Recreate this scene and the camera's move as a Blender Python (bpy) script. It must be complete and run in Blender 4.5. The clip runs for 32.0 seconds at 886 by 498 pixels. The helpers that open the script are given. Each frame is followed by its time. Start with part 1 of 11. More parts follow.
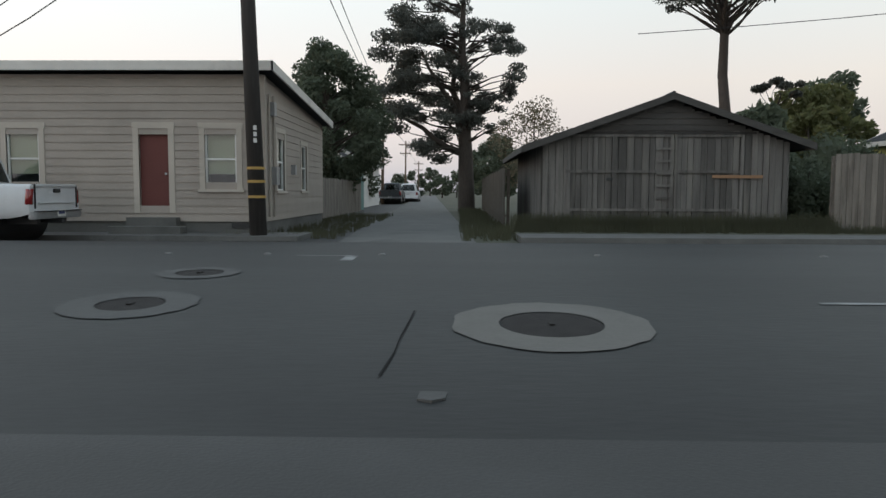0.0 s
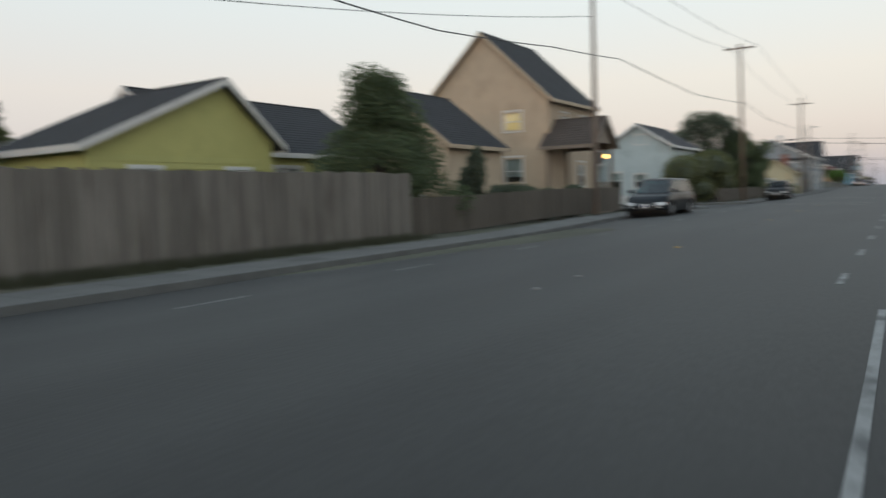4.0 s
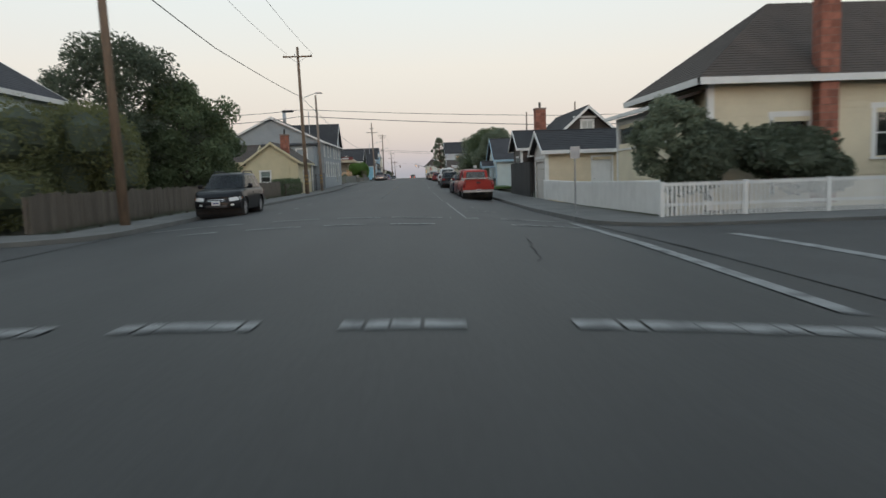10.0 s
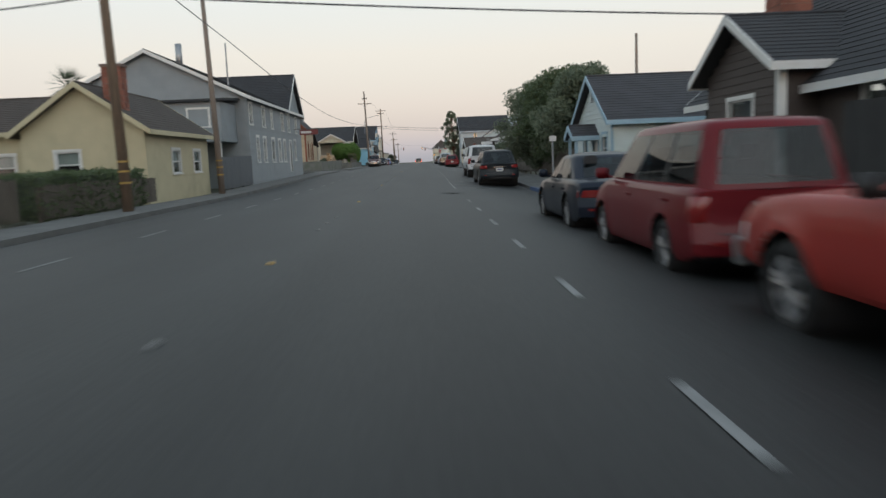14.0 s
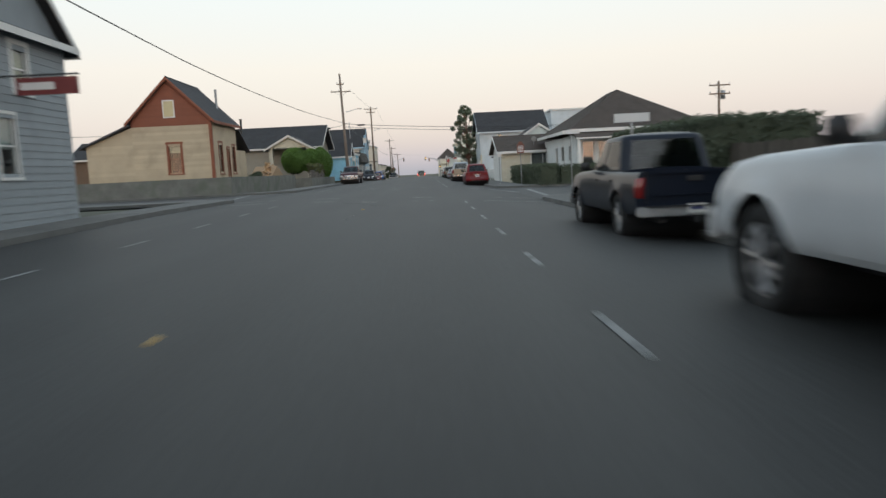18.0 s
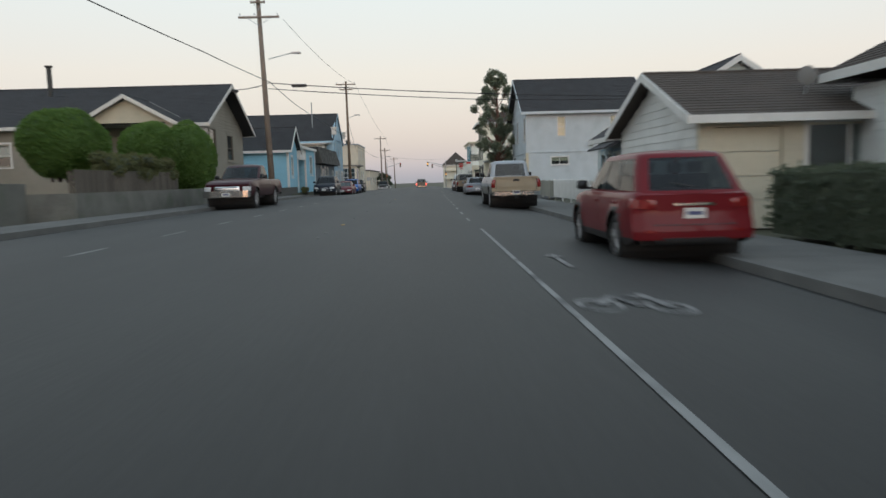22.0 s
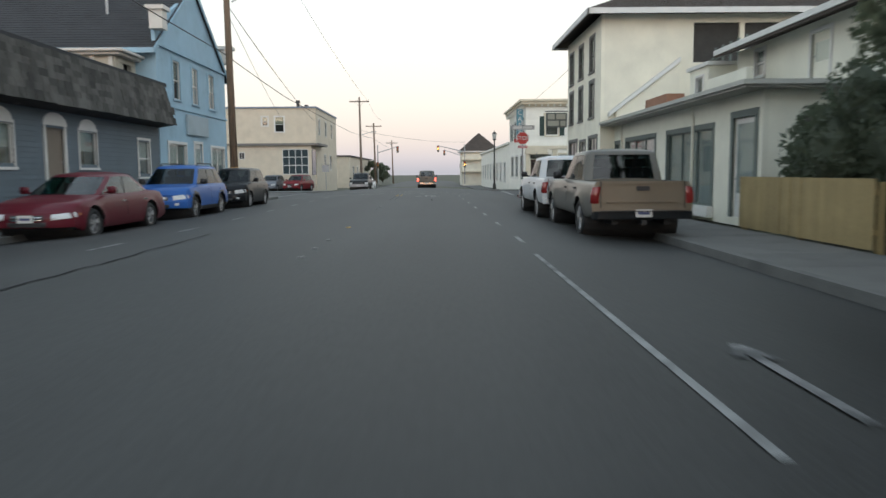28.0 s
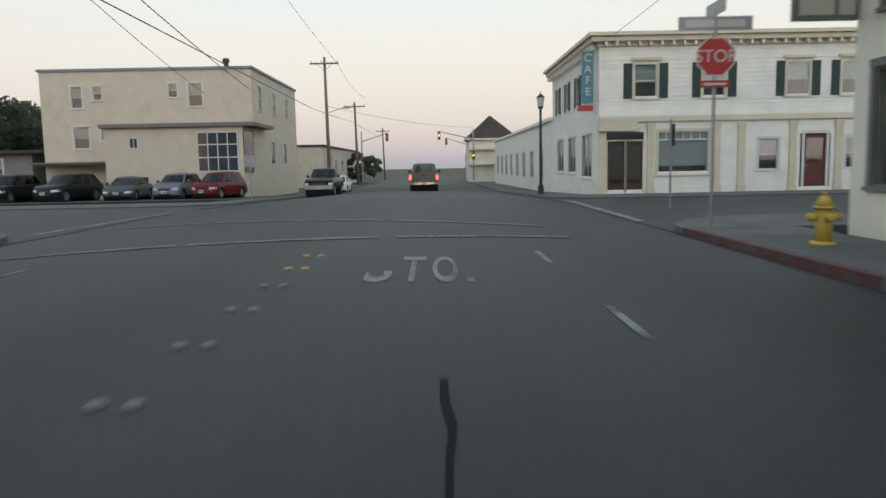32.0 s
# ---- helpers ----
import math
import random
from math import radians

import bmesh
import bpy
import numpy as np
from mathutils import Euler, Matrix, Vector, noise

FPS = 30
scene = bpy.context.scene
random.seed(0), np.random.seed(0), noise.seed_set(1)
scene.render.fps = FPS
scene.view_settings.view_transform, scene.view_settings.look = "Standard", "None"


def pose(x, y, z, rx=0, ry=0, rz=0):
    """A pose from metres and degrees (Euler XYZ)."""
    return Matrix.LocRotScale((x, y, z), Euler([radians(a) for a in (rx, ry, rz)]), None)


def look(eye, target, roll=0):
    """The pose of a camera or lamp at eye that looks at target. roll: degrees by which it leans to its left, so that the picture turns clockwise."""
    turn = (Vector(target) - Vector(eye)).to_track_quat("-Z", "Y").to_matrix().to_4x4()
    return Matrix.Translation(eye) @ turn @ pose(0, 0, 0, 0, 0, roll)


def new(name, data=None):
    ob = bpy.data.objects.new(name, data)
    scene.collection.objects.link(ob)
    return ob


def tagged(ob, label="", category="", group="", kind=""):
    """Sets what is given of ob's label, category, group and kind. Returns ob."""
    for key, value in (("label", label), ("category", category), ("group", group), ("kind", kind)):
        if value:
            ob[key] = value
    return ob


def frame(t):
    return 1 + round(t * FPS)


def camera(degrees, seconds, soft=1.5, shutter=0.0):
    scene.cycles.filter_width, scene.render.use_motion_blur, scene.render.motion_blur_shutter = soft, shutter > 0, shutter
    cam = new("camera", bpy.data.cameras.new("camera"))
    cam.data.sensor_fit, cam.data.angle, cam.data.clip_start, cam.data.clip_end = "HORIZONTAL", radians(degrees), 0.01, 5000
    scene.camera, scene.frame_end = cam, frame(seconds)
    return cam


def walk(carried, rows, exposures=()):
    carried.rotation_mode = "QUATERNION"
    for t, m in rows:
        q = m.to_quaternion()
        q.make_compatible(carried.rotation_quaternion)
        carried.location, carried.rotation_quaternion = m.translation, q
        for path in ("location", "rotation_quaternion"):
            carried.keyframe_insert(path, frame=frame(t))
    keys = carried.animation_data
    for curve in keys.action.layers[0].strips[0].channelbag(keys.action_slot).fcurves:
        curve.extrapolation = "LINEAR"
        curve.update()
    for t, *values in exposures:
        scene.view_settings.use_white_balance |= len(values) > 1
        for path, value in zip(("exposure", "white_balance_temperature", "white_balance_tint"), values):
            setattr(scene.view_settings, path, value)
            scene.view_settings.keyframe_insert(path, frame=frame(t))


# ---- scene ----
cam = camera(62.6, 32.0, soft=1.5, shutter=0.7)
# seconds, eye x y z, yaw and pitch and roll in degrees
ROWS = [
    (0, -0.431, -2.762, 0.849, 1.13, -4.52, 0.22),
    (0.5, -0.426, -2.580, 0.851, 1.13, -4.63, 0.16),
    (1, -0.439, -2.267, 0.860, 0.72, -4.73, 0.18),
    (1.5, -0.306, -1.708, 0.908, -2.50, -4.34, 0.23),
    (2, -0.001, -0.836, 0.975, -10.17, -2.76, 0.16),
    (2.5, 0.540, 0.549, 1.041, -21.37, -1.10, 0.27),
    (3, 1.742, 1.928, 1.105, -32.48, -0.69, -2.35),
    (4, 4.351, 3.259, 1.144, -57.60, -4.26, -1.81),
    (4.5, 6.471, 4.461, 1.003, -70.12, -5.19, -2.22),
    (6.5, 15.235, 5.025, 1.065, -91.36, -5.89, -2.00),
    (7, 19.330, 5.113, 1.061, -91.64, -5.94, -1.92),
    (7.5, 23.389, 5.166, 1.056, -91.84, -5.85, -2.08),
    (8, 27.507, 5.191, 1.055, -91.94, -5.92, -1.94),
    (8.5, 31.768, 5.203, 1.060, -91.99, -5.81, -2.14),
    (9, 36.284, 5.211, 1.075, -92.07, -5.82, -2.12),
    (9.5, 40.881, 5.217, 1.105, -92.11, -5.92, -1.93),
    (10, 45.447, 5.229, 1.132, -92.03, -5.89, -1.94),
    (10.5, 50.118, 5.234, 1.129, -92.07, -6.02, -1.55),
    (11, 54.794, 5.214, 1.116, -92.19, -6.18, -1.38),
    (11.5, 59.664, 5.186, 1.108, -92.13, -6.46, -1.63),
    (12, 64.671, 5.167, 1.113, -91.82, -7.03, -1.97),
    (12.5, 69.616, 5.163, 1.117, -91.70, -7.30, -1.88),
    (13, 74.508, 5.183, 1.095, -91.57, -7.13, -2.43),
    (13.5, 79.607, 5.230, 1.055, -91.49, -7.18, -2.43),
    (15.5, 100.021, 5.184, 1.093, -91.33, -6.90, -2.55),
    (16, 105.153, 5.167, 1.085, -91.32, -6.86, -2.57),
    (16.5, 110.298, 5.152, 1.079, -91.32, -6.75, -2.91),
    (17, 115.514, 5.120, 1.073, -91.29, -6.60, -3.13),
    (17.5, 121.029, 5.066, 1.062, -91.25, -6.42, -3.22),
    (18, 126.757, 5.024, 1.048, -91.15, -6.17, -2.86),
    (18.5, 132.578, 5.015, 1.048, -91.05, -5.94, -2.82),
    (19, 138.444, 5.024, 1.079, -91.04, -5.68, -2.78),
    (19.5, 144.224, 5.020, 1.120, -91.03, -5.53, -2.82),
    (20, 149.877, 4.984, 1.125, -91.06, -5.44, -2.51),
    (20.5, 155.414, 4.922, 1.104, -91.19, -5.36, -1.74),
    (21, 161.024, 4.856, 1.087, -91.21, -5.31, -1.58),
    (21.5, 166.702, 4.804, 1.075, -91.22, -5.35, -1.50),
    (22, 172.487, 4.781, 1.068, -91.10, -5.47, -1.60),
    (22.5, 178.175, 4.793, 1.072, -91.03, -5.67, -1.49),
    (23, 183.581, 4.830, 1.092, -90.86, -5.80, -1.53),
    (23.5, 188.939, 4.886, 1.109, -90.76, -5.93, -1.69),
    (24, 194.225, 4.966, 1.099, -90.59, -5.93, -1.50),
    (24.5, 199.167, 5.034, 1.086, -90.42, -5.97, -1.82),
    (25, 204.216, 5.040, 1.086, -90.50, -5.88, -1.67),
    (25.5, 209.352, 5.002, 1.090, -90.51, -5.87, -1.36),
    (27.5, 225.742, 4.864, 1.083, -90.50, -6.00, -0.54),
    (28, 228.764, 4.850, 1.089, -90.49, -6.05, -0.48),
    (28.5, 231.869, 4.848, 1.089, -90.45, -6.12, -0.37),
    (29, 235.019, 4.856, 1.090, -90.46, -6.17, -0.47),
    (29.5, 238.421, 4.875, 1.093, -90.40, -6.28, -0.86),
    (30, 241.902, 4.907, 1.100, -90.39, -6.36, -1.05),
    (30.5, 245.322, 4.947, 1.104, -90.32, -6.38, -1.29),
    (31, 248.617, 4.984, 1.104, -90.42, -6.47, -1.31),
    (31.5, 251.748, 5.022, 1.092, -90.50, -6.51, -1.29),
    (32, 254.622, 5.066, 1.077, -90.50, -6.56, -1.12),
]


def aim(x, y, z, yaw, pitch, roll):
    a, b = radians(yaw), radians(pitch)
    return look((x, y, z), (x - math.sin(a) * math.cos(b), y + math.cos(a) * math.cos(b), z + math.sin(b)), roll)


# the camera brightens a little twice on the way; its balance is a touch cool
STOPS = ((0, 0.1), (2, 0.05), (4, 0.0), (13.5, 0.0), (15.5, 0.15), (17, 0.3), (18, 0.15), (19, 0.0), (23.5, 0.0), (25, 0.25), (28, 0.4), (30, 0.25), (32, 0.05))
walk(cam, [(row[0], aim(*row[1:])) for row in ROWS], [(t, s, 6200, 6.3) for t, s in STOPS])


# ---- sky and light: clear dusk, the sun already down behind the start of the street ----
world = bpy.data.worlds.new("dusk")
scene.world = world
world.use_nodes = True
wn, wl = world.node_tree.nodes, world.node_tree.links
wn.clear()
w_out = wn.new("ShaderNodeOutputWorld")
w_sum = wn.new("ShaderNodeAddShader")
sky = wn.new("ShaderNodeTexSky")
sky.sky_type = "NISHITA"
sky.sun_disc = False
sky.sun_elevation, sky.sun_rotation = radians(2.0), radians(270)
sky_bg = wn.new("ShaderNodeBackground")
sky_bg.inputs["Strength"].default_value = 0.1
wl.new(sky.outputs[0], sky_bg.inputs["Color"])
glow_bg = wn.new("ShaderNodeBackground")
glow_bg.inputs["Strength"].default_value = 0.86
w_co = wn.new("ShaderNodeTexCoord")
w_sep = wn.new("ShaderNodeSeparateXYZ")
wl.new(w_co.outputs["Generated"], w_sep.inputs[0])
ramp = wn.new("ShaderNodeValToRGB")
stops = [(0.0, (0.45, 0.46, 0.52)), (0.02, (0.52, 0.53, 0.60)), (0.075, (0.69, 0.61, 0.65)), (0.14, (0.82, 0.71, 0.68)), (0.24, (0.83, 0.81, 0.79)), (0.45, (0.74, 0.80, 0.83)), (1.0, (0.55, 0.66, 0.78))]
while len(ramp.color_ramp.elements) < len(stops):
    ramp.color_ramp.elements.new(0.5)
for el, (p, c) in zip(ramp.color_ramp.elements, stops):
    el.position, el.color = p, (*c, 1)
wl.new(w_sep.outputs["Z"], ramp.inputs[0])
west = wn.new("ShaderNodeMapRange")
west.inputs["From Min"].default_value, west.inputs["From Max"].default_value = 0.3, -1.0
wl.new(w_sep.outputs["X"], west.inputs["Value"])
w_mix = wn.new("ShaderNodeMix")
w_mix.data_type = "RGBA"
w_mix.blend_type = "MULTIPLY"
w_mix.inputs["B"].default_value = (1.38, 1.36, 1.36, 1)
wl.new(west.outputs[0], w_mix.inputs["Factor"])
wl.new(ramp.outputs[0], w_mix.inputs["A"])
wl.new(w_mix.outputs["Result"], glow_bg.inputs["Color"])
wl.new(sky_bg.outputs[0], w_sum.inputs[0])
wl.new(glow_bg.outputs[0], w_sum.inputs[1])
wl.new(w_sum.outputs[0], w_out.inputs["Surface"])

sun = new("sun", bpy.data.lights.new("sun", "SUN"))
sun.data.energy, sun.data.angle, sun.data.color = 0.45, radians(50), (1.0, 0.97, 0.95)
sun.matrix_world = look((-60, -10, 14), (0, 0, 0))
scene.view_settings.exposure = 0.0


# ---- materials ----
def mat(name, col, rough=0.7, vary=0.12, scale=3.0, fine=40.0, bump=0.15, metal=0.0, stain=None, stain_amt=0.5, island=0.0, coat=0.0, spec=0.5, stretch=(1, 1, 1), stain_at=0.55):
    """Base colour with broad and fine variation, stains and relief."""
    m = bpy.data.materials.new(name)
    m.use_nodes = True
    n, l = m.node_tree.nodes, m.node_tree.links
    b = n["Principled BSDF"]
    b.inputs["Roughness"].default_value, b.inputs["Metallic"].default_value = rough, metal
    b.inputs["Coat Weight"].default_value, b.inputs["Coat Roughness"].default_value = coat, 0.08
    b.inputs["Specular IOR Level"].default_value = spec
    co = n.new("ShaderNodeTexCoord")
    geo = n.new("ShaderNodeNewGeometry")
    mp = n.new("ShaderNodeMapping")
    mp.inputs["Scale"].default_value = stretch
    l.new(geo.outputs["Position"], mp.inputs["Vector"])
    big, small = n.new("ShaderNodeTexNoise"), n.new("ShaderNodeTexNoise")
    big.inputs["Scale"].default_value, big.inputs["Detail"].default_value = scale, 4
    small.inputs["Scale"].default_value, small.inputs["Detail"].default_value = fine, 3
    for t in (big, small):
        l.new(mp.outputs[0], t.inputs["Vector"])
    mixv = n.new("ShaderNodeMath")
    mixv.operation = "MULTIPLY_ADD"
    l.new(small.outputs["Fac"], mixv.inputs[0])
    mixv.inputs[1].default_value = 0.6
    l.new(big.outputs["Fac"], mixv.inputs[2])
    rng = n.new("ShaderNodeMapRange")
    rng.inputs["From Min"].default_value, rng.inputs["From Max"].default_value = 0.45, 1.15
    rng.inputs["To Min"].default_value, rng.inputs["To Max"].default_value = 1 - vary, 1 + vary
    l.new(mixv.outputs[0], rng.inputs["Value"])
    scl = n.new("ShaderNodeVectorMath")
    scl.operation = "SCALE"
    scl.inputs[0].default_value = col
    l.new(rng.outputs[0], scl.inputs["Scale"])
    last = scl.outputs[0]
    if island:
        oi = n.new("ShaderNodeObjectInfo")
        r2 = n.new("ShaderNodeMapRange")
        r2.inputs["To Min"].default_value, r2.inputs["To Max"].default_value = 1 - island, 1 + island
        l.new(oi.outputs["Random"], r2.inputs["Value"])
        s2 = n.new("ShaderNodeVectorMath")
        s2.operation = "SCALE"
        l.new(last, s2.inputs[0])
        l.new(r2.outputs[0], s2.inputs["Scale"])
        last = s2.outputs[0]
    if stain:
        sn = n.new("ShaderNodeTexNoise")
        sn.inputs["Scale"].default_value, sn.inputs["Detail"].default_value = scale * 0.6, 6
        l.new(mp.outputs[0], sn.inputs["Vector"])
        sr = n.new("ShaderNodeMapRange")
        sr.inputs["From Min"].default_value, sr.inputs["From Max"].default_value = stain_at, stain_at + 0.17
        sr.inputs["To Max"].default_value = stain_amt
        l.new(sn.outputs["Fac"], sr.inputs["Value"])
        mx = n.new("ShaderNodeMix")
        mx.data_type = "RGBA"
        l.new(sr.outputs[0], mx.inputs["Factor"])
        l.new(last, mx.inputs["A"])
        mx.inputs["B"].default_value = (*stain, 1)
        last = mx.outputs["Result"]
    l.new(last, b.inputs["Base Color"])
    if bump:
        bp = n.new("ShaderNodeBump")
        bp.inputs["Strength"].default_value, bp.inputs["Distance"].default_value = bump, 0.01
        l.new(small.outputs["Fac"], bp.inputs["Height"])
        l.new(bp.outputs[0], b.inputs["Normal"])
    return m


def glow(name, col, strength):
    m = bpy.data.materials.new(name)
    m.use_nodes = True
    b = m.node_tree.nodes["Principled BSDF"]
    b.inputs["Base Color"].default_value = (*col, 1)
    b.inputs["Emission Color"].default_value, b.inputs["Emission Strength"].default_value = (*col, 1), strength
    return m


def glass(name, tint=(0.85, 0.9, 0.9), clear=0.8, sheen=0.14):
    """Thin pane: sees through, with a steady mirror sheen."""
    m = bpy.data.materials.new(name)
    m.use_nodes = True
    n, l = m.node_tree.nodes, m.node_tree.links
    n.clear()
    out, mx = n.new("ShaderNodeOutputMaterial"), n.new("ShaderNodeMixShader")
    tr, gl = n.new("ShaderNodeBsdfTransparent"), n.new("ShaderNodeBsdfGlossy")
    tr.inputs["Color"].default_value = (*[c * clear for c in tint], 1)
    gl.inputs["Roughness"].default_value = 0.03
    lw, pw, ad = n.new("ShaderNodeLayerWeight"), n.new("ShaderNodeMath"), n.new("ShaderNodeMath")
    lw.inputs["Blend"].default_value = 0.5
    pw.operation, ad.operation = "POWER", "MULTIPLY_ADD"
    pw.inputs[1].default_value, ad.inputs[1].default_value, ad.inputs[2].default_value = 4.0, 0.5, sheen
    l.new(lw.outputs["Facing"], pw.inputs[0])
    l.new(pw.outputs[0], ad.inputs[0])
    l.new(ad.outputs[0], mx.inputs[0])
    l.new(tr.outputs[0], mx.inputs[1])
    l.new(gl.outputs[0], mx.inputs[2])
    l.new(mx.outputs[0], out.inputs["Surface"])
    return m


def shingle(name, col, course=0.14, vary=0.25):
    m = mat(name, col, 0.9, vary, 1.2, 14, 0.3, stain=[c * 1.35 for c in col], stain_amt=0.5)
    return m


ASPHALT = mat("asphalt", (0.0165, 0.0172, 0.0165), 0.62, 0.6, 0.5, 22, 0.35, stain=(0.011, 0.011, 0.0105), stain_amt=0.85, stretch=(0.25, 1, 1), spec=0.42)


def lane_wear(m, amount=0.26):
    """Long streaks that traffic has left along the street, and faint blotches."""
    n, l = m.node_tree.nodes, m.node_tree.links
    b = n["Principled BSDF"]
    src = b.inputs["Base Color"].links[0].from_socket
    geo, mp, nz = n.new("ShaderNodeNewGeometry"), n.new("ShaderNodeMapping"), n.new("ShaderNodeTexNoise")
    mp.inputs["Scale"].default_value = (0.012, 0.75, 0.5)
    nz.inputs["Scale"].default_value, nz.inputs["Detail"].default_value = 1.0, 3
    l.new(geo.outputs["Position"], mp.inputs["Vector"])
    l.new(mp.outputs[0], nz.inputs["Vector"])
    rg, sc = n.new("ShaderNodeMapRange"), n.new("ShaderNodeVectorMath")
    sc.operation = "SCALE"
    rg.inputs["From Min"].default_value, rg.inputs["From Max"].default_value = 0.32, 0.68
    rg.inputs["To Min"].default_value, rg.inputs["To Max"].default_value = 1 - amount, 1 + amount
    l.new(nz.outputs["Fac"], rg.inputs["Value"])
    l.new(src, sc.inputs[0])
    l.new(rg.outputs[0], sc.inputs["Scale"])
    l.new(sc.outputs[0], b.inputs["Base Color"])


lane_wear(ASPHALT)
ASPHALT_OLD = mat("old asphalt", (0.027, 0.027, 0.026), 0.66, 0.3, 0.7, 50, 0.4, stain=(0.05, 0.05, 0.05), stain_amt=0.8)
CONCRETE = mat("worn concrete", (0.105, 0.105, 0.099), 0.88, 0.2, 1.2, 35, 0.3, stain=(0.060, 0.060, 0.056), stain_amt=0.7, island=0.08)
KERB = mat("kerb concrete", (0.11, 0.11, 0.105), 0.9, 0.25, 2, 30, 0.3, stain=(0.07, 0.07, 0.068), stain_amt=0.7)
RED_KERB = mat("faded red kerb paint", (0.095, 0.030, 0.032), 0.8, 0.3, 4, 30, 0.2, stain=(0.10, 0.085, 0.082), stain_amt=0.8, stain_at=0.48)
BLUE_KERB = mat("blue kerb paint", (0.045, 0.075, 0.15), 0.8, 0.3, 4, 30, 0.2)
EARTH = mat("dry grass and earth", (0.062, 0.064, 0.042), 0.95, 0.4, 0.5, 12, 0.5, stain=(0.11, 0.095, 0.065), stain_amt=0.8)
LAWN = mat("lawn", (0.06, 0.10, 0.03), 0.95, 0.35, 1, 30, 0.5)
PAINT_W = mat("road paint", (0.215, 0.22, 0.215), 0.8, 0.3, 4, 25, 0.2, stain=(0.075, 0.076, 0.076), stain_amt=0.9, stain_at=0.5)
PAINT_OLD = mat("worn road paint", (0.18, 0.18, 0.178), 0.8, 0.3, 6, 25, 0.2, stain=(0.05, 0.052, 0.053), stain_amt=0.95, stain_at=0.45)
DOT_W = mat("white road stud", (0.115, 0.115, 0.112), 0.5, 0.3, 8, 30, 0.1)
DOT_Y = mat("yellow road stud", (0.36, 0.23, 0.06), 0.5, 0.3, 8, 30, 0.1)
IRON = mat("cast iron", (0.022, 0.02, 0.019), 0.8, 0.4, 8, 60, 0.6, spec=0.2)
POLE_WOOD = mat("weathered pole wood", (0.16, 0.115, 0.08), 0.9, 0.3, 3, 25, 0.5, stretch=(6, 6, 0.5), stain=(0.07, 0.055, 0.045), stain_amt=0.7)
POLE_DARK = mat("creosoted pole wood", (0.035, 0.032, 0.03), 0.85, 0.3, 3, 25, 0.5, stretch=(6, 6, 0.5))
POLE_GREY = mat("silvered pole wood", (0.20, 0.16, 0.13), 0.9, 0.3, 3, 25, 0.5, stretch=(6, 6, 0.5))
WIRE = mat("black cable", (0.02, 0.02, 0.022), 0.6, 0.1, 3, 20, 0)
METAL_GREY = mat("galvanised steel", (0.32, 0.33, 0.34), 0.45, 0.12, 5, 40, 0.05, metal=0.7)
DARK_METAL = mat("dark painted steel", (0.02, 0.022, 0.022), 0.45, 0.15, 5, 40, 0.05)
FENCE_PALE = mat("pale weathered boards", (0.27, 0.265, 0.225), 0.9, 0.25, 1.2, 20, 0.5, stretch=(5, 5, 0.6), stain=(0.12, 0.115, 0.085), stain_amt=0.7, island=0.15)
FENCE_GREY = mat("weathered fence boards", (0.165, 0.148, 0.128), 0.9, 0.3, 1.5, 20, 0.5, stretch=(5, 5, 0.6), stain=(0.075, 0.062, 0.05), stain_amt=0.8, island=0.28)
FENCE_BROWN = mat("brown fence boards", (0.095, 0.080, 0.064), 0.9, 0.3, 1.5, 20, 0.5, stretch=(5, 5, 0.6), stain=(0.06, 0.05, 0.042), stain_amt=0.7, island=0.22)
BARN = mat("old barn boards", (0.118, 0.112, 0.104), 0.92, 0.5, 1.2, 18, 0.6, stretch=(6, 6, 0.5), stain=(0.20, 0.188, 0.165), stain_amt=0.6, island=0.34)
BARN_DARK = mat("tarred barn boards", (0.062, 0.059, 0.055), 0.92, 0.4, 1.5, 18, 0.5, stretch=(0.6, 6, 4), stain=(0.10, 0.095, 0.088), stain_amt=0.6, island=0.2)
FENCE_AND_GAP_BLACK = mat("black fence stain and gap shade", (0.026, 0.027, 0.027), 0.85, 0.3, 2, 20, 0.4, island=0.2)
WHITE = mat("white house paint", (0.62, 0.62, 0.60), 0.6, 0.08, 2, 30, 0.08, stain=(0.42, 0.42, 0.40), stain_amt=0.35, island=0.04)
TRIM = mat("off-white trim paint", (0.58, 0.56, 0.52), 0.6, 0.08, 3, 30, 0.08, stain=(0.36, 0.34, 0.31), stain_amt=0.4)
ROOF_DARK = shingle("dark asphalt shingles", (0.030, 0.031, 0.034))
ROOF_GREY = shingle("grey asphalt shingles", (0.045, 0.045, 0.05))
ROOF_BROWN = shingle("brown shingles", (0.060, 0.048, 0.040))
BRICK = mat("red brick", (0.24, 0.095, 0.065), 0.9, 0.3, 6, 30, 0.4, island=0.3)
MORTAR = mat("mortar", (0.19, 0.14, 0.12), 0.95, 0.2, 6, 30, 0.3)
BLIND = mat("cream blind", (0.50, 0.46, 0.33), 0.8, 0.08, 2, 20, 0.05)
BLIND_W = mat("white curtain", (0.45, 0.46, 0.44), 0.85, 0.12, 5, 20, 0.05)
CURTAIN_LIT = glow("lit curtain", (0.9, 0.62, 0.28), 0.35)
# near-black colour that carries the shade of unlit rooms and recesses
ROOM_SHADE = mat("unlit room shade colour", (0.05, 0.048, 0.045), 0.9, 0.2, 2, 10, 0)
GLASS = glass("window glass", clear=0.95, sheen=0.07)
CAR_GLASS = glass("tinted car glass", (0.6, 0.72, 0.75), 0.36, 0.045)
RUBBER = mat("tyre rubber", (0.018, 0.018, 0.018), 0.85, 0.2, 8, 60, 0.2)
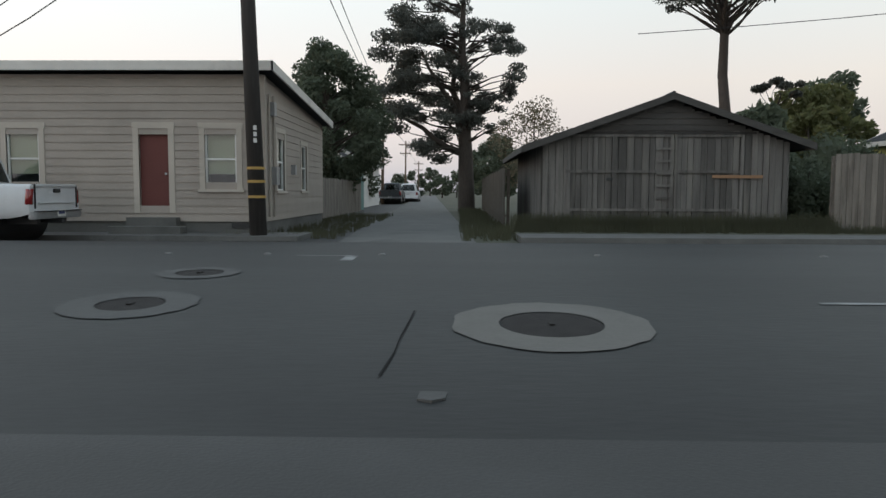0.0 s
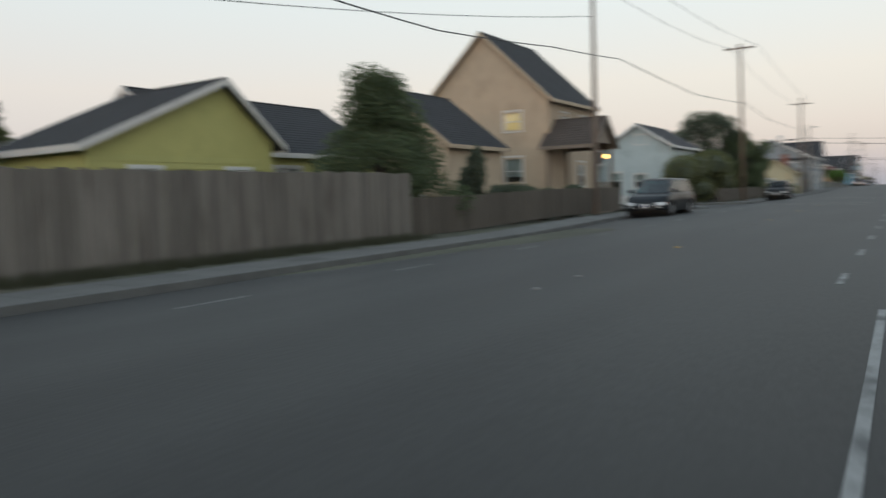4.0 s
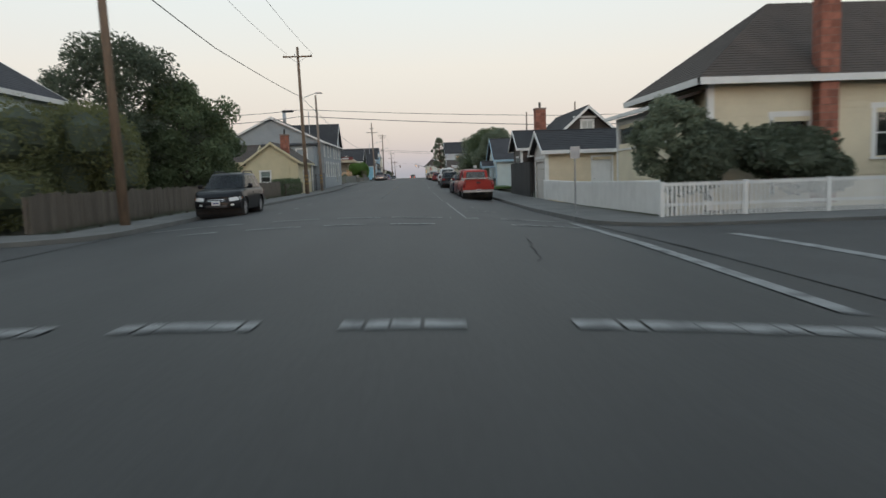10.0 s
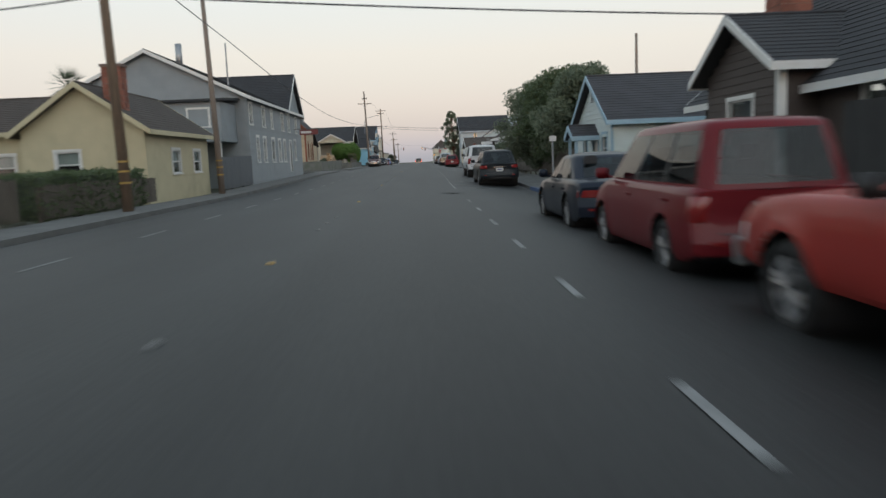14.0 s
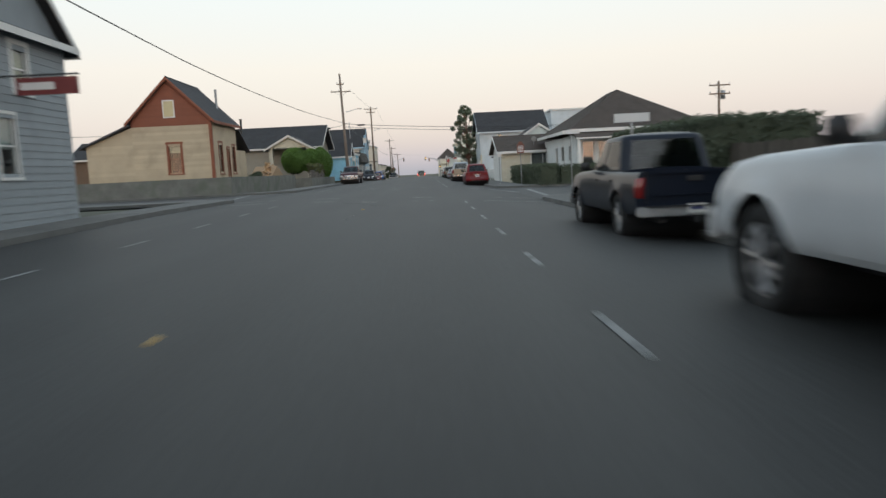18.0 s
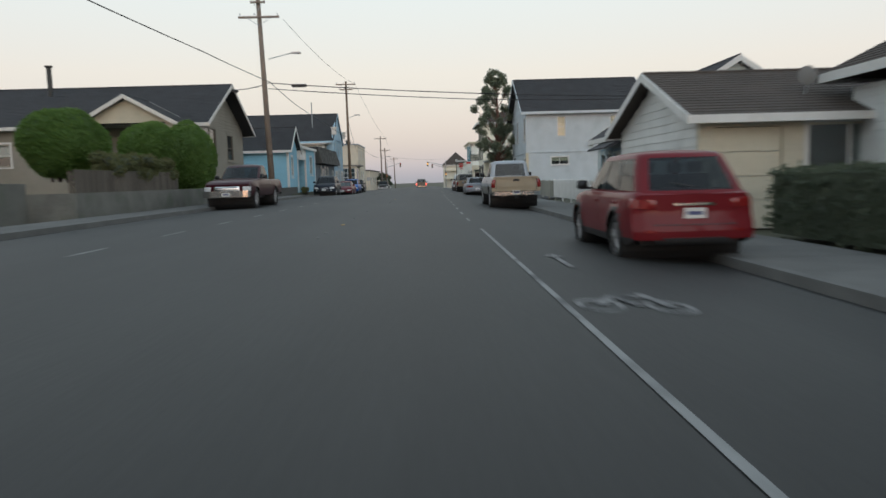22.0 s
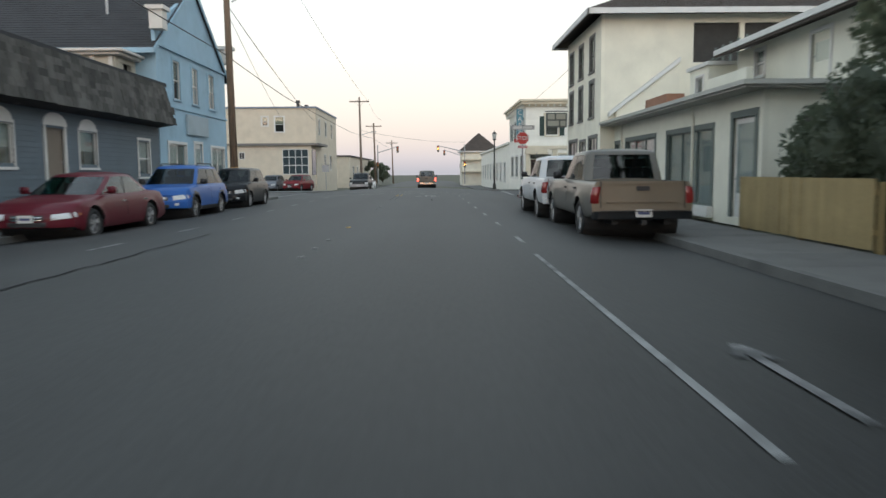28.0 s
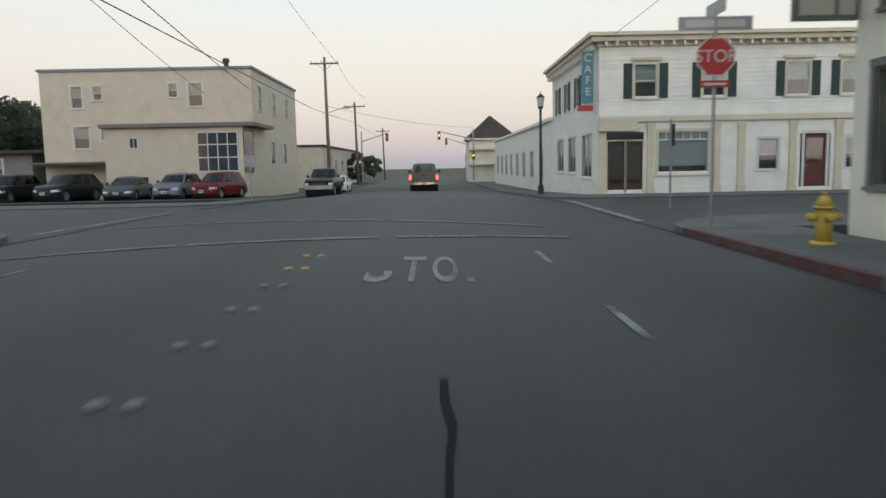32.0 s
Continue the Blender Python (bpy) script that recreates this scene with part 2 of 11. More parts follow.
CHROME = mat("chrome", (0.55, 0.55, 0.56), 0.18, 0.05, 5, 30, 0, metal=1.0)
RIM = mat("alloy", (0.32, 0.32, 0.33), 0.35, 0.1, 5, 30, 0, metal=0.8)
PLASTIC = mat("black plastic", (0.022, 0.022, 0.023), 0.6, 0.15, 6, 40, 0.05)
INTERIOR = mat("car upholstery", (0.03, 0.03, 0.032), 0.9, 0.2, 6, 40, 0)
TAIL = mat("red lamp plastic", (0.19, 0.012, 0.012), 0.2, 0.1, 6, 30, 0, coat=0.5)
TAIL_ON = glow("brake lamp", (1.0, 0.10, 0.06), 3.0)
HEAD = mat("lamp lens", (0.55, 0.56, 0.56), 0.15, 0.1, 6, 30, 0, coat=0.5)
AMBER = mat("amber lamp plastic", (0.5, 0.16, 0.02), 0.25, 0.1, 6, 30, 0, coat=0.4)
PLATE = mat("number plate", (0.55, 0.55, 0.53), 0.5, 0.05, 6, 30, 0)
BARS = mat("plate print", (0.06, 0.07, 0.16), 0.6, 0.05, 6, 30, 0)
BARK = mat("bark", (0.055, 0.045, 0.038), 0.95, 0.35, 5, 25, 0.7, stretch=(3, 3, 0.6))
BARK_RED = mat("peeling bark", (0.16, 0.085, 0.06), 0.9, 0.35, 4, 20, 0.6, stretch=(3, 3, 0.5))


def leaf(name, col, vary=0.4):
    """Leaves let part of the light through."""
    m = mat(name, col, 0.7, vary, 0.9, 7, 0)
    n, l = m.node_tree.nodes, m.node_tree.links
    b, out = n["Principled BSDF"], n["Material Output"]
    tr, mx = n.new("ShaderNodeBsdfTranslucent"), n.new("ShaderNodeMixShader")
    tr.inputs["Color"].default_value = (*[min(1, c * 1.5) for c in col], 1)
    mx.inputs[0].default_value = 0.4
    l.new(b.outputs[0], mx.inputs[1])
    l.new(tr.outputs[0], mx.inputs[2])
    l.new(mx.outputs[0], out.inputs["Surface"])
    return m


LEAF_PINE = leaf("pine needles", (0.085, 0.09, 0.078))
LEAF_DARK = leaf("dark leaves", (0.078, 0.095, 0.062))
LEAF_MID = leaf("green leaves", (0.085, 0.112, 0.055))
LEAF_OLIVE = leaf("olive leaves", (0.115, 0.122, 0.050))
LEAF_BRIGHT = leaf("fresh clipped leaves", (0.095, 0.165, 0.034))
LEAF_GREY = leaf("grey green leaves", (0.14, 0.165, 0.11))
GRASS = leaf("dry grass blades", (0.062, 0.064, 0.036))
TWIG = leaf("twigs", (0.14, 0.12, 0.08))


def paint(name, col, metallic=0.0, dirt=0.25):
    return mat(name, col, 0.42, 0.06, 1.5, 30, 0, metal=metallic, coat=0.3, spec=0.08, stain=[c * 0.6 + 0.003 for c in col], stain_amt=dirt)


def wall_paint(name, col, dirt=0.35, isl=0.05):
    return mat(name, col, 0.7, 0.10, 1.3, 30, 0.1, stain=[c * 0.62 for c in col], stain_amt=dirt, island=isl)


# ---- building helpers ----
def bmnew():
    return bmesh.new()


def box(bm, x0, y0, z0, x1, y1, z1):
    vs = [bm.verts.new(p) for p in ((x0, y0, z0), (x1, y0, z0), (x1, y1, z0), (x0, y1, z0), (x0, y0, z1), (x1, y0, z1), (x1, y1, z1), (x0, y1, z1))]
    for f in ((3, 2, 1, 0), (4, 5, 6, 7), (0, 1, 5, 4), (1, 2, 6, 5), (2, 3, 7, 6), (3, 0, 4, 7)):
        bm.faces.new([vs[i] for i in f])
    return vs


def prism(bm, pts, axis, a, b):
    """A polygon of (u, v) pairs pushed along an axis from a to b: axis x takes (y, z), y takes (x, z), z takes (x, y)."""
    def at(p, w):
        return {"x": (w, p[0], p[1]), "y": (p[0], w, p[1]), "z": (p[0], p[1], w)}[axis]
    lo, hi = [bm.verts.new(at(p, a)) for p in pts], [bm.verts.new(at(p, b)) for p in pts]
    n = len(pts)
    bm.faces.new(lo)
    bm.faces.new(hi[::-1])
    for i in range(n):
        bm.faces.new((lo[i], hi[i], hi[(i + 1) % n], lo[(i + 1) % n]))
    return lo + hi


def tube(bm, p, q, r0, r1=None, n=8, caps=True):
    p, q = Vector(p), Vector(q)
    r1 = r0 if r1 is None else r1
    d = (q - p).normalized()
    u = d.orthogonal().normalized()
    v = d.cross(u)
    rings = []
    for c, r in ((p, r0), (q, r1)):
        rings.append([bm.verts.new(c + r * (math.cos(k * math.tau / n) * u + math.sin(k * math.tau / n) * v)) for k in range(n)])
    for k in range(n):
        bm.faces.new((rings[0][k], rings[0][(k + 1) % n], rings[1][(k + 1) % n], rings[1][k]))
    if caps:
        bm.faces.new(rings[0][::-1])
        bm.faces.new(rings[1])
    return rings


def disc(bm, c, r, n=20, squash=1.0, jitter=0.0, rng=None):
    vs = []
    for k in range(n):
        rr = r * (1 + (rng.uniform(-jitter, jitter) if rng else 0))
        vs.append(bm.verts.new((c[0] + rr * math.cos(k * math.tau / n), c[1] + rr * squash * math.sin(k * math.tau / n), c[2])))
    bm.faces.new(vs)


def finish(bm, smooth=False, bevel=0.0):
    bmesh.ops.recalc_face_normals(bm, faces=bm.faces)
    if bevel:
        bmesh.ops.bevel(bm, geom=[e for e in bm.edges if len(e.link_faces) == 2 and e.calc_face_angle(0) > 0.6], offset=bevel, segments=2, affect="EDGES", clamp_overlap=True)
    me = bpy.data.meshes.new("mesh")
    bm.to_mesh(me)
    bm.free()
    if smooth:
        me.polygons.foreach_set("use_smooth", [True] * len(me.polygons))
    return me


def part(name, bm, material, parent=None, label="", smooth=False, bevel=0.0):
    me = finish(bm, smooth, bevel) if isinstance(bm, bmesh.types.BMesh) else bm
    if not me.materials:
        me.materials.append(material)
    ob = new(name, me)
    ob.parent = parent
    if label:
        tagged(ob, label)
    return ob


def thing(name, label, category, x=0.0, y=0.0, z=0.0, rz=0.0, group="", kind=""):
    ob = new(name)
    ob.matrix_basis = pose(x, y, z, 0, 0, rz)
    return tagged(ob, label, category, group, kind)


def structure(name, bm, material, label="", category="", smooth=False):
    ob = part(name, bm, material, None, "", smooth)
    return tagged(ob, label, category or name.split("_")[0], "", "structure")


# ---- lie of the land ----
MID = 6.9
KR, KL = 0.5, 13.4


def lift(x):
    """The left side of the street climbs a little along the second block."""
    return float(np.interp(x, [26, 34, 46, 54, 118, 150, 225, 245], [0.0, 0.16, 0.16, 0.0, 0.0, 0.38, 0.38, 0.0]))


def sink(x):
    """The right gutter drops along the first block."""
    return float(np.interp(x, [58, 75, 100, 116, 128], [0.0, -0.22, -0.22, -0.2, 0.0]))


def dip(x):
    """Beyond the third cross street the whole street dips, then runs level."""
    return float(np.interp(x, [280, 309, 340, 420], [0.0, -0.72, -0.85, -1.1]))


def gz(x, y):
    u = (y - MID) / 6.45
    z = -0.30 * min(u * u, 1.0) + dip(x)
    return z + (lift(x) * min(max(u, 0), 1) if u > 0 else sink(x) * min(-u, 1))


def side_z(x, y):
    """Top of the pavement."""
    return gz(x, KL if y > MID else KR) + 0.13


# ---- ground, road, pavements ----
CROSS = [(-7.0, 5.0, "R"), (53.5, 63.0, "B"), (161.5, 172.0, "B"), (271.0, 284.0, "B")]
ALLEY = (-3.1, 0.0)


def strip(name, x0, x1, y0, y1, zf, material, label, category, step=4.0, cols=12):
    bm = bmnew()
    xs = np.linspace(x0, x1, max(2, int((x1 - x0) / step) + 1))
    ys = np.linspace(y0, y1, cols + 1)
    grid = [[bm.verts.new((x, y, zf(x, y))) for y in ys] for x in xs]
    for i in range(len(xs) - 1):
        for j in range(cols):
            bm.faces.new((grid[i][j], grid[i + 1][j], grid[i + 1][j + 1], grid[i][j + 1]))
    ob = structure(name, bm, material, label, category, True)
    return ob


# one sheet to the horizon, falling away towards the sea far ahead
bm = bmnew()
xs = [-3000, -400, -80, -40, 0, 40, 53, 75, 100, 112, 120, 150, 180, 220, 248, 262, 276, 300, 340, 380, 420, 600, 1200, 4000]
ys = [-3000, -600, -150, -60, -25, -8, KR - 0.05, 2, 4, MID, 10, 12, KL + 0.05, 22, 40, 80, 200, 700, 3000]


def land(x, y):
    z = gz(x, min(max(y, KR), KL)) - 0.06
    if x > 420:
        z -= min((x - 420) * 0.012, 14)
    return z - (0.0 if KR - 0.1 < y < KL + 0.1 else -0.02)


grid = [[bm.verts.new((x, y, land(x, y))) for y in ys] for x in xs]
for i in range(len(xs) - 1):
    for j in range(len(ys) - 1):
        bm.faces.new((grid[i][j], grid[i + 1][j], grid[i + 1][j + 1], grid[i][j + 1]))
structure("ground", bm, EARTH, "dry grass and bare earth of the lots", "ground")

strip("road", -70, 420, KR, KL, gz, ASPHALT, "dark worn asphalt street with a high crown", "road", 3.0, 16)
for a, b, side in CROSS:
    strip("side_road", a - (7.0 if a == 161.5 else 3.2), b + 3.2, -140, KR + 0.01, lambda x, y: gz(x, KR) + 0.012 - 0.01 * max(0, -y) * 0.1, ASPHALT_OLD, "grey patched asphalt side street", "road", 6, 10)
    if side == "B":
        strip("side_road", a - 3.2, b + 3.2, KL - 0.01, 140, lambda x, y: gz(x, KL) + 0.012 + 0.0 * y, ASPHALT_OLD, "grey patched asphalt side street", "road", 6, 10)
al = strip("alley_road", ALLEY[0], ALLEY[1], KL - 0.2, 150, lambda x, y: gz(x, KL) + 0.014 + 0.002 * (y - KL), CONCRETE, "pale worn concrete alley", "alley", 3, 20)
av = strip("alley_verge", ALLEY[0] - 2.4, ALLEY[0], KL, 60, lambda x, y: gz(x, KL) + 0.02, ASPHALT_OLD, "dark gravelly edge of the alley", "verge", 3, 8)
for o in (al, av):
    # the alley veers a little as it runs back
    for v in o.data.vertices:
        v.co.x -= 0.038 * max(0.0, v.co.y - KL)


def slab_rows(a, b, y0, y1, side):
    """Pavement flags between two cross streets with a kerb along the road."""
    inner = y0 if side == "L" else y1
    n = max(1, round((b - a) / 1.52))
    pav = thing("pavement", "grey concrete pavement of cast flags", "pavement", kind="structure")
    rest = bmnew()
    for k in range(n):
        p, q = a + (b - a) * k / n, a + (b - a) * (k + 1) / n
        far = p > 285 or p < -22
        bm = rest if far else bmnew()
        zt0, zt1 = side_z((p + q) / 2, inner), side_z((p + q) / 2, inner)
        vs = box(bm, p + 0.006, y0 + (0.16 if side == "L" else 0), zt0 - 0.16, q - 0.006, y1 - (0.16 if side == "R" else 0), zt0)
        for v in vs:
            v.co.z += side_z(v.co.x, inner) - zt0
        if not far:
            part("flag", bm, CONCRETE, pav)
    if rest.verts:
        tagged(part("far_flags", rest, CONCRETE, pav), kind="stuff")
    return pav


def kerb(a, b, side, material=KERB, h=0.0):
    y0, y1 = (KL, KL + 0.155) if side == "L" else (KR - 0.155, KR)
    n = max(1, round((b - a) / 4.2))
    kb = thing("kerb", "worn concrete kerb" if material is KERB else "kerb with faded paint", "kerb", kind="structure")
    for k in range(n):
        p, q = a + (b - a) * k / n, a + (b - a) * (k + 1) / n
        bm = bmnew()
        vs = box(bm, p, y0, -0.5, q - 0.008, y1, 0)
        for i, v in enumerate(vs):
            zz = side_z(v.co.x, y0)
            v.co.z = zz + 0.004 + h if i >= 4 else zz - 0.3
            if i >= 4 and ((side == "L" and v.co.y < KL + 0.01) or (side == "R" and v.co.y > KR - 0.01)):
                v.co.y += 0.02 if side == "L" else -0.02
        part("kerb_stone", bm, material, kb)


LEFT_RUNS = [(-45, -4.0), (1.0, 50.5), (66.0, 158.5), (175.0, 268.0), (287.0, 340.0)]
RIGHT_RUNS = [(-45, -9.5), (7.5, 44.0), (66.0, 154.7), (175.0, 216.5), (230.5, 268.0), (287.0, 340.0)]
strip("lane_apron", 216.4, 230.6, -16, KR + 0.01, lambda x, y: gz(x, KR) + 0.012 + 0.012 * min(2.0, KR - y), ASPHALT_OLD, "patched asphalt mouth of a lane", "lane", 3, 8)
for a, b in LEFT_RUNS:
    slab_rows(a, b, KL, KL + 1.75, "L")
    kerb(a, b, "L")
for a, b in RIGHT_RUNS:
    slab_rows(a, b, KR - 2.1, KR, "R")
kerb(-45, -9.5, "R")
kerb(7.5, 44, "R")
kerb(66, 113.6, "R")
kerb(113.6, 116.6, "R", BLUE_KERB)
kerb(116.6, 154.7, "R")
kerb(175, 206, "R")
kerb(206, 216.5, "R")
kerb(230.5, 258, "R")
kerb(258, 262, "R")
kerb(262, 268, "R", RED_KERB)
kerb(287, 340, "R")


def corner(name, cx, cy, r, side, sx, material=CONCRETE):
    """Rounded street corner: a quarter disc of pavement with a kerb edge, curving from the main street into the side street."""
    bm = bmnew()
    z = side_z(cx, cy)
    arc = [(cx + sx * r * math.sin(k * math.pi / 20), (cy - r * math.cos(k * math.pi / 20) if side == "L" else cy + r * math.cos(k * math.pi / 20))) for k in range(11)]
    far = 30 * (1 if side == "L" else -1)
    pts = arc + [(cx + sx * r, cy + far), (cx, cy + far)]
    prism(bm, pts, "z", z - 0.3, z + 0.002)
    structure(name, bm, material, "rounded concrete street corner", "pavement")


for a, b, side in CROSS[1:]:
    for e, sx in ((a, 1), (b, -1)):
        r = 3.0
        # the second cross street is wider on the right
        corner("corner_pavement", e - sx * r - (3.8 if e == 161.5 else 0.0), KR - r, r, "R", sx)
        corner("corner_pavement", e - sx * r, KL + r, r, "L", sx)

# the first corner swells out into the street, with a worn kerb round it
swell = [(43.9, 0.5), (44.6, 0.62), (45.4, 1.05), (46.2, 1.5), (47.0, 1.78), (47.9, 1.8), (49.0, 1.5), (50.0, 0.8), (51.0, -0.3), (51.8, -1.6), (52.2, -3.2), (52.3, -12.0), (43.9, -12.0)]
zc = side_z(48, 0)
bm = bmnew()
prism(bm, [((p[0] - 47) * 0.985 + 47, p[1] - 0.15) for p in swell], "z", zc - 0.4, zc)
structure("corner_pavement", bm, CONCRETE, "rounded concrete street corner swelling into the road", "pavement")
kb = thing("kerb", "worn concrete kerb round the swelling corner", "kerb", kind="structure")
for p, q in zip(swell[:11], swell[1:11]):
    bm = bmnew()
    d = Vector((q[0] - p[0], q[1] - p[1])).normalized() * 0.16
    prism(bm, [p, q, (q[0] + d.y, q[1] - d.x), (p[0] + d.y, p[1] - d.x)], "z", zc - 0.35, zc + 0.004)
    part("kerb_stone", bm, KERB, kb)

# ---- markings ----
def mark(bm, x0, y0, x1, y1, nx=2, ny=2):
    """A painted patch lying on the crowned road."""
    xs, ys = np.linspace(x0, x1, nx + 1), np.linspace(y0, y1, ny + 1)
    g = [[bm.verts.new((x, y, gz(x, y) + 0.006)) for y in ys] for x in xs]
    for i in range(nx):
        for j in range(ny):
            bm.faces.new((g[i][j], g[i + 1][j], g[i + 1][j + 1], g[i][j + 1]))


def slanted(bm, p, q, w, n=8):
    p, q = Vector(p), Vector(q)
    d = (q - p).normalized()
    s = Vector((-d.y, d.x)) * w / 2
    prev = None
    for k in range(n + 1):
        c = p + (q - p) * k / n
        row = [bm.verts.new((v.x, v.y, gz(v.x, v.y) + (0.012 if KR < v.y < KL else 0.022))) for v in (c - s, c + s)]
        if prev:
            bm.faces.new((prev[0], row[0], row[1], prev[1]))
        prev = row


rm = random.Random(4)


def solid(x0, x1, y, w=0.1):
    bm = bmnew()
    mark(bm, x0, y - w / 2, x1, y + w / 2, int(x1 - x0), 1)
    structure("edge_line", bm, PAINT_W, "solid white line of the parking lane", "road marking")


def dash_run(y, runs, w=0.075, label="worn white dashed lane line"):
    """runs: (first start, last start, number, length, y at the end)."""
    ob = thing("lane_line", label, "road marking", kind="structure")
    for x0, x1, n, on, y1 in runs:
        for k in range(n):
            f = k / max(1, n - 1)
            x, yc = x0 + (x1 - x0) * f, y + (y1 - y) * f
            bm = bmnew()
            mark(bm, x, yc - w / 2, x + on * rm.uniform(0.92, 1.05), yc + w / 2, 3, 1)
            part("dash", bm, PAINT_W, ob)


dash_run(3.4, [(2.63, 2.63, 1, 1.28, 3.4)])
dash_run(3.9, [(14.1, 45.5, 9, 1.28, 3.68)])
dash_run(3.93, [(80.55, 104.5, 8, 1.05, 3.92)])
dash_run(3.85, [(122.75, 150.95, 8, 1.3, 3.66)])
dash_run(3.67, [(192.1, 227.9, 10, 1.4, 3.58)])
dash_run(3.42, [(240.75, 263.0, 7, 1.1, 3.75)])
solid(66.1, 78.3, 3.84, 0.065)
solid(113.3, 120.2, 3.9, 0.065)
solid(174.5, 189.0, 3.58, 0.065)
solid(231.6, 239.0, 3.45, 0.065)
dash_run(10.45, [(9.8, 22.6, 4, 1.15, 10.2)])
dash_run(10.1, [(26.9, 48.8, 7, 1.2, 10.1)])
solid(7.0, 12.4, 3.42, 0.07)
dash_run(10.05, [(70.8, 150.0, 22, 1.2, 10.0)])
dash_run(9.95, [(179.2, 262.0, 23, 1.2, 9.95)])


def stud(x, y, yellow=False):
    bm = bmnew()
    tube(bm, (0, 0, 0), (0, 0, 0.018), 0.055, 0.04, 10)
    ob = structure("road_stud", bm, DOT_Y if yellow else DOT_W, "round raised centre stud", "road stud")
    ob.location = (x, y, gz(x, y) + 0.002)


# centre studs in threes with a yellow reflector between the groups
WHITE_STUDS = (-4.3, -2.97, -1.43, 1.43, 4.4, 12.1, 13.4, 24.1, 25.35, 26.7, 32.15, 33.4, 41.3, 42.7, 82.3, 83.45, 85.8, 89.1, 96.3, 97.5, 98.8, 110.7, 112.0, 113.2, 119.4, 120.6, 125.9, 127.3, 128.6, 143.9, 145.3, 186.4, 187.6, 193.4, 198.0, 207.5, 208.8, 216.5, 217.9, 225.0, 226.3, 238.1, 239.2, 240.5, 250.2, 251.5)
for x in WHITE_STUDS:
    stud(x, MID - (0.3 if x > 200 else 0.0))
for x in (18.4, 29.6, 37.8, 45.5, 92.6, 104.0, 115.9, 131.6, 148.4, 190.6, 213.65, 243.2):
    stud(x, MID - (0.3 if x > 200 else 0.0), True)
for k in range(6):
    stud(257.9 + 1.12 * k, 6.66, k > 3)
    stud(257.9 + 1.12 * k, 6.48, k > 3)
bm = bmnew()
mark(bm, -2.54, 6.7, -1.8, 6.745, 2, 1)
mark(bm, -1.88, 6.1, -1.72, 6.7, 1, 2)
structure("corner_mark", bm, PAINT_W, "small white painted angle mark on the asphalt", "road marking")


def crossing(lines, w=0.3):
    """White lines across the street, worn into pieces. lines: (x at the start, x at the end, (y, y), ...)."""
    ob = thing("crosswalk", "two worn white crosswalk lines across the street", "crosswalk", kind="structure")
    for xa, xb, *bits in lines:
        lo, hi = min(b[0] for b in bits), max(b[1] for b in bits)
        for y0, y1 in bits:
            x0, x1 = (xa + (xb - xa) * (y - lo) / (hi - lo) for y in (y0, y1))
            bm = bmnew()
            k = 0.0
            while k < 1.0:
                e = min(1.0, k + rm.uniform(0.1, 0.4) / (y1 - y0))
                d = rm.uniform(-0.02, 0.02)
                if rm.random() > 0.06:
                    slanted(bm, (x0 + (x1 - x0) * k + d, y0 + (y1 - y0) * k), (x0 + (x1 - x0) * e + d, y0 + (y1 - y0) * e), w * rm.uniform(0.82, 1.0), 2)
                k = e + rm.uniform(0.012, 0.035) / (y1 - y0)
            part("stripe", bm, PAINT_W, ob)


crossing(((47.3, 48.0, (2.16, 3.44), (3.55, 3.98), (4.87, 6.0), (6.4, 7.5), (7.9, 9.3), (9.8, 10.7), (11.2, 12.6)), (50.75, 51.25, (1.42, 4.06), (4.87, 5.84), (6.5, 7.6), (8.15, 9.5))))
crossing(((62.85, 62.65, (1.2, 2.96), (4.78, 5.84), (6.4, 7.41), (7.95, 9.24), (9.9, 10.8)), (65.45, 65.75, (0.9, 2.9), (3.5, 4.3), (4.5, 5.9), (6.2, 7.4), (7.9, 9.2), (10.0, 12.6))))
crossing(((152.3, 154.4, (0.5, 2.96), (3.36, 3.64), (4.74, 5.51), (6.78, 7.39), (8.35, 9.2), (11.0, 12.9)), (156.2, 157.2, (0.6, 2.37), (4.76, 5.56), (8.56, 9.51), (11.2, 12.8))))
crossing(((170.8, 171.0, (1.0, 2.36), (4.75, 5.33), (6.52, 7.17), (8.06, 8.82), (10.4, 11.5)), (174.0, 174.7, (0.6, 2.3), (4.9, 5.38), (6.47, 7.28), (8.08, 8.87), (10.6, 12.4))))
crossing(((266.2, 264.6, (2.95, 5.69), (5.95, 8.75), (8.88, 13.2)), (268.3, 271.2, (3.0, 8.2), (8.26, 13.3))), 0.2)
crossing(((285.4, 285.4, (1.2, 6.6), (6.8, 12.8)), (288.4, 288.4, (1.2, 6.9), (7.1, 12.8))), 0.25)
bm = bmnew()
for p, q, w in (((51.6, 1.42), (64.9, 0.98), 0.25), ((52.4, 9.6), (58.0, 13.3), 0.25), ((48.0, 12.8), (55.5, 15.5), 0.25), ((53.6, -1.5), (60.4, -1.4), 0.25), ((158.3, -0.3), (168.9, -0.9), 0.25), ((164.5, 0.2), (170.7, 1.2), 0.25), ((160, 14.2), (171, 15.6), 0.25), ((270.9, 14.0), (278, 13.6), 0.2), ((271.2, 0.4), (282, 0.2), 0.25)):
    slanted(bm, p, q, w)
structure("side_crosswalk", bm, PAINT_W, "white crosswalk lines over the side streets", "crosswalk")


